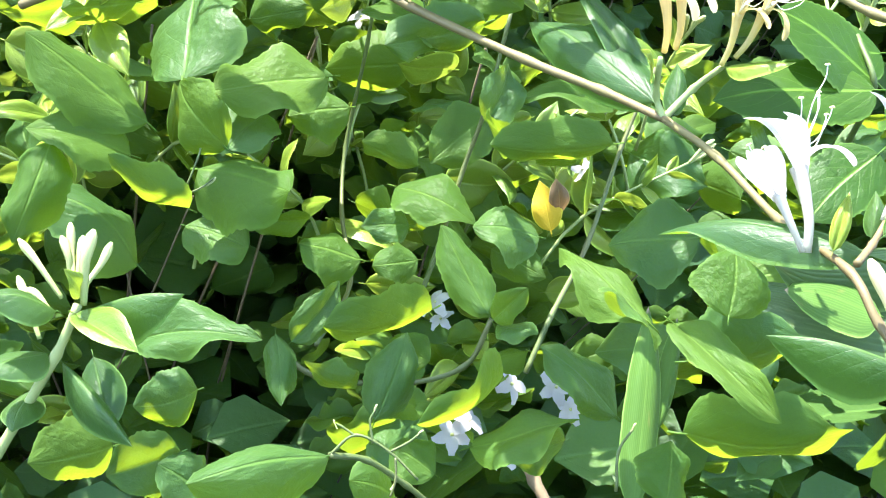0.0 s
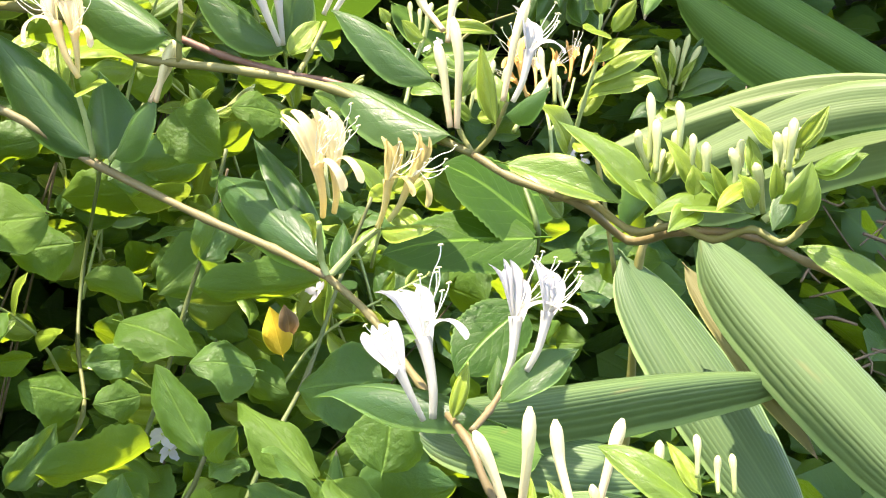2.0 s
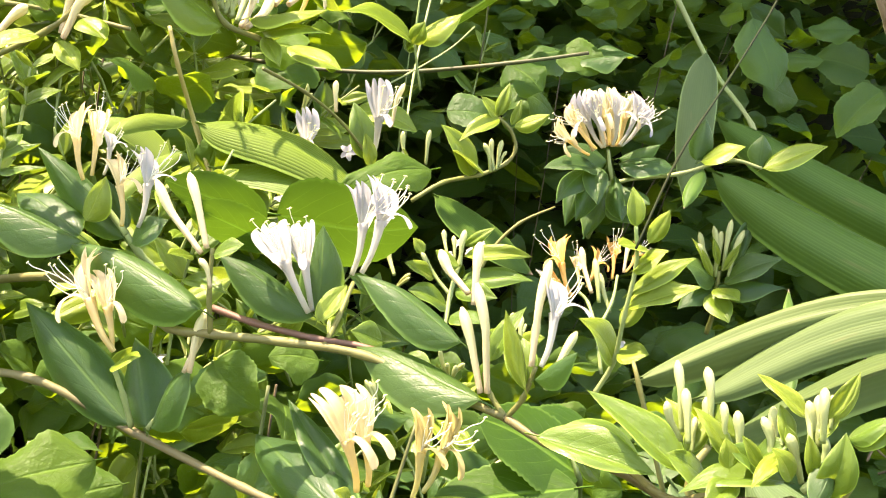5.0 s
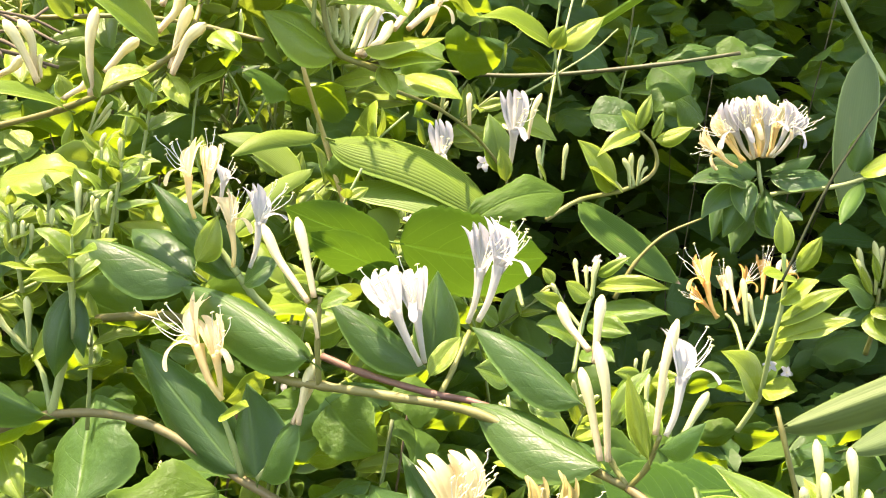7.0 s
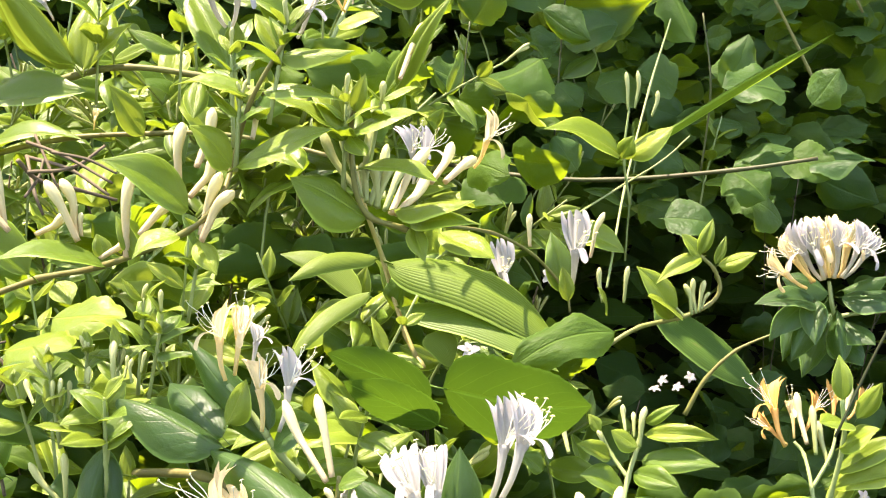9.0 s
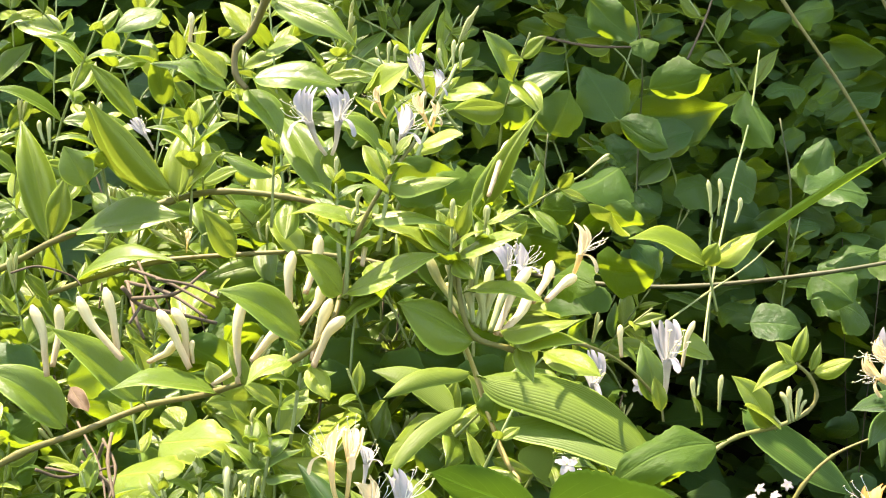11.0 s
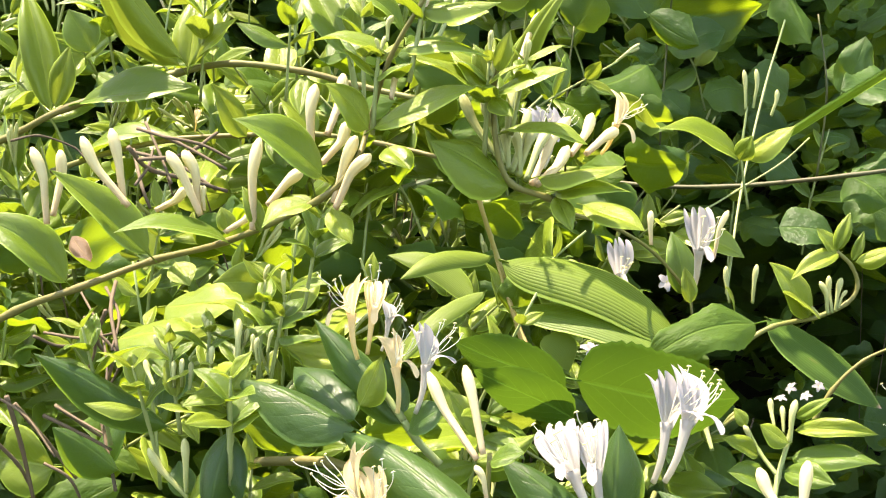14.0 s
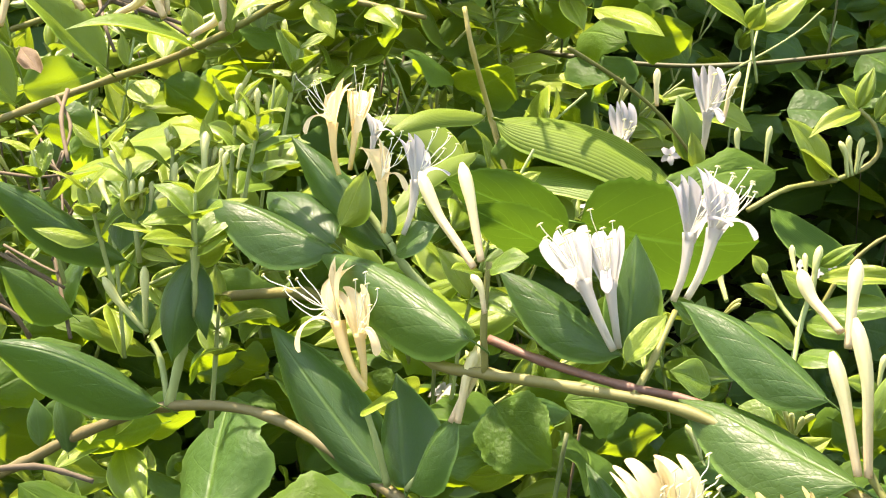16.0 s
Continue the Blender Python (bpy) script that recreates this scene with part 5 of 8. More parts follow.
v14 = thing("honeysuckle_vine", (0.1143, 0.5250, 0.8345), "small honeysuckle shoots with buds in the hollow behind the flowers", "vine", "honeysuckle vines")
stem(v14, .0012, M_STEMY, (0.1143, 0.5250, 0.8345), (0.1201, 0.5369, 0.8516), (0.1257, 0.5432, 0.8653), (0.1283, 0.5446, 0.8776))
stem(v14, .0010, M_STEMY, (0.1201, 0.5369, 0.8516), (0.1139, 0.5435, 0.8604), (0.1090, 0.5452, 0.8702))
leaf(v14, "young", (0.1282, 0.5435, 0.8690), (0.1554, 0.5267, 0.8726), 0.0096, (-0.48, -0.64, 0.61))
leaf(v14, "mid", (0.1266, 0.5422, 0.8580), (0.1569, 0.5249, 0.8598), 0.0162, (-0.36, -0.56, 0.75))
leaf(v14, "young", (0.1246, 0.5382, 0.8649), (0.1125, 0.5351, 0.8730), 0.0114, (0.51, -0.70, 0.50))
leaf(v14, "young", (0.1287, 0.5441, 0.8739), (0.1424, 0.5392, 0.8832), 0.0070, (-0.54, -0.74, 0.40))
leaf(v14, "mid", (0.1226, 0.5370, 0.8540), (0.1383, 0.5203, 0.8522), 0.0129, (-0.46, -0.52, 0.72))
leaf(v14, "young", (0.1138, 0.5434, 0.8592), (0.0974, 0.5355, 0.8670), 0.0099, (0.55, -0.72, 0.43))
leaf(v14, "mid", (0.1188, 0.5363, 0.8467), (0.0989, 0.5290, 0.8559), 0.0177, (0.51, -0.56, 0.65))
leaf(v14, "mid", (0.1190, 0.5308, 0.8429), (0.1299, 0.5146, 0.8414), 0.0149, (-0.35, -0.32, 0.88))
leaf(v14, "young", (0.1090, 0.5452, 0.8702), (0.1042, 0.5465, 0.8776), 0.0061, (0.07, -0.97, 0.22))
bud(v14, "bud", (0.1255, 0.5401, 0.8646), (0.1300, 0.5448, 0.8805), 1.30)
bud(v14, "bud", (0.1201, 0.5443, 0.8702), (0.1198, 0.5488, 0.8815), 1.45)
bud(v14, "bud", (0.1238, 0.5437, 0.8678), (0.1240, 0.5480, 0.8781), 1.45)
bud(v14, "bud", (0.1102, 0.5438, 0.8604), (0.1066, 0.5454, 0.8702), 1.45)
bud(v14, "bud", (0.0962, 0.5499, 0.8595), (0.0947, 0.5568, 0.8736), 1.42)
bud(v14, "bud", (0.1416, 0.5128, 0.8344), (0.1446, 0.5140, 0.8461), 1.45)
bud(v14, "bud", (0.1388, 0.5130, 0.8344), (0.1398, 0.5140, 0.8426), 1.45)
bud(v14, "bud", (0.1468, 0.5124, 0.8344), (0.1492, 0.5131, 0.8414), 1.45)
leaf(v14, "young", (0.1428, 0.5124, 0.8321), (0.1276, 0.5043, 0.8390), 0.0093, (0.56, -0.75, 0.36))
leaf(v14, "young", (0.1452, 0.5122, 0.8321), (0.1553, 0.5019, 0.8367), 0.0091, (-0.73, -0.53, 0.43))
leaf(v14, "mid", (0.0850, 0.5498, 0.8521), (0.0745, 0.5466, 0.8604), 0.0110, (0.51, -0.79, 0.34))
leaf(v14, "mid", (0.0867, 0.5269, 0.8321), (0.0711, 0.5189, 0.8391), 0.0151, (0.56, -0.68, 0.48))
leaf(v14, "mid", (0.0945, 0.5155, 0.8274), (0.1043, 0.5038, 0.8206), 0.0134, (-0.31, -0.66, 0.69))

v10 = thing("honeysuckle_vine", (-0.1650, 0.4143, 0.6429), "upright honeysuckle shoot with green buds", "vine", "honeysuckle vines")
stem(v10, .0020, M_STEMY, (-0.1650, 0.4143, 0.6429), (-0.1532, 0.4130, 0.6654), (-0.1417, 0.4118, 0.6878), (-0.1346, 0.4104, 0.7068))
bud(v10, "bud", (-0.1401, 0.4118, 0.7085), (-0.1564, 0.4194, 0.7266), 0.88)
bud(v10, "bud", (-0.1367, 0.4119, 0.7113), (-0.1426, 0.4176, 0.7287), 1.16)
bud(v10, "bud", (-0.1356, 0.4090, 0.7129), (-0.1382, 0.4183, 0.7344), 0.95)
bud(v10, "bud", (-0.1349, 0.4087, 0.7124), (-0.1337, 0.4164, 0.7299), 1.17)
bud(v10, "bud", (-0.1321, 0.4052, 0.7085), (-0.1276, 0.4110, 0.7336), 1.2)
bud(v10, "bud", (-0.1338, 0.4064, 0.7121), (-0.1252, 0.4147, 0.7293), 1.07)
bud(v10, "bud", (-0.1485, 0.4190, 0.6909), (-0.1581, 0.4309, 0.7098), 0.92)
bud(v10, "bud", (-0.1439, 0.4204, 0.6990), (-0.1549, 0.4289, 0.7043), 1.45)
leaf(v10, "honey", (-0.1418, 0.4109, 0.7042), (-0.1626, 0.4012, 0.7135), 0.0168, (0.49, -0.24, 0.84))
leaf(v10, "mid", (-0.1353, 0.4068, 0.7048), (-0.1115, 0.3786, 0.7008), 0.0143, (-0.14, -0.26, 0.96))
leaf(v10, "honey", (-0.1322, 0.4095, 0.7051), (-0.0985, 0.3965, 0.7174), 0.0184, (-0.43, -0.30, 0.85))
leaf(v10, "honey", (-0.1447, 0.4124, 0.6881), (-0.1632, 0.3943, 0.6870), 0.0197, (0.15, -0.21, 0.97))
leaf(v10, "honey", (-0.1300, 0.4194, 0.6846), (-0.1220, 0.4017, 0.6624), 0.0174, (-0.15, -0.80, 0.58))
leaf(v10, "honey", (-0.1403, 0.4157, 0.6839), (-0.1128, 0.3805, 0.6676), 0.0121, (-0.12, -0.49, 0.86))
leaf(v10, "honey", (-0.1504, 0.4194, 0.6715), (-0.1546, 0.3976, 0.6654), 0.0157, (-0.06, -0.25, 0.97))
leaf(v10, "young", (-0.1330, 0.4080, 0.7106), (-0.1368, 0.3991, 0.7222), 0.0085, (0.78, -0.59, -0.20))

p1 = thing("climbing_shrub", (-0.0424, 0.5323, 0.6526), "broad-leaved climber with wavy glossy leaves and thin green stems", "climber", "")
stem(p1, .0012, M_SHOOT, (-0.0424, 0.5323, 0.6526), (-0.0227, 0.5949, 0.6642), (-0.0250, 0.6434, 0.6872), (-0.0229, 0.6724, 0.7191), (-0.0158, 0.6652, 0.7753), (-0.0138, 0.6550, 0.8173))
stem(p1, .0012, M_SHOOT, (0.0031, 0.5482, 0.6627), (0.0134, 0.5548, 0.6945), (0.0235, 0.5629, 0.7314), (0.0308, 0.5593, 0.7620), (0.0384, 0.5594, 0.8067))
stem(p1, .0012, M_SHOOT, (0.0430, 0.4782, 0.6619), (0.0550, 0.4923, 0.6831), (0.0774, 0.5265, 0.7079), (0.0965, 0.5549, 0.7481), (0.1106, 0.5624, 0.7854))
stem(p1, .0014, M_SHOOT, (-0.0597, 0.4860, 0.6646), (-0.0454, 0.4814, 0.6567), (-0.0126, 0.4757, 0.6561), (0.0150, 0.4734, 0.6654), (0.0247, 0.4723, 0.6872))
stem(p1, .0013, M_SHOOT, (-0.0453, 0.3979, 0.6580), (-0.0308, 0.4046, 0.6533), (-0.0147, 0.4092, 0.6413), (-0.0023, 0.4145, 0.6297))
stem(p1, .0030, M_TWIG, (0.0497, 0.5074, 0.6183), (0.0534, 0.4836, 0.6099), (0.0601, 0.4695, 0.6007))
leaf(p1, "lime", (-0.1226, 0.5701, 0.7433), (-0.1757, 0.5685, 0.7822), 0.0395, (0.46, -0.64, 0.61))
leaf(p1, "lime", (-0.1295, 0.5673, 0.7285), (-0.1745, 0.5573, 0.7406), 0.0361, (0.33, -0.62, 0.71))
leaf(p1, "broad", (-0.1090, 0.5935, 0.7611), (-0.1063, 0.6459, 0.8022), 0.0581, (-0.55, -0.50, 0.67))
leaf(p1, "lime", (-0.0409, 0.5837, 0.7683), (-0.0953, 0.5695, 0.7589), 0.0432, (0.02, -0.60, 0.80))
leaf(p1, "lime", (-0.0870, 0.5619, 0.7354), (-0.1129, 0.5834, 0.7601), 0.0364, (-0.69, -0.72, -0.09))
leaf(p1, "broad", (-0.0695, 0.5835, 0.7491), (-0.0869, 0.5614, 0.7335), 0.0338, (-0.09, -0.52, 0.85))
leaf(p1, "lime", (-0.0988, 0.5611, 0.7249), (-0.0591, 0.5230, 0.7252), 0.0474, (-0.39, -0.40, 0.83))
leaf(p1, "lime", (-0.0285, 0.5982, 0.7520), (-0.0585, 0.5916, 0.7471), 0.0297, (0.09, -0.82, 0.57))
leaf(p1, "broad", (-0.1253, 0.5733, 0.6747), (-0.1649, 0.5689, 0.7117), 0.0419, (0.60, -0.56, 0.58))
leaf(p1, "lime", (-0.1017, 0.5372, 0.7120), (-0.1356, 0.5181, 0.7368), 0.0207, (-0.02, -0.78, -0.63))
leaf(p1, "lime", (-0.1632, 0.5540, 0.7356), (-0.1767, 0.5347, 0.6936), 0.0279, (-0.04, -0.90, 0.43))
leaf(p1, "broad", (-0.1038, 0.5749, 0.6946), (-0.0748, 0.5483, 0.6921), 0.0307, (-0.36, -0.46, 0.81))
# low leaves on the left take the darker kind, shade by colour
leaf(p1, "broad", (-0.0449, 0.3978, 0.6580), (-0.0943, 0.3653, 0.6616), 0.0249, (0.38, -0.50, 0.78))
leaf(p1, "broad", (-0.1186, 0.4674, 0.6751), (-0.0708, 0.4414, 0.6870), 0.0261, (-0.44, -0.47, 0.76))
leaf(p1, "broad", (-0.0629, 0.4886, 0.6723), (-0.0602, 0.4615, 0.6509), 0.0144, (-0.12, -0.62, 0.77))
leaf(p1, "broad", (-0.0559, 0.4962, 0.6661), (-0.0342, 0.5093, 0.6900), 0.0178, (0.28, -0.93, 0.26))
leaf(p1, "lime", (0.0042, 0.5005, 0.6815), (-0.0410, 0.4750, 0.6748), 0.0334, (0.47, -0.69, -0.56))
leaf(p1, "broad", (-0.0213, 0.4638, 0.6451), (-0.0085, 0.4807, 0.6775), 0.0236, (0.04, -0.89, 0.45))
leaf(p1, "lime", (0.0290, 0.4603, 0.6645), (-0.0096, 0.4235, 0.6589), 0.0393, (0.58, -0.51, -0.64))
leaf(p1, "lime", (0.0132, 0.4369, 0.6452), (0.0499, 0.4159, 0.6685), 0.0284, (-0.60, -0.18, 0.78))
leaf(p1, "broad", (0.0703, 0.4316, 0.6618), (0.0380, 0.4340, 0.6896), 0.0222, (0.28, -0.88, 0.40))
leaf(p1, "lime", (0.0242, 0.4726, 0.6879), (0.0046, 0.5003, 0.7202), 0.0204, (-0.13, -0.79, 0.60))
leaf(p1, "lime", (0.0252, 0.4722, 0.6870), (0.0355, 0.4595, 0.7051), 0.0136, (-0.70, -0.70, -0.10))
leaf(p1, "broad", (0.0271, 0.4714, 0.6852), (0.0399, 0.4542, 0.6878), 0.0161, (-0.31, -0.09, 0.95))
leaf(p1, "lime", (0.0184, 0.4735, 0.6679), (0.0391, 0.4621, 0.6777), 0.0132, (-0.56, -0.40, 0.72))
leaf(p1, "lime", (0.0429, 0.3296, 0.7339), (0.0222, 0.3683, 0.7482), 0.0172, (-0.13, -0.40, 0.91))
leaf(p1, "broad", (0.0430, 0.3292, 0.7326), (0.0268, 0.3149, 0.7471), 0.0268, (0.63, 0.07, 0.77))
leaf(p1, "lime", (0.0449, 0.3148, 0.7389), (0.0624, 0.2722, 0.7278), 0.0145, (-0.40, -0.38, 0.83))
leaf(p1, "lime", (0.0589, 0.3084, 0.7433), (0.0637, 0.3228, 0.7613), 0.0247, (0.01, -0.78, 0.62))
leaf(p1, "broad", (0.0544, 0.3249, 0.7236), (0.0845, 0.3126, 0.7362), 0.0315, (-0.17, -0.88, -0.45))
leaf(p1, "lime", (0.0612, 0.3370, 0.6949), (0.1057, 0.3115, 0.7061), 0.0337, (-0.31, -0.78, -0.54))
leaf(p1, "lime", (0.0504, 0.3144, 0.6817), (0.0547, 0.3280, 0.6963), 0.0214, (0.30, -0.74, 0.60))
leaf(p1, "broad", (0.0783, 0.3898, 0.7467), (0.0491, 0.4034, 0.7396), 0.0342, (-0.45, -0.63, 0.64))
leaf(p1, "lime", (0.0727, 0.4888, 0.7604), (0.0205, 0.4756, 0.7561), 0.0222, (0.26, -0.91, -0.34))
leaf(p1, "lime", (0.0860, 0.5411, 0.7685), (0.0353, 0.5291, 0.7697), 0.0304, (0.08, -0.26, 0.96))
leaf(p1, "broad", (0.0235, 0.5186, 0.7620), (0.0353, 0.5335, 0.7861), 0.0222, (0.40, -0.86, 0.33))
leaf(p1, "lime", (0.0235, 0.5186, 0.7620), (0.0354, 0.4935, 0.7539), 0.0288, (-0.81, -0.20, -0.55))
leaf(p1, "lime", (-0.0076, 0.5655, 0.7210), (0.0266, 0.5370, 0.7147), 0.0315, (-0.22, -0.46, 0.86))
leaf(p1, "broad", (0.0510, 0.5115, 0.7133), (0.0202, 0.5075, 0.7179), 0.0327, (0.19, -0.59, 0.78))
leaf(p1, "lime", (0.0034, 0.5762, 0.7289), (-0.0243, 0.5734, 0.7401), 0.0201, (-0.07, -0.91, -0.40))
leaf(p1, "lime", (-0.0238, 0.5395, 0.6916), (-0.0526, 0.5359, 0.6992), 0.0315, (0.27, -0.63, 0.73))
leaf(p1, "broad", (-0.0002, 0.5596, 0.7036), (-0.0235, 0.5532, 0.7041), 0.0195, (0.23, -0.81, 0.55))
leaf(p1, "lime", (0.0016, 0.5357, 0.6938), (-0.0197, 0.5285, 0.6923), 0.0192, (0.25, -0.84, 0.49))
leaf(p1, "lime", (-0.0475, 0.5673, 0.7021), (-0.0753, 0.5514, 0.7033), 0.0177, (0.43, -0.78, -0.46))
leaf(p1, "broad", (-0.0941, 0.4966, 0.6430), (-0.1204, 0.4892, 0.6376), 0.0281, (0.26, -0.96, 0.05))
leaf(p1, "lime", (-0.1270, 0.4765, 0.6251), (-0.1595, 0.4696, 0.6176), 0.0318, (0.23, -0.97, -0.09))
leaf(p1, "broad", (-0.1000, 0.4907, 0.6169), (-0.1295, 0.4826, 0.6071), 0.0337, (0.26, -0.96, 0.00))
leaf(p1, "broad", (-0.0873, 0.4839, 0.5994), (-0.1089, 0.4814, 0.6157), 0.0285, (0.46, -0.74, 0.49))
leaf(p1, "lime", (-0.0146, 0.4360, 0.6237), (-0.0345, 0.4220, 0.6372), 0.0278, (0.69, -0.62, 0.38))
leaf(p1, "lime", (0.0004, 0.4360, 0.6337), (-0.0177, 0.4416, 0.6429), 0.0221, (0.16, -0.68, 0.72))
leaf(p1, "broad", (0.0557, 0.4501, 0.6433), (0.0309, 0.4426, 0.6386), 0.0262, (0.33, -0.87, -0.36))
leaf(p1, "broad", (-0.0288, 0.4775, 0.6524), (-0.0514, 0.4642, 0.6667), 0.0162, (0.12, -0.81, -0.57))
leaf(p1, "lime", (0.0025, 0.4854, 0.6631), (-0.0145, 0.4904, 0.6709), 0.0195, (-0.04, -0.88, 0.47))
leaf(p1, "broad", (0.0384, 0.6194, 0.7957), (-0.0136, 0.6038, 0.7825), 0.0320, (0.34, -0.89, -0.29))
leaf(p1, "lime", (0.0253, 0.6395, 0.7840), (-0.0233, 0.6300, 0.7958), 0.0518, (0.28, -0.34, 0.90))
leaf(p1, "lime", (0.0432, 0.6070, 0.7522), (0.0122, 0.5951, 0.7269), 0.0311, (-0.02, -0.89, 0.45))
leaf(p1, "broad", (0.0707, 0.5368, 0.7422), (0.0504, 0.5218, 0.7518), 0.0260, (0.29, -0.76, -0.58))
leaf(p1, "yellowed", (0.0753, 0.5870, 0.6974), (0.0685, 0.5946, 0.7215), 0.0159, (-0.24, -0.94, 0.23))
leaf(p1, "dead", (0.0791, 0.5886, 0.7060), (0.0744, 0.5839, 0.7247), 0.0114, (-0.01, -0.97, -0.25))
stem(p1, .0006, M_SHOOT, (-0.0453, 0.3979, 0.6580), (-0.0363, 0.3984, 0.6658), (-0.0241, 0.3951, 0.6610), (-0.0137, 0.3909, 0.6522))
stem(p1, .0005, M_SHOOT, (-0.0363, 0.3983, 0.6654), (-0.0414, 0.3999, 0.6683), (-0.0434, 0.4005, 0.6691))
stem(p1, .0005, M_SHOOT, (-0.0302, 0.3967, 0.6634), (-0.0315, 0.3990, 0.6711), (-0.0297, 0.3998, 0.6752))
stem(p1, .0005, M_SHOOT, (-0.0241, 0.3951, 0.6610), (-0.0182, 0.3950, 0.6645), (-0.0144, 0.3952, 0.6677))
stem(p1, .0005, M_SHOOT, (-0.0220, 0.3942, 0.6592), (-0.0216, 0.3921, 0.6515), (-0.0233, 0.3908, 0.6455))
stem(p1, .0006, M_SHOOT, (0.0471, 0.3530, 0.6669), (0.0474, 0.3564, 0.6797), (0.0517, 0.3577, 0.6874))
stem(p1, .0005, M_SHOOT, (-0.1034, 0.5400, 0.7215), (-0.0990, 0.5426, 0.7339), (-0.0980, 0.5436, 0.7383))
stem(p1, .0005, M_SHOOT, (-0.1032, 0.5390, 0.7179), (-0.0960, 0.5389, 0.7221), (-0.0913, 0.5392, 0.7262))
bud(p1, "bud", (-0.0429, 0.3999, 0.6672), (-0.0441, 0.4010, 0.6706), 1.45)
bud(p1, "bud", (-0.0306, 0.3994, 0.6731), (-0.0292, 0.4002, 0.6770), 1.45)
bud(p1, "bud", (-0.0153, 0.3950, 0.6665), (-0.0121, 0.3952, 0.6691), 1.45)
bud(p1, "bud", (-0.0216, 0.3921, 0.6515), (-0.0238, 0.3915, 0.6478), 1.45)
bud(p1, "bud", (0.0474, 0.3534, 0.6684), (0.0457, 0.3546, 0.6719), 1.45)
bud(p1, "bud", (0.0514, 0.3574, 0.6863), (0.0531, 0.3579, 0.6894), 1.45)
bud(p1, "bud", (-0.0948, 0.5388, 0.7222), (-0.0913, 0.5394, 0.7269), 1.45)

p2 = thing("serrate_shrub", (0.1498, 0.4499, 0.7402), "shrub with large serrate leaves lit through from behind", "shrub", "")
stem(p2, .0013, M_SHOOT, (0.1498, 0.4499, 0.7402), (0.1447, 0.4253, 0.7771), (0.1333, 0.3903, 0.8027), (0.1308, 0.4041, 0.8191))
leaf(p2, "saw", (0.1297, 0.3809, 0.8031), (0.0724, 0.3812, 0.7961), 0.0315, (-0.10, -0.64, 0.77))
leaf(p2, "saw", (0.1337, 0.3905, 0.8048), (0.0958, 0.3946, 0.8270), 0.0380, (0.32, -0.68, 0.66))
leaf(p2, "saw", (0.0410, 0.5530, 0.8880), (0.1040, 0.5350, 0.8830), 0.0500, (-0.33, -0.82, -0.46))
leaf(p2, "lime", (0.1220, 0.5870, 0.9080), (0.0710, 0.5700, 0.8950), 0.0250, (0.09, -0.73, 0.68))
leaf(p2, "saw", (0.0358, 0.5443, 0.8847), (-0.0096, 0.5540, 0.9037), 0.0271, (-0.35, -0.85, -0.40))
leaf(p2, "saw", (0.0388, 0.5440, 0.8736), (-0.0017, 0.5339, 0.8948), 0.0240, (-0.05, -0.86, -0.51))
leaf(p2, "saw", (0.1065, 0.3277, 0.7905), (0.0832, 0.3193, 0.7703), 0.0235, (-0.20, -0.80, 0.57))
leaf(p2, "saw", (0.1523, 0.4256, 0.8118), (0.1144, 0.4150, 0.8114), 0.0295, (0.18, -0.68, 0.71))
leaf(p2, "lime", (0.0082, 0.4949, 0.8304), (0.0254, 0.4769, 0.8146), 0.0281, (-0.40, -0.79, 0.47))
leaf(p2, "lime", (0.0527, 0.4923, 0.8308), (0.0309, 0.4887, 0.8338), 0.0234, (0.21, -0.64, 0.74))

g1 = thing("bamboo_grass", (0.2108, 0.4585, 0.6496), "broad-leaved dwarf bamboo with ribbed arching blades", "bamboo", "")
stem(g1, .0022, M_STEMG, (0.2108, 0.4585, 0.6496), (0.2079, 0.4531, 0.7186), (0.2024, 0.4471, 0.7809), (0.2112, 0.4484, 0.7981))
stem(g1, .0012, M_STEMG, (0.1966, 0.4557, 0.7697), (0.1834, 0.4591, 0.8231), (0.1830, 0.4652, 0.8317))
leaf(g1, "blade", (0.1958, 0.4495, 0.7831), (0.2474, 0.3481, 0.6782), 0.0385, (-0.14, -0.75, 0.65))
leaf(g1, "blade", (0.2002, 0.3892, 0.8046), (0.2740, 0.2946, 0.7108), 0.0373, (-0.21, -0.77, 0.61))
leaf(g1, "dry_blade", (0.2055, 0.4104, 0.7872), (0.2392, 0.3513, 0.7259), 0.0135, (-0.31, -0.76, 0.56))
leaf(g1, "blade", (0.0872, 0.3461, 0.7526), (0.2495, 0.3651, 0.7585), 0.0230, (0.02, -0.45, 0.89))
leaf(g1, "blade", (0.0866, 0.3743, 0.7351), (0.1765, 0.3266, 0.7307), 0.0311, (-0.17, -0.40, 0.90))
leaf(g1, "blade", (0.1154, 0.3310, 0.7199), (0.1535, 0.3006, 0.7276), 0.0210, (-0.44, -0.35, 0.83))
leaf(g1, "arch", (0.1825, 0.4646, 0.8240), (0.3194, 0.3753, 0.8665), 0.0189, (-0.60, -0.53, 0.60))
leaf(g1, "arch", (0.2039, 0.4485, 0.8186), (0.3136, 0.3556, 0.8626), 0.0234, (-0.70, -0.49, 0.53))
leaf(g1, "arch", (0.2270, 0.4617, 0.7989), (0.3205, 0.3625, 0.8467), 0.0326, (-0.65, -0.16, 0.74))
leaf(g1, "bamboo", (0.3512, 0.7522, 0.9024), (0.5255, 0.6050, 0.7833), 0.0465, (-0.33, -0.80, 0.51))
leaf(g1, "bamboo", (0.3893, 0.8293, 0.9390), (0.5892, 0.6956, 0.8091), 0.0418, (-0.22, -0.83, 0.52))
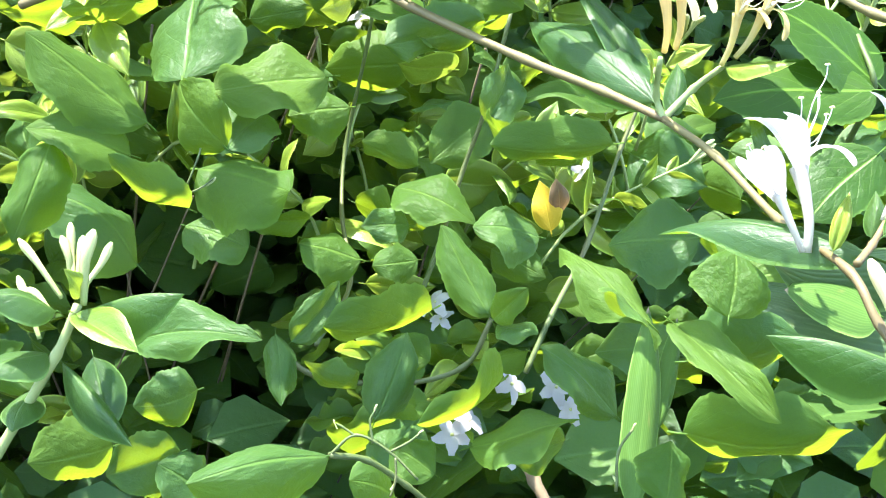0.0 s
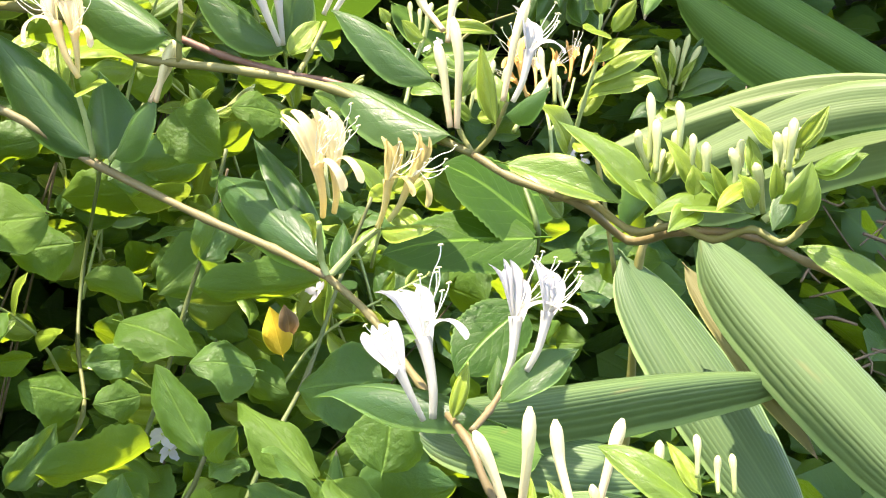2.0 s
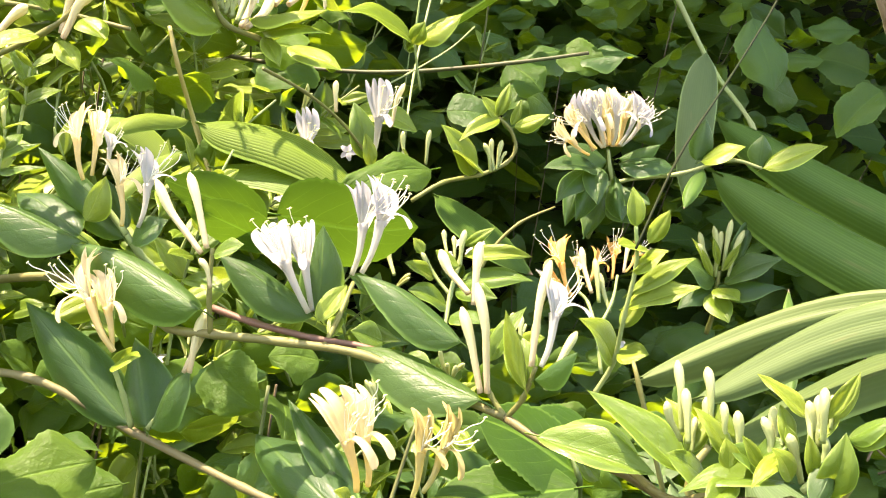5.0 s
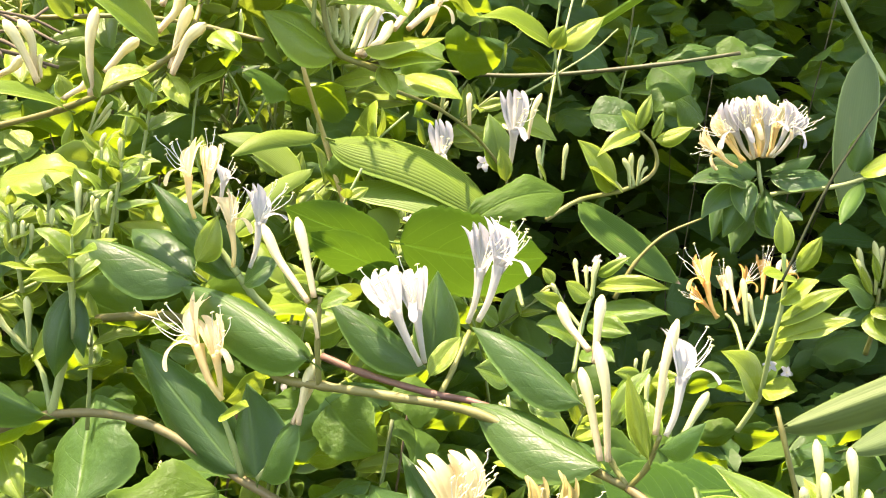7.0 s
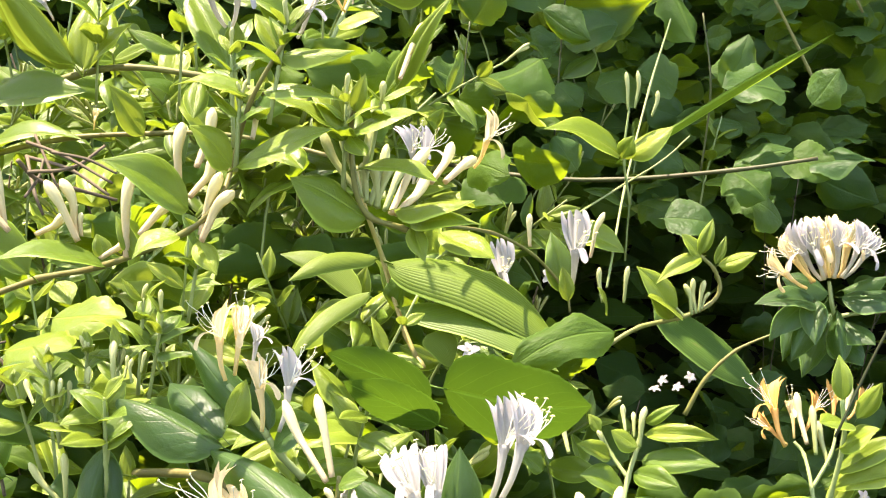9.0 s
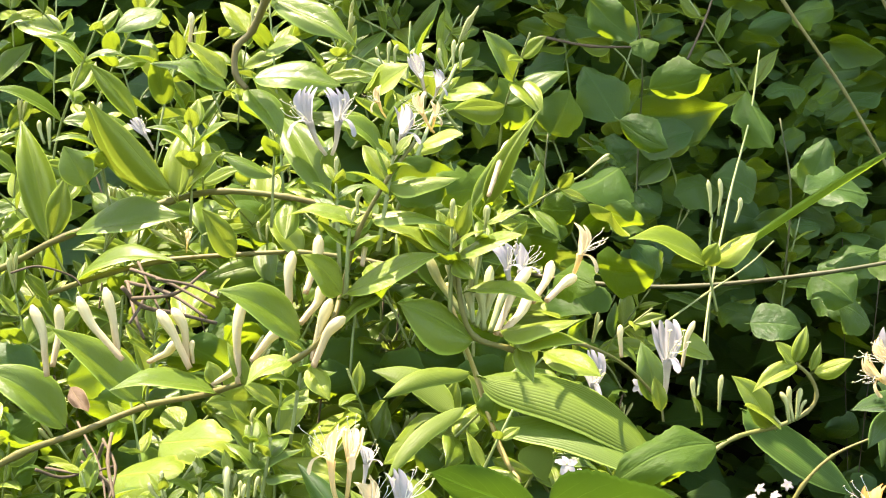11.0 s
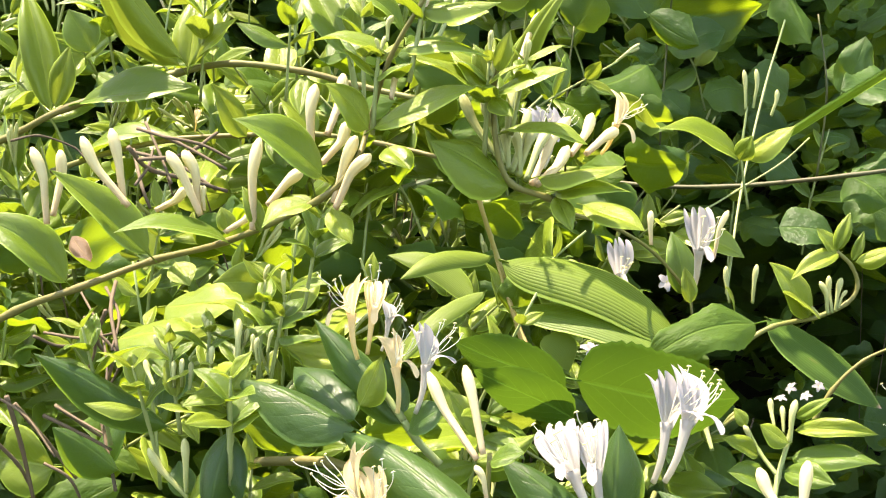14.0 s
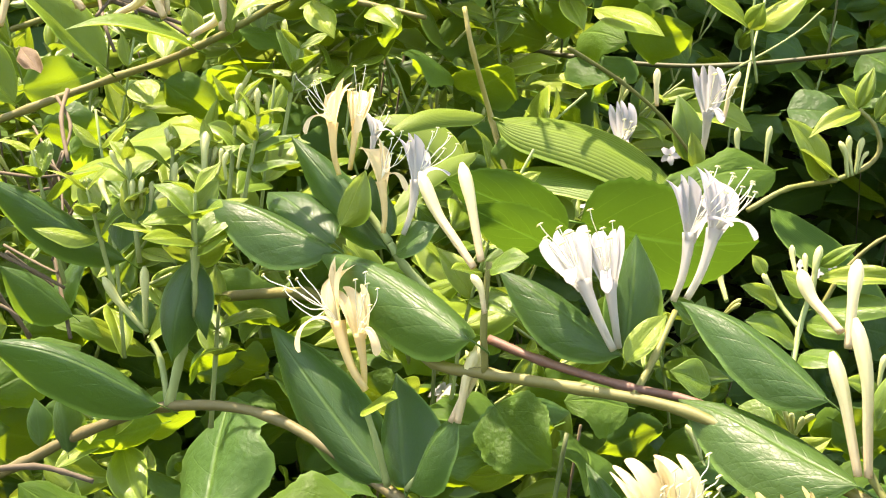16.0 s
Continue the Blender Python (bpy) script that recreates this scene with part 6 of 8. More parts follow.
leaf(g1, "hanging", (0.3630, 0.7950, 0.9820), (0.3380, 0.7650, 0.8770), 0.0270, (-0.29, -0.93, 0.24))
leaf(g1, "bamboo", (0.0529, 0.3507, 0.6620), (0.0618, 0.3862, 0.7224), 0.0137, (-0.12, -0.85, 0.52))
leaf(g1, "bamboo", (0.0625, 0.3655, 0.6844), (0.0752, 0.3928, 0.7165), 0.0080, (-0.05, -0.75, 0.66))
leaf(g1, "bamboo", (0.1221, 0.3377, 0.7365), (0.0915, 0.3445, 0.7425), 0.0256, (0.04, -0.57, 0.82))
leaf(g1, "bamboo", (0.2116, 0.9580, 0.8736), (0.2865, 0.9373, 0.8113), 0.0369, (0.31, -0.73, 0.61))
stem(g1, .0016, M_STEMG, (0.2010, 0.8000, 0.8230), (0.2140, 0.8000, 0.8460), (0.2330, 0.8000, 0.8640), (0.2580, 0.8000, 0.8750), taper=0.4)
leaf(g1, "bamboo", (0.2693, 0.4879, 0.8096), (0.2895, 0.5304, 0.8528), 0.0100, (-0.22, -0.64, 0.73))

g2 = thing("bamboo_grass", (0.0348, 0.7039, 0.8709), "slender bamboo cane with pleated light green leaves", "bamboo", "")
stem(g2, .0016, M_CANE, (0.0348, 0.7039, 0.8709), (0.0250, 0.7193, 0.8872), (0.0131, 0.7255, 0.9269), (0.0023, 0.7065, 0.9613), (-0.0020, 0.7071, 0.9823))
stem(g2, .0012, M_CANE, (0.0303, 0.7041, 0.8770), (0.0189, 0.7199, 0.9057), (0.0115, 0.7256, 0.9300))
leaf(g2, "pleat", (0.0153, 0.7156, 0.9287), (0.1100, 0.6859, 0.8827), 0.0360, (0.11, -0.72, 0.68))
leaf(g2, "pleat", (0.0218, 0.7148, 0.9037), (0.1065, 0.6755, 0.8734), 0.0255, (-0.00, -0.61, 0.79))
leaf(g2, "pleat_left", (0.0094, 0.7256, 0.9306), (-0.0394, 0.7041, 0.9196), 0.0139, (0.17, -0.73, 0.66))
leaf(g2, "pleat_left", (0.0057, 0.7148, 0.9123), (-0.0378, 0.6826, 0.8774), 0.0110, (0.05, -0.76, 0.64))
leaf(g2, "pleat_left", (-0.0009, 0.7445, 0.9066), (-0.0496, 0.7643, 0.9296), 0.0182, (-0.03, -0.79, 0.61))
leaf(g2, "pleat", (0.0364, 0.7046, 0.8890), (0.0498, 0.7043, 0.8708), 0.0180, (0.18, -0.97, 0.16))
leaf(g2, "lime", (0.0191, 0.7246, 0.8990), (0.0265, 0.7156, 0.9228), 0.0216, (-0.27, -0.93, -0.26))

g3 = thing("grass_clump", (0.1521, 0.8077, 0.9034), "long grass blades and a flowering stalk darkened for shade", "grass", "")
stem(g3, .0009, M_STEMY, (0.1521, 0.8077, 0.9034), (0.1734, 0.8703, 0.9645), (0.1975, 0.9133, 1.0334), (0.2181, 0.9358, 1.0898), (0.2288, 0.9478, 1.1389))
leaf(g3, "grass", (0.1658, 0.8508, 0.9827), (0.2956, 0.8164, 1.0636), 0.0042, (-0.46, -0.80, 0.39))
stem(g3, .0007, M_STEMY, (0.1267, 0.7887, 0.9488), (0.1657, 0.8502, 0.9647), (0.1970, 0.8615, 0.9826), (0.2153, 0.8624, 0.9989))
stem(g3, .0006, M_SHADE_STALK, (0.1995, 0.5070, 0.8758), (0.2267, 0.5253, 0.9166), (0.2592, 0.5419, 0.9548), (0.2904, 0.5589, 0.9925), (0.3037, 0.5681, 1.0136))
stem(g3, .0022, M_STEMY, (0.3986, 0.9406, 1.0401), (0.4289, 0.9270, 0.9778), (0.4361, 0.8691, 0.9334), (0.4443, 0.8637, 0.8994))
stem(g3, .0018, M_RUNNER, (0.0413, 0.9900, 0.9809), (0.1067, 0.9525, 0.9704), (0.1715, 0.9262, 0.9678), (0.2485, 0.8877, 0.9751), (0.3058, 0.8741, 0.9836))

v11 = thing("honeysuckle_vine", (-0.0137, 0.4686, 0.8708), "honeysuckle shoot with yellow and white flowers and broad leaves", "vine", "honeysuckle vines")
stem(v11, .0016, M_STEMY, (-0.0137, 0.4686, 0.8708), (-0.0217, 0.4673, 0.8797), (-0.0261, 0.4659, 0.8868))
stem(v11, .0013, M_STEMY, (-0.0261, 0.4659, 0.8868), (-0.0351, 0.4689, 0.8987), (-0.0415, 0.4714, 0.9056))
flower(v11, "yellow", (-0.0429, 0.4696, 0.9074), (-0.0456, 0.4742, 0.9381), (-0.74, -0.82, -0.14))
flower(v11, "yellow", (-0.0389, 0.4717, 0.9091), (-0.0355, 0.4762, 0.9376), (0.11, -1.02, -0.21))
flower(v11, "white", (-0.0342, 0.4818, 0.9089), (-0.0308, 0.4885, 0.9288), (0.76, -0.81, -0.12))
flower(v11, "yellow", (-0.0272, 0.4602, 0.8903), (-0.0300, 0.4627, 0.9201), (0.76, -0.81, -0.12))
flower(v11, "white", (-0.0211, 0.4621, 0.8896), (-0.0157, 0.4669, 0.9213), (0.76, -0.81, -0.12))
leaf(v11, "honey", (-0.0273, 0.4697, 0.8847), (-0.0605, 0.4927, 0.9203), 0.0153, (-0.11, -0.88, 0.46))
leaf(v11, "young", (-0.0417, 0.4652, 0.8919), (-0.0338, 0.4618, 0.9094), 0.0157, (-0.66, -0.74, 0.15))
leaf(v11, "honey", (-0.0263, 0.4700, 0.8886), (-0.0330, 0.4766, 0.9073), 0.0108, (0.15, -0.91, 0.38))
leaf(v11, "honey", (-0.0426, 0.4596, 0.8850), (-0.0875, 0.4809, 0.9018), 0.0223, (0.05, -0.55, 0.84))
leaf(v11, "honey", (-0.0435, 0.4698, 0.8862), (-0.0713, 0.5013, 0.9045), 0.0188, (-0.31, -0.67, 0.68))
leaf(v11, "honey", (-0.0242, 0.4646, 0.8834), (-0.0104, 0.4604, 0.8926), 0.0137, (-0.57, -0.57, 0.60))

v12 = thing("honeysuckle_vine", (-0.0988, 0.4847, 0.8302), "young honeysuckle shoot with clustered green buds", "vine", "honeysuckle vines")
stem(v12, .0017, M_STEMY, (-0.0988, 0.4847, 0.8302), (-0.0936, 0.4814, 0.8498), (-0.0892, 0.4781, 0.8687), (-0.0887, 0.4792, 0.8822), (-0.0890, 0.4802, 0.8938))
stem(v12, .0011, M_STEMY, (-0.0988, 0.4847, 0.8302), (-0.1018, 0.4880, 0.8449), (-0.1063, 0.4916, 0.8527))
leaf(v12, "young", (-0.0895, 0.4796, 0.8866), (-0.1058, 0.4749, 0.8918), 0.0127, (0.37, -0.38, 0.85))
leaf(v12, "young", (-0.0898, 0.4793, 0.8830), (-0.1134, 0.4698, 0.8906), 0.0150, (0.36, -0.17, 0.92))
leaf(v12, "young", (-0.0889, 0.4793, 0.8831), (-0.0752, 0.4699, 0.8897), 0.0143, (-0.58, -0.32, 0.75))
leaf(v12, "young", (-0.0896, 0.4802, 0.8938), (-0.1038, 0.4699, 0.8916), 0.0101, (0.28, -0.55, 0.78))
leaf(v12, "young", (-0.0890, 0.4804, 0.8956), (-0.0814, 0.4812, 0.9051), 0.0092, (-0.22, -0.94, 0.26))
leaf(v12, "young", (-0.0890, 0.4801, 0.8920), (-0.0972, 0.4809, 0.9027), 0.0083, (0.09, -0.98, 0.15))
leaf(v12, "young", (-0.0881, 0.4802, 0.8938), (-0.0712, 0.4758, 0.8997), 0.0106, (-0.39, -0.72, 0.57))
leaf(v12, "young", (-0.1103, 0.4899, 0.8911), (-0.1145, 0.4963, 0.9075), 0.0097, (-0.11, -0.93, 0.34))
leaf(v12, "honey", (-0.0890, 0.4791, 0.8804), (-0.0954, 0.4712, 0.8479), 0.0154, (-0.01, -0.97, 0.24))
leaf(v12, "honey", (-0.0879, 0.4788, 0.8777), (-0.0845, 0.4719, 0.8551), 0.0091, (-0.03, -0.96, 0.29))
bud(v12, "bud", (-0.1174, 0.4853, 0.8959), (-0.1216, 0.4911, 0.9053), 1.45)
bud(v12, "bud", (-0.1113, 0.4902, 0.8944), (-0.1114, 0.4910, 0.9044), 1.45)
bud(v12, "bud", (-0.1080, 0.4882, 0.8949), (-0.1079, 0.4911, 0.9048), 1.45)
bud(v12, "bud", (-0.1053, 0.4882, 0.8939), (-0.1053, 0.4911, 0.9041), 1.45)
bud(v12, "bud", (-0.0968, 0.4857, 0.8993), (-0.0959, 0.4866, 0.9102), 1.45)
bud(v12, "bud", (-0.0861, 0.4812, 0.9047), (-0.0867, 0.4874, 0.9194), 1.40)
bud(v12, "bud", (-0.0820, 0.4813, 0.9065), (-0.0815, 0.4821, 0.9151), 1.45)
bud(v12, "bud", (-0.0757, 0.4815, 0.9084), (-0.0733, 0.4822, 0.9165), 1.45)
bud(v12, "bud", (-0.0792, 0.4812, 0.9047), (-0.0776, 0.4820, 0.9137), 1.45)
bud(v12, "bud", (-0.1058, 0.4868, 0.8544), (-0.1193, 0.4884, 0.8735), 0.95)
bud(v12, "bud", (-0.1065, 0.4869, 0.8562), (-0.1075, 0.4886, 0.8761), 1.12)
leaf(v12, "young", (-0.1057, 0.4866, 0.8526), (-0.0917, 0.4777, 0.8647), 0.0131, (-0.73, -0.43, 0.53))
leaf(v12, "honey", (-0.1082, 0.4917, 0.8536), (-0.1114, 0.4978, 0.8660), 0.0108, (-0.07, -0.90, 0.42))
leaf(v12, "honey", (-0.1001, 0.4799, 0.8319), (-0.1561, 0.4766, 0.8556), 0.0191, (0.29, -0.76, 0.58))
leaf(v12, "honey", (-0.1343, 0.4931, 0.8126), (-0.1376, 0.4948, 0.8329), 0.0122, (0.03, -1.00, 0.09))
leaf(v12, "honey", (-0.1469, 0.5030, 0.8124), (-0.1490, 0.5044, 0.8287), 0.0102, (-0.00, -1.00, 0.08))
leaf(v12, "honey", (-0.1202, 0.5186, 0.8749), (-0.1694, 0.5109, 0.9054), 0.0169, (0.43, -0.75, 0.50))
leaf(v12, "honey", (-0.1501, 0.5564, 0.8498), (-0.1749, 0.5480, 0.8697), 0.0192, (0.58, -0.70, 0.42))
leaf(v12, "toothed", (-0.1509, 0.5612, 0.9049), (-0.1164, 0.5416, 0.9094), 0.0319, (-0.37, -0.46, 0.81))
leaf(v12, "toothed", (-0.1356, 0.5823, 0.9162), (-0.0974, 0.5626, 0.9189), 0.0248, (-0.34, -0.56, 0.76))
leaf(v12, "honey", (-0.1250, 0.5608, 0.8993), (-0.1283, 0.5388, 0.8774), 0.0192, (-0.11, -0.69, 0.71))
leaf(v12, "honey", (-0.1649, 0.5769, 0.8558), (-0.1440, 0.5587, 0.8755), 0.0272, (-0.79, -0.44, 0.42))
leaf(v12, "dead", (-0.1586, 0.5248, 0.9488), (-0.1478, 0.5139, 0.9390), 0.0078, (-0.19, -0.75, 0.63))
stem(v12, .0008, M_TWIG, (-0.1722, 0.5286, 0.8777), (-0.1559, 0.5280, 0.8699), (-0.1448, 0.5276, 0.8640))
stem(v12, .0007, M_TWIG, (-0.1684, 0.5171, 0.8609), (-0.1585, 0.5167, 0.8551), (-0.1556, 0.5256, 0.8417))
stem(v12, .0007, M_TWIG, (-0.1660, 0.5617, 0.9116), (-0.1552, 0.5610, 0.9032), (-0.1497, 0.5603, 0.8947), (-0.1567, 0.5693, 0.8832))
stem(v12, .0011, M_TWIG, (-0.1555, 0.4728, 0.8118), (-0.1393, 0.4730, 0.8131), (-0.1303, 0.4729, 0.8116), (-0.1203, 0.4727, 0.8086))
stem(v12, .0010, M_TWIG, (-0.1652, 0.5788, 0.8780), (-0.1575, 0.5670, 0.8570), (-0.1511, 0.5557, 0.8412))
stem(v12, .0010, M_TWIG, (-0.1793, 0.7036, 0.9882), (-0.1700, 0.6831, 0.9688), (-0.1657, 0.6828, 0.9571))
stem(v12, .0011, M_TWIG, (-0.1858, 0.7235, 0.9877), (-0.1590, 0.7138, 0.9806), (-0.1358, 0.7038, 0.9668))
stem(v12, .0007, M_TWIG, (-0.2576, 0.7422, 0.9943), (-0.2449, 0.7526, 0.9976), (-0.2286, 0.7627, 0.9913), (-0.2221, 0.7626, 0.9847))

def whorl(plant, at, axis, size, seed, pairs=3, buds=2):
    """A shoot tip of plant: short stem, leaf pairs set crosswise and smaller upwards, a few buds between them."""
    r = random.Random(seed)
    p, a = Vector(at), Vector(axis).normalized()
    side = a.cross(Vector((r.uniform(-1, 1), r.uniform(-1, 1), 0.3))).normalized()
    stem(plant, 0.0009, M_STEMY, p - a * size * 1.2, p, p + a * size * 0.44 * (pairs - 1), taper=0.5, per=3)
    for i in range(pairs):
        b = p + a * size * 0.42 * i
        ln = size * (1.1 - 0.22 * i) * r.uniform(0.85, 1.15)
        for sgn in (1, -1):
            d = (side * sgn * (1.1 - 0.28 * i) + a * 0.6 + Vector((0, -0.15, r.uniform(-0.3, 0.1)))).normalized()
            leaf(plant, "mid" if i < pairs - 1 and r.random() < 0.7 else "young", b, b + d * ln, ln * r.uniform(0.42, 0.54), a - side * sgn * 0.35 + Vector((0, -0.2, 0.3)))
        side = a.cross(side)
    for i in range(buds):
        d = (a + Vector((r.gauss(0, 0.28), r.gauss(0, 0.2), 0.3))).normalized()
        b = p + a * size * 0.42 * r.uniform(0.6, pairs - 1)
        bud(plant, "bud", b, b + d * size * r.uniform(0.45, 0.65), 1.3)


whorl(v3, (-0.0190, 0.4490, 1.0220), (0.20, -0.10, 1.00), 0.0170, 240, 3, 2)
whorl(v3, (-0.0340, 0.4550, 1.0040), (0.10, -0.20, 1.00), 0.0160, 241, 2, 2)
whorl(v5, (0.0030, 0.4660, 0.9960), (0.05, -0.20, 1.00), 0.0170, 242, 3, 2)
whorl(v5, (0.0150, 0.4700, 1.0040), (0.20, -0.10, 1.00), 0.0160, 243, 2, 2)
whorl(v3, (-0.0420, 0.5000, 1.0150), (0.00, -0.10, 1.00), 0.0180, 244, 3, 1)
whorl(v4, (-0.1550, 0.7700, 1.0530), (0.10, -0.20, 1.00), 0.0300, 245, 3, 2)
whorl(v4, (-0.2120, 0.7800, 1.0560), (-0.10, -0.20, 1.00), 0.0300, 246, 3, 2)
whorl(v4, (-0.1030, 0.7500, 1.0470), (0.10, -0.20, 1.00), 0.0260, 247, 3, 2)
whorl(v12, (-0.1120, 0.4920, 0.8970), (-0.10, -0.10, 1.00), 0.0170, 200, 3, 3)
whorl(v12, (-0.1000, 0.4950, 0.9010), (0.10, -0.10, 1.00), 0.0160, 201, 3, 3)
whorl(v12, (-0.0890, 0.5000, 0.9010), (0.15, -0.15, 1.00), 0.0170, 202, 3, 2)
whorl(v12, (-0.0870, 0.4700, 0.8850), (0.05, -0.25, 1.00), 0.0200, 203, 3, 0)
whorl(v12, (-0.0780, 0.5250, 0.9090), (0.20, -0.10, 1.00), 0.0200, 204, 3, 1)
whorl(v12, (-0.1260, 0.5050, 0.8840), (-0.20, -0.20, 1.00), 0.0200, 205, 3, 0)
whorl(v12, (-0.0860, 0.5000, 0.8450), (0.10, -0.20, 1.00), 0.0220, 206, 3, 0)
whorl(v12, (-0.1520, 0.5300, 0.8930), (-0.20, -0.10, 1.00), 0.0240, 207, 3, 0)
whorl(v12, (-0.0730, 0.6000, 0.9360), (0.20, -0.20, 1.00), 0.0220, 208, 3, 0)
whorl(v12, (-0.0850, 0.5300, 0.9140), (0.10, -0.10, 1.00), 0.0200, 209, 3, 1)

# old woody runners under the shoots
stem(v12, .0012, M_TWIG, (-0.2120, 0.6000, 0.8740), (-0.2090, 0.6100, 0.8490), (-0.2070, 0.6200, 0.8210))
stem(v12, .0011, M_TWIG, (-0.2120, 0.6100, 0.8690), (-0.2010, 0.6200, 0.8500), (-0.1900, 0.6300, 0.8300))
stem(v12, .0009, M_TWIG, (-0.1900, 0.6000, 0.8700), (-0.1800, 0.6100, 0.8590), (-0.1710, 0.6200, 0.8490))
stem(v12, .0010, M_TWIG, (-0.1720, 0.6200, 0.9110), (-0.1790, 0.6300, 0.8960), (-0.1750, 0.6400, 0.8840), (-0.1820, 0.6500, 0.8690))
stem(v12, .0008, M_TWIG, (-0.1820, 0.6200, 0.9080), (-0.1800, 0.6300, 0.8930), (-0.1880, 0.6400, 0.8770))
stem(v12, .0010, M_TWIG, (-0.2200, 0.6000, 0.8560), (-0.2110, 0.6100, 0.8410), (-0.2090, 0.6200, 0.8290))
stem(v12, .0012, M_TWIG, (-0.1630, 0.6300, 0.9870), (-0.1560, 0.6400, 0.9770), (-0.1400, 0.6500, 0.9720), (-0.1220, 0.6600, 0.9660))
stem(v12, .0008, M_TWIG, (-0.1600, 0.6300, 0.9690), (-0.1560, 0.6400, 0.9780), (-0.1560, 0.6500, 0.9870))
stem(v12, .0008, M_TWIG, (-0.2060, 0.6200, 0.8990), (-0.1960, 0.6300, 0.8930), (-0.1820, 0.6400, 0.8950))

v13 = thing("honeysuckle_vine", (-0.0736, 0.5745, 1.1327), "tall honeysuckle shoot with white flowers and glossy leaves", "vine", "honeysuckle vines")
stem(v13, .0019, M_STEMG, (-0.0736, 0.5745, 1.1327), (-0.0802, 0.5844, 1.1193), (-0.0885, 0.5943, 1.1068), (-0.0960, 0.5943, 1.0991), (-0.0970, 0.5941, 1.0871), (-0.0920, 0.5940, 1.0795))
leaf(v13, "mid", (-0.0950, 0.6342, 1.0897), (-0.0507, 0.6338, 1.0846), 0.0329, (0.10, -0.50, 0.86))
leaf(v13, "mid", (-0.0758, 0.5843, 1.1186), (-0.0367, 0.5638, 1.0948), 0.0192, (0.07, -0.69, 0.72))
leaf(v13, "mid", (-0.1332, 0.6047, 1.1196), (-0.1537, 0.5947, 1.1085), 0.0203, (-0.05, -0.69, 0.72))
leaf(v13, "mid", (-0.1042, 0.6141, 1.0816), (-0.1398, 0.6045, 1.0949), 0.0284, (0.41, -0.43, 0.80))
leaf(v13, "young", (-0.1033, 0.6042, 1.0859), (-0.1221, 0.6045, 1.1040), 0.0139, (0.48, -0.71, 0.51))
leaf(v13, "young", (-0.0899, 0.5943, 1.1055), (-0.1051, 0.6046, 1.1239), 0.0138, (0.22, -0.76, 0.61))
leaf(v13, "mid", (-0.0927, 0.6040, 1.0806), (-0.0758, 0.5937, 1.0570), 0.0195, (0.37, -0.73, 0.58))
leaf(v13, "young", (-0.0822, 0.5942, 1.0972), (-0.0647, 0.5841, 1.1004), 0.0164, (-0.43, -0.51, 0.75))
bud(v13, "bud", (-0.0711, 0.5942, 1.1101), (-0.0703, 0.5943, 1.1167), 1.45)
bud(v13, "bud", (-0.0885, 0.5943, 1.1081), (-0.0867, 0.5944, 1.1187), 1.45)
bud(v13, "pale", (-0.1225, 0.6145, 1.1044), (-0.1227, 0.6147, 1.1195), 1.45)
flower(v13, "white", (-0.0520, 0.5530, 1.0440), (-0.0620, 0.5400, 1.0720), (-0.76, -0.80, -0.16))
flower(v13, "white", (-0.0480, 0.5530, 1.0440), (-0.0420, 0.5400, 1.0720), (0.74, -0.81, -0.22))
leaf(v13, "mid", (-0.0600, 0.6333, 1.0297), (-0.0867, 0.6640, 1.0782), 0.0217, (0.00, -0.84, 0.53))
stem(v13, .0015, M_STEMY, (-0.0578, 0.6531, 1.0141), (-0.0602, 0.6433, 1.0343), (-0.0596, 0.6335, 1.0537))
leaf(v13, "young", (-0.0573, 0.6284, 1.0393), (-0.0556, 0.6235, 1.0529), 0.0117, (-0.43, -0.87, -0.25))
flower(v13, "white", (-0.0250, 0.6130, 1.0440), (-0.0150, 0.5980, 1.0690), (0.74, -0.81, -0.22))
flower(v13, "yellow", (-0.0070, 0.6940, 1.0640), (-0.0170, 0.6850, 1.0850), (-0.76, -0.80, -0.16))
flower(v13, "yellow", (-0.0080, 0.6940, 1.0650), (-0.0040, 0.6850, 1.0800), (0.74, -0.81, -0.22))
flower(v13, "white", (-0.0110, 0.7340, 1.0880), (-0.0170, 0.7220, 1.1120), (0.08, -1.00, -0.29))
flower(v13, "white", (-0.0080, 0.7340, 1.0850), (-0.0010, 0.7220, 1.1010), (0.74, -0.81, -0.22))
flower(v13, "yellow", (-0.0340, 0.7140, 1.0750), (-0.0400, 0.7050, 1.0920), (-0.76, -0.80, -0.16))
flower(v13, "white", (-0.1550, 0.6740, 1.0580), (-0.1630, 0.6640, 1.0750), (0.74, -0.81, -0.22))
bud(v13, "bud", (-0.0447, 0.8863, 1.1289), (-0.0473, 0.8864, 1.1415), 1.45)
bud(v13, "bud", (-0.0408, 0.8862, 1.1279), (-0.0386, 0.8864, 1.1443), 1.35)
bud(v13, "bud", (-0.0361, 0.8862, 1.1277), (-0.0317, 0.8863, 1.1417), 1.45)
bud(v13, "bud", (-0.0019, 0.8859, 1.1213), (-0.0036, 0.8861, 1.1390), 1.26)
bud(v13, "bud", (0.0040, 0.8859, 1.1230), (0.0060, 0.8861, 1.1441), 1.06)
bud(v13, "bud", (0.0091, 0.8859, 1.1228), (0.0138, 0.8860, 1.1415), 1.17)
bud(v13, "pale", (0.0236, 0.7708, 1.0306), (0.0353, 0.7940, 1.0573), 0.71)
leaf(v13, "young", (0.0128, 0.7937, 1.0229), (0.0464, 0.7940, 1.0710), 0.0143, (-0.49, -0.80, 0.35))
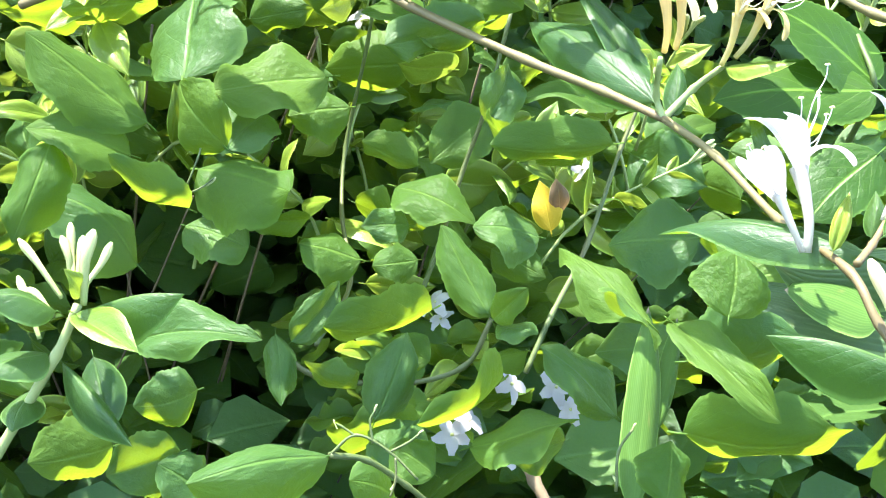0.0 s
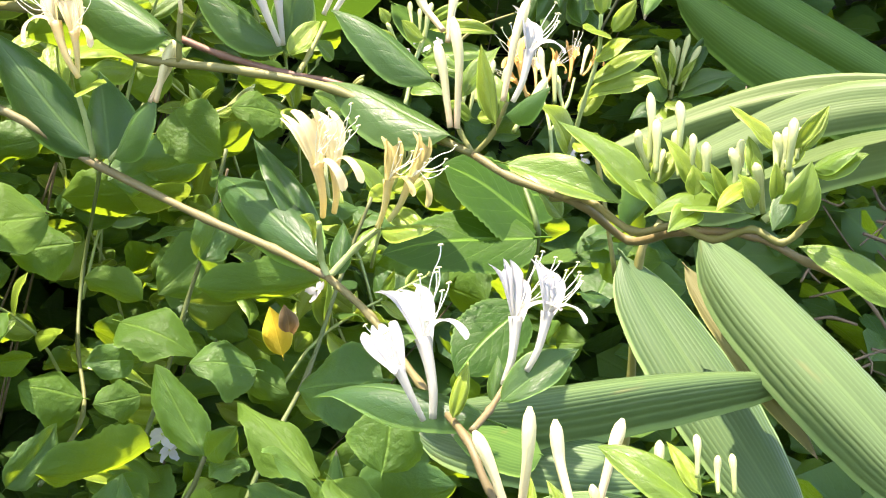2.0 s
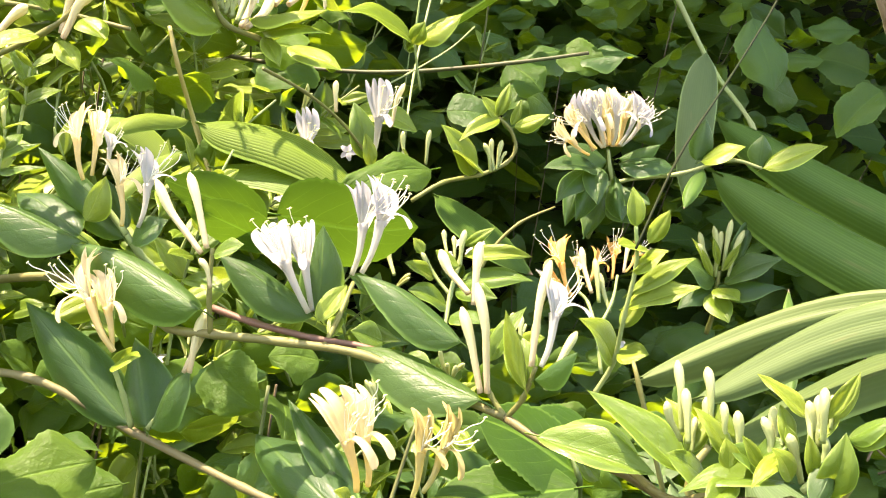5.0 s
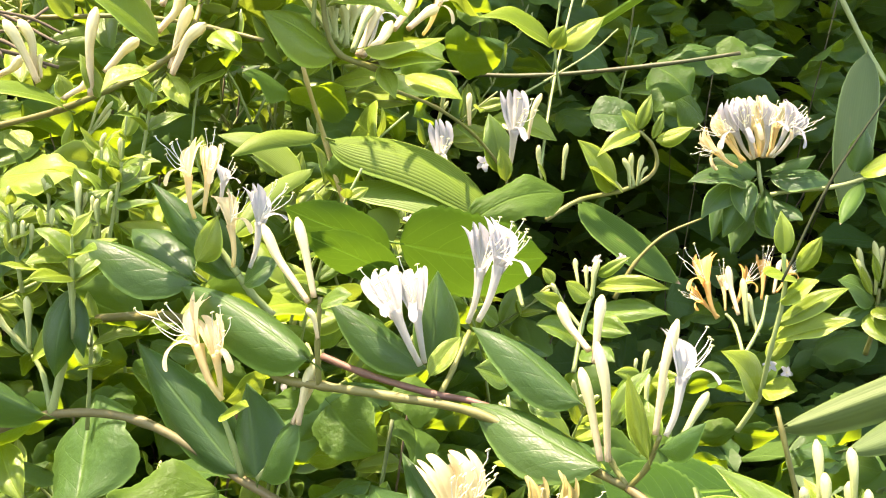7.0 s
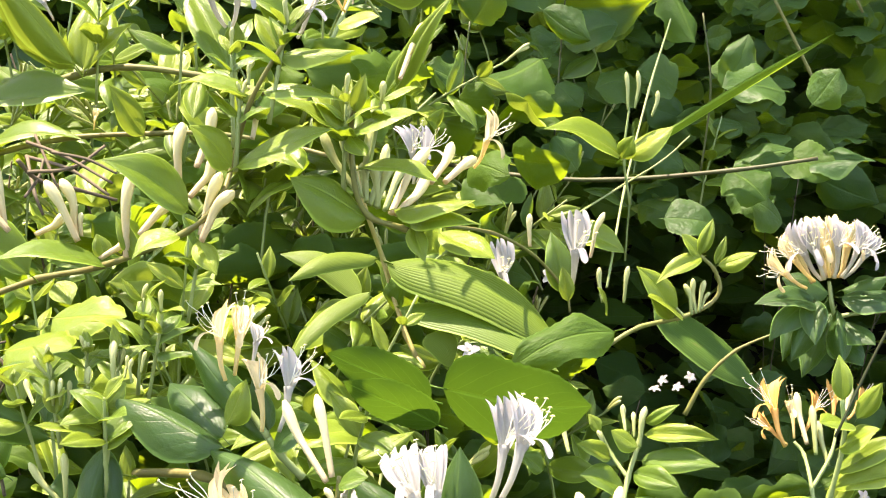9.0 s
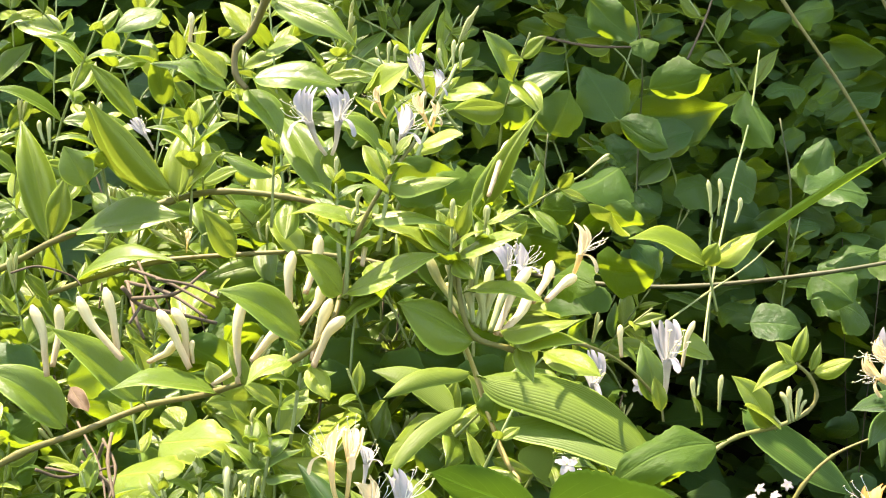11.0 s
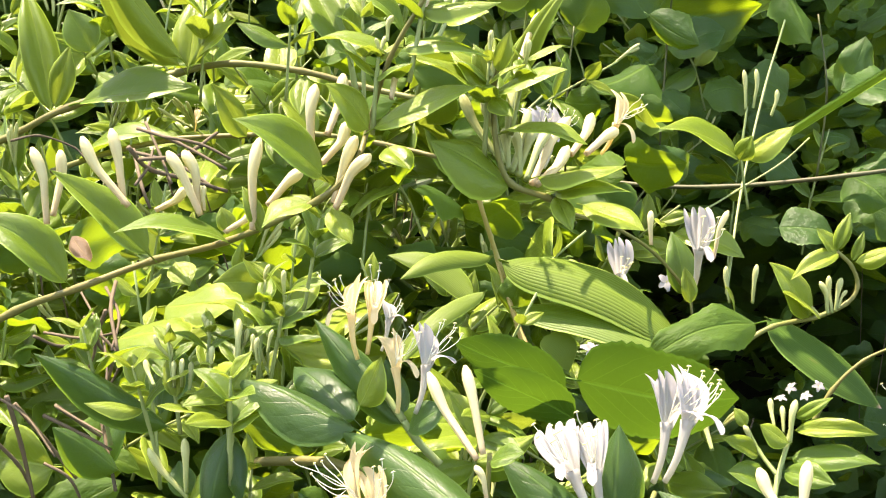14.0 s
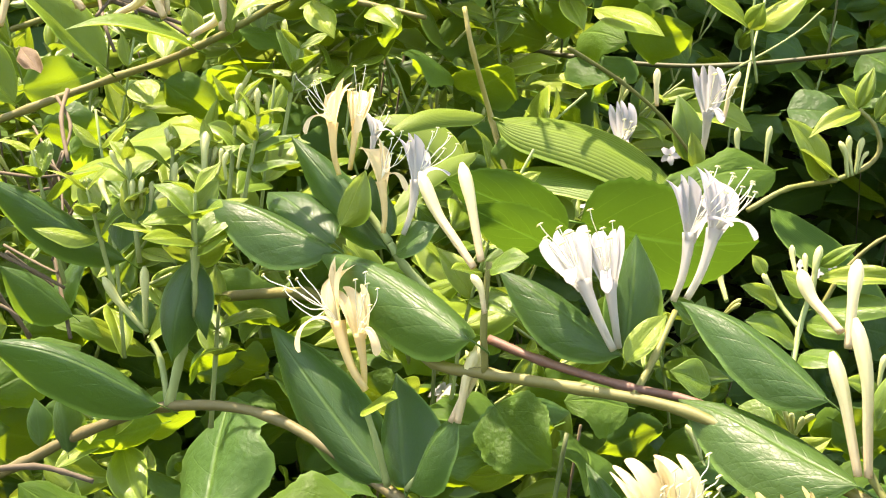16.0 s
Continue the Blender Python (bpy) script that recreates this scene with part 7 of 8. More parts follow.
leaf(v13, "young", (-0.1600, 0.7340, 1.0389), (-0.2003, 0.7149, 1.0913), 0.0196, (0.67, -0.69, 0.26))
leaf(v13, "young", (-0.1832, 0.7547, 1.0827), (-0.2084, 0.7452, 1.1159), 0.0154, (0.60, -0.76, 0.24))
leaf(v13, "mid", (-0.2155, 0.7545, 1.0445), (-0.2280, 0.7548, 1.0684), 0.0216, (0.17, -0.98, 0.10))
leaf(v13, "young", (-0.0554, 0.8631, 1.1033), (-0.0235, 0.8521, 1.1236), 0.0315, (-0.57, -0.56, 0.60))
leaf(v13, "young", (-0.0022, 0.8748, 1.1064), (0.0305, 0.8515, 1.1045), 0.0275, (-0.24, -0.41, 0.88))
leaf(v13, "young", (-0.0527, 0.8177, 1.0713), (-0.0664, 0.8180, 1.0918), 0.0197, (0.38, -0.89, 0.27))
leaf(v13, "young", (-0.0165, 0.8174, 1.0680), (0.0093, 0.8053, 1.0733), 0.0232, (-0.35, -0.36, 0.87))
leaf(v13, "mid", (-0.0421, 0.8175, 1.0618), (-0.0688, 0.8060, 1.0871), 0.0308, (0.71, -0.42, 0.56))
stem(v13, .0016, M_STEMY, (-0.0447, 0.8730, 1.0074), (-0.0258, 0.8433, 1.0516), (-0.0101, 0.8636, 1.0902), (0.0062, 0.8839, 1.1266))

p3 = thing("climbing_shrub", (0.1427, 1.0217, 0.9999), "round-leaved climber in the shade with some sunlit leaves", "climber", "")
stem(p3, .0008, M_RUNNER, (0.1427, 1.0217, 0.9999), (0.1479, 1.0225, 1.0763), (0.1489, 0.9931, 1.1355), (0.1403, 0.9738, 1.1976))
stem(p3, .0008, M_RUNNER, (0.0672, 0.9719, 0.9771), (0.0689, 0.9726, 1.0415), (0.0736, 0.9730, 1.0843))
stem(p3, .0008, M_RUNNER, (0.2428, 0.9507, 0.9708), (0.2472, 0.9413, 1.0334), (0.2410, 0.9420, 1.0878))
stem(p3, .0013, M_STEMG, (0.2246, 0.9233, 1.2009), (0.2436, 0.9228, 1.1654), (0.2820, 0.9219, 1.1047), (0.3124, 0.9210, 1.0464), (0.3199, 0.9208, 1.0298))
stem(p3, .0013, M_STEMG, (0.2964, 0.8925, 1.1758), (0.3183, 0.8919, 1.1276), (0.3402, 0.8913, 1.0832))
stem(p3, .0012, M_TWIG, (0.0725, 1.0239, 1.1659), (0.1128, 1.0236, 1.1567), (0.1623, 1.0232, 1.1543))
stem(p3, .0010, M_TWIG, (0.1969, 1.0729, 1.1489), (0.2124, 1.0732, 1.1813), (0.2229, 1.0734, 1.2093))
# lime leaves here are the brighter copy, backlight by colour
leaf(p3, "lime", (0.0585, 0.9432, 1.0883), (0.0372, 0.9337, 1.1237), 0.0372, (0.62, -0.77, 0.17))
leaf(p3, "lime", (0.0779, 1.0130, 1.0873), (0.0962, 1.0133, 1.1214), 0.0407, (0.24, -0.96, -0.12))
leaf(p3, "broad", (0.1349, 1.0328, 1.0976), (0.1084, 1.0435, 1.1446), 0.0449, (0.10, -0.96, 0.27))
leaf(p3, "lime", (0.1508, 0.9729, 1.1156), (0.1941, 0.9527, 1.1234), 0.0345, (-0.30, -0.82, -0.49))
leaf(p3, "lime", (0.1076, 0.9739, 1.1860), (0.1395, 0.9633, 1.1523), 0.0302, (-0.39, -0.92, -0.08))
leaf(p3, "lime", (0.1472, 0.9733, 1.1544), (0.1504, 0.9631, 1.1357), 0.0225, (0.05, -0.87, 0.49))
leaf(p3, "broad", (0.1456, 1.0528, 1.1041), (0.2218, 1.0323, 1.1051), 0.0466, (-0.22, -0.84, -0.50))
leaf(p3, "lime", (0.1292, 0.9924, 1.0574), (0.0798, 0.9625, 1.0386), 0.0638, (-0.03, -0.49, 0.87))
leaf(p3, "lime", (0.2176, 0.9423, 1.1087), (0.2315, 0.9218, 1.0651), 0.0278, (0.20, -0.86, 0.47))
leaf(p3, "broad", (0.1504, 1.0324, 1.0733), (0.1905, 1.0223, 1.0909), 0.0472, (-0.43, -0.68, 0.59))
leaf(p3, "broad", (0.1298, 0.9928, 1.0946), (0.1632, 0.9723, 1.0700), 0.0278, (-0.60, -0.79, -0.16))
leaf(p3, "broad", (0.2600, 0.9512, 1.0333), (0.2772, 0.9516, 1.0738), 0.0278, (-0.24, -0.96, 0.11))
leaf(p3, "broad", (0.2849, 0.9713, 1.0502), (0.2523, 0.9614, 1.0467), 0.0359, (0.13, -0.70, 0.70))
leaf(p3, "broad", (0.3062, 0.8908, 1.0205), (0.3216, 0.8810, 1.0447), 0.0318, (-0.65, -0.75, 0.11))
leaf(p3, "broad", (0.2955, 0.9210, 1.0308), (0.2482, 0.9113, 1.0322), 0.0507, (0.14, -0.55, 0.82))
leaf(p3, "broad", (0.2118, 1.0216, 1.0377), (0.1743, 1.0119, 1.0388), 0.0407, (0.21, -0.74, 0.63))
leaf(p3, "broad", (0.2368, 1.0114, 1.0364), (0.2043, 1.0018, 1.0506), 0.0386, (0.41, -0.82, 0.39))
leaf(p3, "broad", (0.1443, 1.0221, 1.0404), (0.1625, 1.0118, 1.0214), 0.0296, (-0.05, -0.90, 0.44))
leaf(p3, "broad", (0.0653, 0.9726, 1.0373), (0.0398, 0.9629, 1.0508), 0.0319, (0.53, -0.69, 0.50))
leaf(p3, "broad", (0.0765, 0.9720, 0.9939), (0.0599, 0.9624, 1.0202), 0.0341, (0.72, -0.67, 0.21))
leaf(p3, "lime", (0.2516, 0.9007, 0.9758), (0.2731, 0.8803, 0.9559), 0.0375, (-0.14, -0.77, 0.63))
leaf(p3, "lime", (0.2919, 0.9005, 0.9862), (0.3208, 0.8802, 0.9736), 0.0393, (-0.20, -0.70, 0.68))
leaf(p3, "broad", (0.2123, 0.9305, 0.9395), (0.2469, 0.9203, 0.9388), 0.0380, (-0.18, -0.66, 0.73))
leaf(p3, "broad", (0.2959, 0.9200, 0.9369), (0.2694, 0.9103, 0.9547), 0.0350, (0.55, -0.72, 0.43))
leaf(p3, "young", (0.1652, 0.8414, 0.9862), (0.1175, 0.8219, 1.0092), 0.0369, (0.53, -0.42, 0.74))
leaf(p3, "young", (0.1679, 0.8414, 0.9879), (0.1983, 0.8313, 1.0061), 0.0267, (-0.56, -0.53, 0.64))
leaf(p3, "young", (0.1659, 0.8413, 0.9843), (0.1722, 0.8314, 0.9990), 0.0150, (-0.56, -0.78, -0.28))
bud(p3, "bud", (0.1701, 0.8416, 1.0159), (0.1681, 0.8419, 1.0403), 0.91)
bud(p3, "bud", (0.1746, 0.8416, 1.0168), (0.1741, 0.8419, 1.0408), 0.93)
bud(p3, "bud", (0.1856, 0.8415, 1.0115), (0.1878, 0.8417, 1.0283), 1.33)
stem(p3, .0009, M_STEMY, (0.1739, 0.8509, 0.9535), (0.1677, 0.8413, 0.9842), (0.1709, 0.8417, 1.0177))
leaf(p3, "broad", (0.2987, 0.9068, 0.9780), (0.3454, 0.8755, 0.9843), 0.0360, (-0.27, -0.22, 0.94))
leaf(p3, "broad", (0.3150, 0.9557, 0.9893), (0.2654, 0.9451, 0.9698), 0.0370, (-0.12, -0.71, 0.69))
leaf(p3, "broad", (0.2710, 0.9636, 0.9616), (0.2910, 0.9363, 0.9439), 0.0401, (-0.17, -0.62, 0.77))
leaf(p3, "broad", (0.2360, 0.9733, 0.9744), (0.2076, 0.9716, 0.9914), 0.0348, (0.33, -0.82, 0.47))
leaf(p3, "broad", (0.1572, 0.9923, 0.9731), (0.1382, 0.9891, 0.9990), 0.0339, (0.46, -0.85, 0.23))
leaf(p3, "broad", (0.5211, 0.8306, 0.9601), (0.4830, 0.8261, 0.9262), 0.0313, (-0.40, -0.73, 0.55))

s1 = thing("jasmine_sprig", (0.0686, 0.6843, 0.8620), "small white starry blossoms half hidden among leaves", "blossom", "")
stem(s1, .0010, M_STEMY, (0.0686, 0.6843, 0.8620), (0.0619, 0.6746, 0.8751), (0.0601, 0.6699, 0.8845))
star(s1, (0.0582, 0.6650, 0.8866), (0.43, -0.81, 0.73), 0.0130)
star(s1, (0.0649, 0.6698, 0.8787), (-0.22, -1.04, 0.81), 0.0130)
star(s1, (0.0563, 0.4747, 0.6573), (-0.30, -0.76, 0.25), 0.0170)
star(s1, (0.0626, 0.4713, 0.6485), (-1.00, -1.65, 0.57), 0.0150)
star(s1, (0.0395, 0.4870, 0.6533), (0.39, -0.37, 0.30), 0.0180)
star(s1, (0.0133, 0.5484, 0.6700), (-0.85, -0.58, 0.91), 0.0180)
star(s1, (0.0171, 0.5506, 0.6610), (-0.77, -0.46, 0.79), 0.0140)
star(s1, (0.0221, 0.4855, 0.6364), (0.42, -0.75, 1.18), 0.0160)
star(s1, (0.0151, 0.4850, 0.6299), (-0.02, -1.33, 0.69), 0.0180)
star(s1, (0.0384, 0.4796, 0.6248), (-0.51, -0.51, 0.35), 0.0180)
star(s1, (-0.0100, 0.7705, 0.7806), (-0.78, -0.68, 1.01), 0.0180)
star(s1, (0.0998, 0.6311, 0.7214), (0.39, -0.45, -0.09), 0.0150)
star(s1, (0.1161, 0.8071, 0.9106), (-0.45, -1.23, 0.47), 0.0120)
star(s1, (0.1758, 0.7454, 0.8557), (-1.18, -0.96, 0.67), 0.0075)
star(s1, (0.1864, 0.7539, 0.8499), (-0.65, -0.90, 1.08), 0.0075)
star(s1, (0.1750, 0.7646, 0.8471), (-0.19, -0.49, 1.00), 0.0075)
star(s1, (0.2875, 0.7483, 0.7882), (-0.15, -0.74, 0.45), 0.0095)
star(s1, (0.2977, 0.7469, 0.7838), (0.21, -1.12, 0.30), 0.0095)
star(s1, (0.1963, 0.7638, 0.8540), (0.08, -1.28, 0.73), 0.0075)

d1 = thing("dry_stalks", (0.4407, 0.6365, 0.7350), "dry broken stalks and litter in the shadow", "stalk", "")
stem(d1, .0009, M_TWIG, (-0.1594, 0.6336, 0.9958), (-0.1391, 0.6234, 0.9892), (-0.1138, 0.6131, 0.9762))
stem(d1, .0008, M_TWIG, (-0.1580, 0.6436, 0.9993), (-0.1488, 0.6334, 0.9835), (-0.1412, 0.6232, 0.9697))
stem(d1, .0008, M_TWIG, (-0.1421, 0.6134, 0.9910), (-0.1257, 0.6133, 0.9876), (-0.1117, 0.6131, 0.9808))
stem(d1, .0010, M_TWIG, (-0.1589, 0.6334, 0.9811), (-0.1351, 0.6233, 0.9834), (-0.1215, 0.6333, 0.9938))
stem(d1, .0008, M_TWIG, (-0.1328, 0.4927, 0.9333), (-0.1320, 0.4826, 0.9238), (-0.1271, 0.4724, 0.9103))
stem(d1, .0006, M_TWIG, (-0.1365, 0.4927, 0.9312), (-0.1291, 0.4826, 0.9215), (-0.1292, 0.4724, 0.9104))
stem(d1, .0006, M_TWIG, (-0.1848, 0.6211, 0.9216), (-0.1688, 0.6007, 0.9026), (-0.1609, 0.5802, 0.8851), (-0.1620, 0.5696, 0.8695))
stem(d1, .0007, M_TWIG, (-0.1945, 0.6002, 0.9028), (-0.1736, 0.5905, 0.9013), (-0.1624, 0.6008, 0.9026))
stem(d1, .0006, M_TWIG, (-0.2036, 0.5592, 0.8813), (-0.1859, 0.5493, 0.8734), (-0.1711, 0.5390, 0.8589))
stem(d1, .0006, M_TWIG, (-0.1772, 0.5596, 0.8763), (-0.1623, 0.5497, 0.8709), (-0.1513, 0.5398, 0.8681))

# ==== the thicket behind: more plants of the same kinds ====
def open_place(p):
    """The light pocket round the pleated bamboo leaves, and the dark hollows beside them."""
    if -0.17 < p.x < -0.02 and p.y < 0.92 and 0.50 < p.z < 0.68:
        return True
    if p.x > 0.14 and p.y < 1.55 and 0.76 < p.z < 0.93:
        return True
    if p.x > 0.13 and p.y < 1.12 and p.z > 0.80:
        return True
    if -0.32 < p.x < 0.0 and p.y < 0.83 and p.z > 0.97:
        return True
    return -0.10 < p.x < 0.17 and p.y < 0.80 and 0.85 < p.z < 1.04


def shoots(name, label, category, seed, count, centre, spread, size, kinds=("mid", "mid", "young"), buds=0.3):
    """A dense plant of leafy shoots: each with leaf pairs set crosswise, smaller towards the tip, some with buds."""
    r = random.Random(seed)
    c, s = Vector(centre), Vector(spread)
    plant = thing(name, (c.x, c.y, 0), label, category)
    for k in range(3):
        a = Vector((c.x + r.uniform(-0.5, 0.5) * s.x, c.y + s.y + 0.08, 0))
        stem(plant, 0.0014, M_TWIG, a, a + Vector((r.uniform(-0.05, 0.05), 0.03, c.z * 0.5)), a + Vector((r.uniform(-0.1, 0.1), -s.y - 0.06, c.z)), taper=0.5)
    for k in range(count):
        p = c + Vector((r.uniform(-1, 1) * s.x, r.uniform(-1, 1) * s.y, r.uniform(-1, 1) * s.z))
        if open_place(p):
            continue
        axis = Vector((r.gauss(0, 0.5), r.gauss(-0.35, 0.4), r.uniform(0.3, 1.0))).normalized()
        nodes = r.randint(3, 4)
        step = size * r.uniform(0.42, 0.65)
        side = axis.orthogonal().normalized()
        side = side * math.cos(k) + axis.cross(side) * math.sin(k)
        tip = p + axis * step * nodes
        stem(plant, 0.0010, M_STEMY, p - axis * 0.03 - Vector((0, 0, 0.02)), p, tip, taper=0.6, per=3)
        for i in range(nodes):
            b = p + axis * step * i
            ln = size * (1.15 - 0.62 * i / (nodes - 1)) * r.uniform(0.85, 1.15)
            spread_ = 1.25 - 0.8 * i / (nodes - 1)
            for sgn in (1, -1):
                d = (side * sgn * spread_ + axis * 0.55 + Vector((0, 0, r.uniform(-0.45, 0.1)))).normalized()
                up = axis - side * sgn * 0.3 + Vector((r.gauss(0, 0.2), r.gauss(-0.15, 0.2), 0.3))
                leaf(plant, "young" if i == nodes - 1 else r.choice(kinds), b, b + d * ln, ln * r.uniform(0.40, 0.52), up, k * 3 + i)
            side = axis.cross(side)
        if r.random() < buds:
            for j in range(r.randint(2, 4)):
                d = (axis + Vector((r.gauss(0, 0.3), r.gauss(0, 0.3), 0.2))).normalized()
                ln = size * r.uniform(0.4, 0.65)
                bud(plant, "bud", tip - axis * 0.004, tip + d * ln, 0.0012 / (0.076 * ln))
    return plant


def filler(name, label, category, seed, count, kinds, centre, spread, size, tilt=0.6, stems=3, back=0.35):
    """A dense plant: leaves at random in an oblong round centre, on thin stems that rise from the ground below."""
    r = random.Random(seed)
    c, s = Vector(centre), Vector(spread)
    plant = thing(name, (c.x, c.y, 0), label, category)
    for k in range(stems):
        a = c + Vector((r.uniform(-s.x, s.x), r.uniform(-s.y, s.y), 0)) * 0.8
        foot = Vector((c.x + (a.x - c.x) * 0.5, c.y + s.y + 0.10, 0.0))
        top = a + Vector((r.uniform(-0.1, 0.1), r.uniform(-0.05, 0.05), s.z * r.uniform(-0.3, 0.3)))
        midp = (foot + top) / 2 + Vector((r.uniform(-0.08, 0.08), s.y + 0.05, -0.05))
        stem(plant, 0.0011, M_TWIG, foot, midp, top, taper=0.4)
    for k in range(count):
        while True:
            q = Vector((r.uniform(-1, 1), r.uniform(-1, 1), r.uniform(-1, 1)))
            if max(abs(q.x), abs(q.y), abs(q.z)) ** 4 * 0.5 + q.length_squared * 0.35 < 0.9:
                break
        p = c + Vector((q.x * s.x, q.y * s.y, q.z * s.z))
        if open_place(p):
            continue
        ln = size * r.uniform(0.65, 1.25)
        a = r.uniform(0, 6.283)
        d = Vector((math.cos(a), math.sin(a) * 0.8 - 0.25, r.uniform(-0.5, 0.35))).normalized()
        up = Vector((r.gauss(0, 0.5), r.gauss(-0.4, 0.5), tilt + r.gauss(0, 0.4)))
        if r.random() < back:
            up = Vector((r.gauss(0, 0.4), -1.0, r.uniform(-0.6, 0.1)))
        leaf(plant, r.choice(kinds), p, p + d * ln, ln * r.uniform(0.55, 0.85) if kinds[0] in ("broad", "saw", "lime") else ln * r.uniform(0.36, 0.5), up, k)
    return plant


B, L = ["broad"], ["lime", "broad", "lime"]
filler("climbing_shrub", "broad-leaved climber in dappled light", "climber", 21, 300, ["lime", "lime", "broad", "young"], (-0.20, 0.76, 0.73), (0.28, 0.13, 0.23), 0.040, back=0.6)
filler("climbing_shrub", "sunlit scrambling climber with bright leaves", "climber", 51, 170, ["lime"], (-0.10, 0.93, 0.80), (0.30, 0.07, 0.15), 0.048, back=0.7)
filler("climbing_shrub", "broad-leaved climber deep in the thicket", "climber", 30, 260, L, (-0.22, 1.02, 0.72), (0.34, 0.14, 0.24), 0.05)
filler("climbing_shrub", "broad-leaved climber in dappled light", "climber", 22, 290, L, (0.10, 0.84, 0.66), (0.26, 0.18, 0.17), 0.045, back=0.5)
for seed in (23, 123):
    shoots("honeysuckle_bush", "dense sunlit honeysuckle shoots", "bush", seed, 30, (-0.17, 0.87, 0.92), (0.23, 0.12, 0.12), 0.040)
for seed in (24, 124):
    shoots("honeysuckle_bush", "dense sunlit honeysuckle shoots", "bush", seed, 35, (-0.24, 1.02, 0.98), (0.30, 0.13, 0.16), 0.044)
for seed in (25, 125):
    shoots("honeysuckle_bush", "dense honeysuckle shoots under the vines", "bush", seed, 22, (0.00, 1.00, 0.88), (0.17, 0.13, 0.12), 0.042, ("young", "honey", "mid"))
filler("climbing_shrub", "dark glossy climber in the shade", "climber", 26, 300, B, (0.30, 1.25, 1.05), (0.38, 0.14, 0.26), 0.043)
filler("climbing_shrub", "dark glossy climber in the shade", "climber", 27, 300, B, (0.70, 1.40, 1.00), (0.40, 0.20, 0.40), 0.055)
filler("climbing_shrub", "dark glossy climber low in the thicket", "climber", 28, 260, B, (0.50, 1.20, 0.60), (0.40, 0.20, 0.28), 0.050)

for seed in (41, 141):
    shoots("honeysuckle_bush", "low honeysuckle shoots with light green tips", "bush", seed, 30, (-0.10, 0.72, 0.77), (0.30, 0.09, 0.10), 0.033, ("young", "mid", "young"), 0.4)
for seed in (43, 143):
    shoots("honeysuckle_bush", "sunlit honeysuckle shoots at the back of the thicket", "bush", seed, 35, (-0.10, 1.26, 1.08), (0.40, 0.13, 0.20), 0.048)
filler("climbing_shrub", "light green leaves of a scrambling climber", "climber", 42, 280, ["lime", "young"], (-0.16, 0.78, 0.62), (0.30, 0.10, 0.14), 0.031, 0.5, back=0.5)
for seed in (29, 129):
    shoots("honeysuckle_bush", "dense honeysuckle at the near end of the thicket", "bush", seed, 30, (-0.66, 0.52, 1.12), (0.20, 0.28, 0.24), 0.055)

filler("climbing_shrub", "sunlit climber leaves behind the bamboo cane", "climber", 44, 190, ["lime", "young", "lime"], (0.03, 0.91, 0.94), (0.22, 0.08, 0.12), 0.045, 0.9)


def leaf_mass(name, label, seed, count, centre, spread, size, kind):
    """Foliage too deep to tell its leaves apart, joined into one."""
    r = random.Random(seed)
    src = LEAVES[kind][0]
    verts, faces, uvs = [], [], []
    shape = [(0.0, 0.0, 0.0), (0.42, 0.3, 0.06), (0.46, 0.55, 0.05), (0.0, 1.0, -0.12), (-0.46, 0.55, 0.05), (-0.42, 0.3, 0.06), (0.0, 0.45, -0.02)]
    tri = [(0, 1, 6), (1, 2, 6), (2, 3, 6), (3, 4, 6), (4, 5, 6), (5, 0, 6)]
    for k in range(count):
        while True:
            q = Vector((r.uniform(-1.1, 1.1), r.uniform(-1.1, 1.1), r.uniform(-1.1, 1.1)))
            if abs(q.x) ** 4 + abs(q.y) ** 4 + abs(q.z) ** 4 < 0.95 + 0.5 * noise.noise(Vector((q.x * spread[0], q.y * spread[1], q.z * spread[2])) * 5):
                break
        p = Vector(centre) + Vector((q.x * spread[0], q.y * spread[1], q.z * spread[2]))
        if 0.10 < p.x < 0.60 and p.y < 1.8 and 0.68 < p.z < 0.92:
            continue
        a = r.uniform(0, 6.283)
        d = Vector((math.cos(a), math.sin(a), r.uniform(-0.6, 0.4)))
        m, n = frame_of((0, 0, 0), d, (r.gauss(0, 0.5), r.gauss(-0.3, 0.5), 0.8))
        s = size * r.uniform(0.6, 1.4)
        o = len(verts)
        verts += [p + m @ Vector((x * s * 0.9, y * s, z * s)) for x, y, z in shape]
        uvs += [(0.5 + x, y) for x, y, z in shape]
        faces += [(o + i, o + j, o + l) for i, j, l in tri]
    return tagged(new(name, mesh_of(name, verts, faces, uvs, src.materials[0])), label, "foliage" if label else "", kind="stuff")


leaf_mass("thicket_foliage", "deep green foliage of the shaded thicket behind", 31, 16000, (0.3, 2.2, 1.25), (2.2, 0.45, 1.3), 0.075, "broad")
leaf_mass("undergrowth", "dark undergrowth leaves near the ground", 32, 5000, (0.1, 0.95, 0.32), (0.9, 0.6, 0.22), 0.06, "broad")

leaf_mass("thicket_foliage", "deep green foliage high in the thicket", 37, 5000, (-0.1, 1.75, 1.35), (0.9, 0.20, 0.5), 0.06, "broad")

# more of the dry stalks, tangled
r = random.Random(77)
for k in range(60):
    a = Vector((0.510 + r.uniform(-0.05, 0.08), 0.668 + r.uniform(-0.04, 0.10), 0.722 + r.uniform(-0.09, 0.06)))
    d = Vector((r.uniform(-1, 1), r.uniform(-0.4, 0.4), r.uniform(-0.6, 0.8))).normalized() * r.uniform(0.006, 0.026)
    stem(d1, r.uniform(0.0006, 0.0015), M_TWIG, a - d, a + Vector((r.uniform(-1, 1), 0, r.uniform(-1, 1))) * 0.006, a + d, per=3)

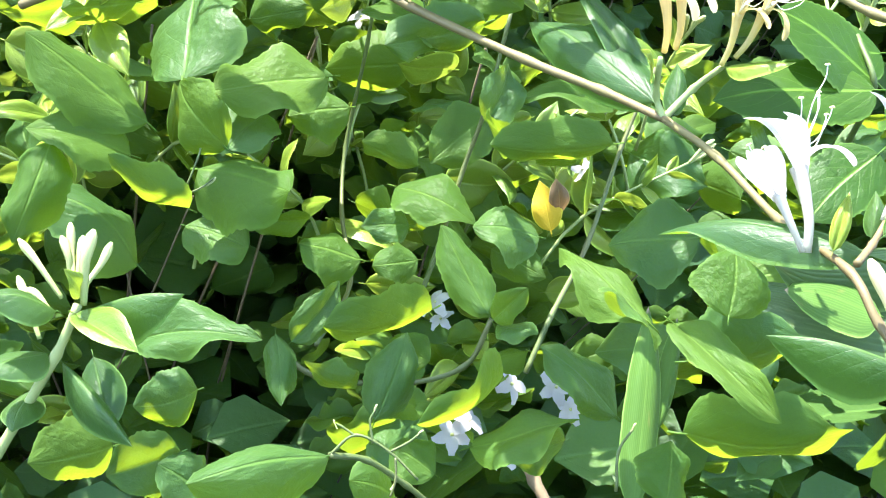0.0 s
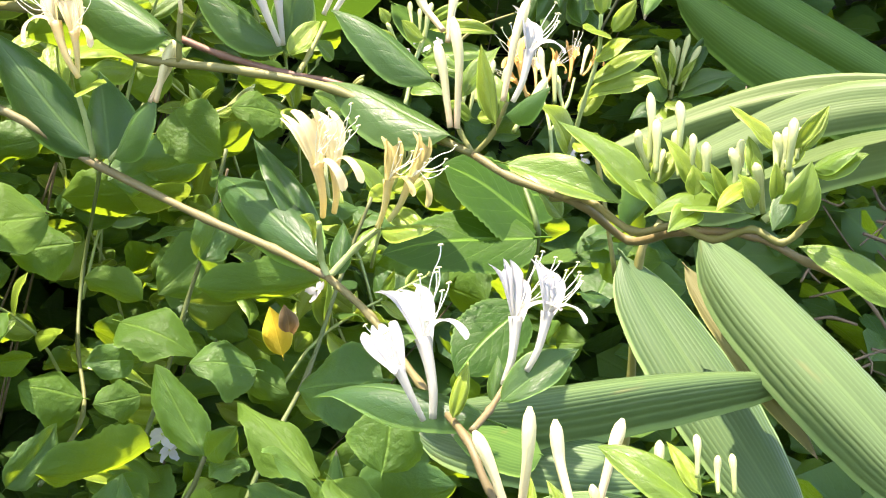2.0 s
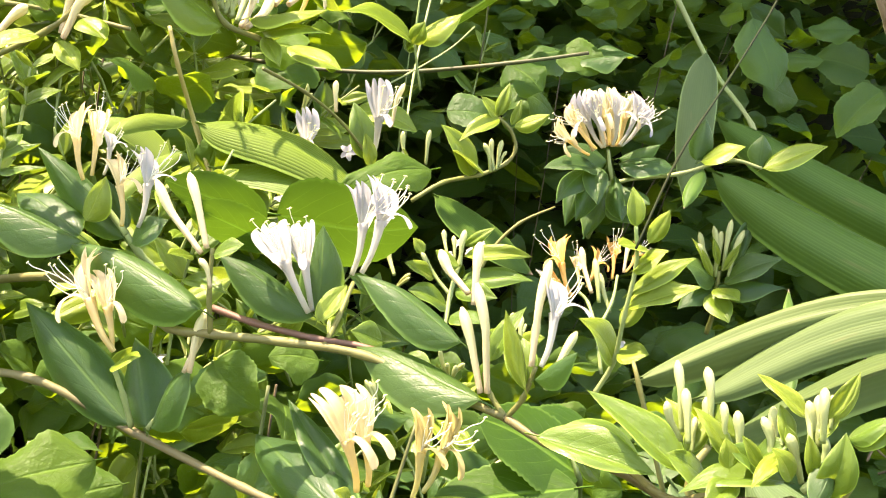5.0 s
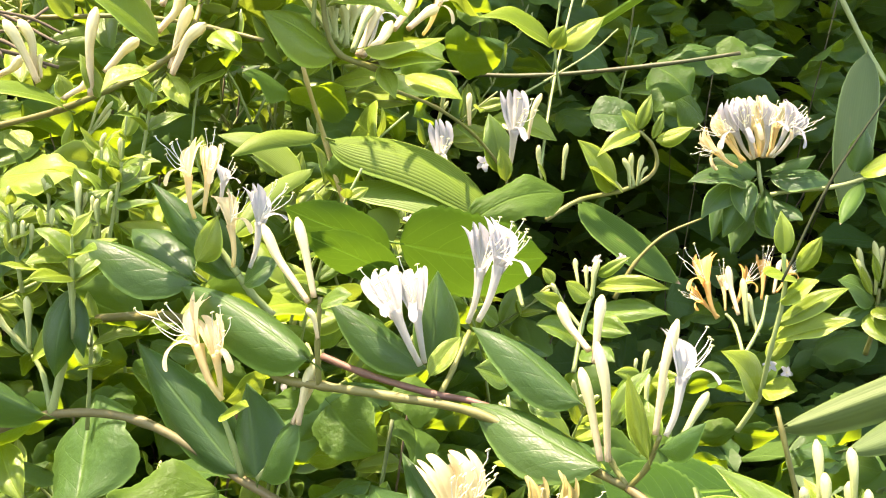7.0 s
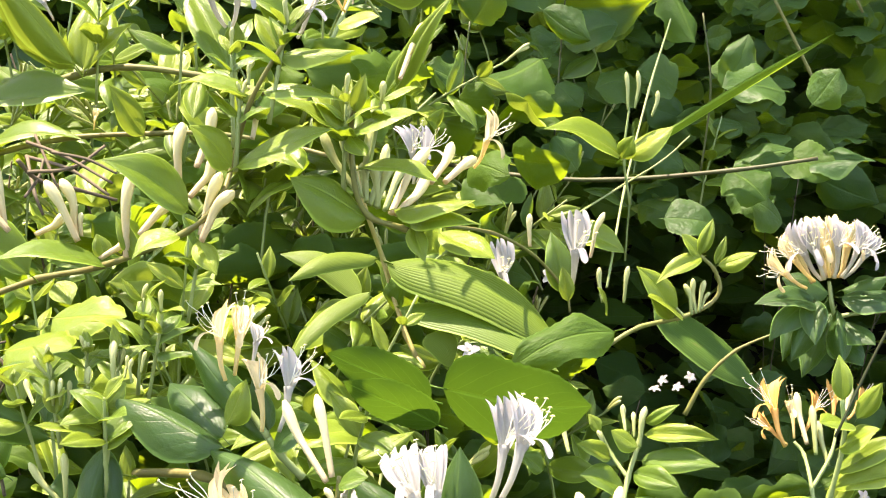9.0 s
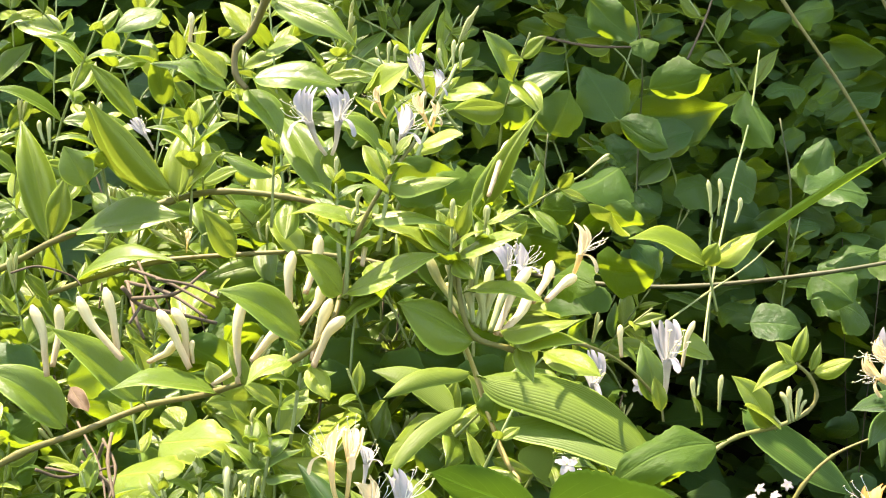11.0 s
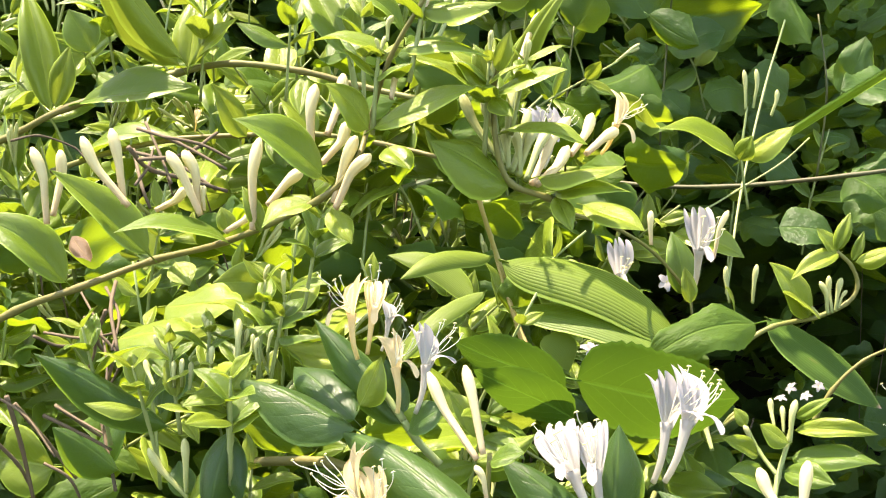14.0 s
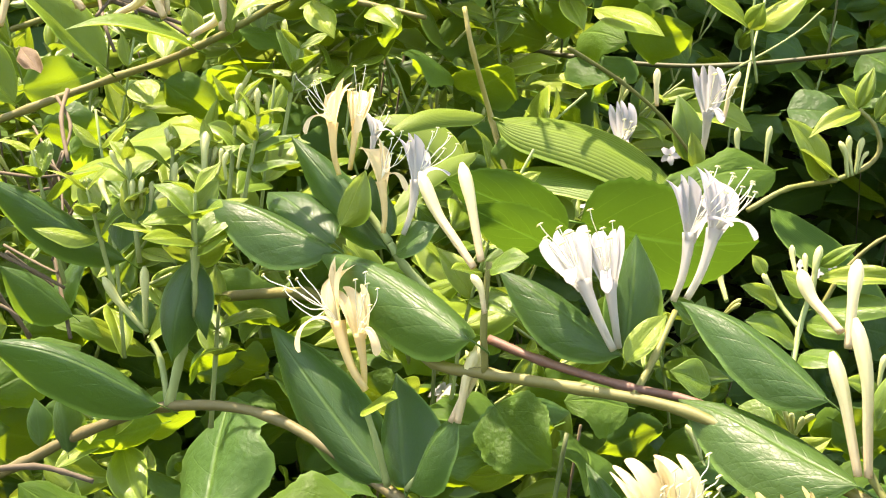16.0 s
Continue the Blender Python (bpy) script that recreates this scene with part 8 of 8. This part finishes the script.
# an unseen tree, added so that its leaves shade the far right side
tree = thing("tree", (2.1, 2.6, 0), "unseen broad-leaved tree added to shade the thicket", "tree")
stem(tree, 0.09, M_TWIG, (2.1, 2.6, 0), (2.05, 2.55, 0.8), (1.9, 2.4, 1.6), (1.7, 2.2, 2.3), name="trunk", taper=0.6)
for k, tip in enumerate(((0.06, 0.86, 2.34), (0.6, 2.3, 2.5), (1.1, 1.1, 2.35), (1.6, 1.3, 2.5), (2.3, 1.6, 2.6), (-0.9, 2.8, 2.4))):
    stem(tree, 0.03, M_TWIG, (1.85, 2.35, 1.75 + 0.05 * k), ((1.85 + tip[0]) / 2, (2.35 + tip[1]) / 2, 2.2), tip, name="limb", taper=0.3)
# leaf clumps set out of view where they block the sun; small ones shade single plants
for seed, n, c, sp in ((33, 10000, (1.15, 2.42, 2.40), (1.45, 1.27, 0.30)), (35, 880, (1.25, 0.93, 2.38), (1.25, 0.17, 0.28)), (38, 560, (0.02, 1.32, 2.30), (0.36, 0.20, 0.12)), (46, 150, (0.17, 1.02, 2.32), (0.14, 0.08, 0.08)), (47, 34, (0.035, 0.825, 2.33), (0.085, 0.065, 0.05)), (36, 5000, (-1.1, 2.9, 2.45), (0.85, 0.75, 0.30))):
    crown = leaf_mass("crown", "", seed, n, c, sp, 0.10, "broad")
    crown.parent, crown.matrix_parent_inverse = tree, tree.matrix_basis.inverted()

leaf_mass("thicket_foliage", "deep green foliage under the vines", 34, 9000, (0.05, 1.25, 0.62), (0.85, 0.30, 0.26), 0.055, "broad")

# an overgrown bank, added to close the place behind and hide the sky
def smooth(x):
    x = min(1.0, max(0.0, x))
    return x * x * (3 - 2 * x)


bv = []
for i in range(24):
    for j in range(60):
        x, y = j * 0.3 - 8.85, 2.7 + i * 0.22
        z = 2.7 * smooth((y - 2.8) / 1.3) * (1 - smooth((y - 5.6) / 2.0)) * (1 - smooth((abs(x) - 5.0) / 3.6))
        bv.append((x, y, z + 0.25 * noise.noise(Vector((x * 0.8, y * 0.8, 3))) * min(1, z) + 0.10 * noise.noise(Vector((x * 3, y * 3, 0))) * min(1, z) - 0.04))
tagged(new("bank", mesh_of("bank", bv, grid_faces(24, 60), [(p[0], p[2]) for p in bv], M_SHADE_SOIL)), "added overgrown bank, near black for deep shade", "bank", kind="structure")
leaf_mass("bank_foliage", "leafy cover on the bank behind", 39, 9000, (0.3, 3.45, 1.35), (3.6, 0.55, 1.45), 0.085, "broad")

# the ground, one sheet to the horizon
n = 60
gv, gu = [], []
for i in range(n):
    for j in range(n):
        a, b = (i / (n - 1) * 2 - 1), (j / (n - 1) * 2 - 1)
        x, y = math.copysign(abs(a) ** 3 * 400, a), math.copysign(abs(b) ** 3 * 400, b)
        gv.append((x, y, 0.03 * noise.noise(Vector((x * 1.5, y * 1.5, 0))) if abs(x) + abs(y) < 50 else 0.0))
        gu.append((x, y))
tagged(new("ground", mesh_of("ground", gv, grid_faces(n, n), gu, M_SHADE_SOIL)), "leaf litter and soil, darkened for deep shade", "ground", kind="structure")
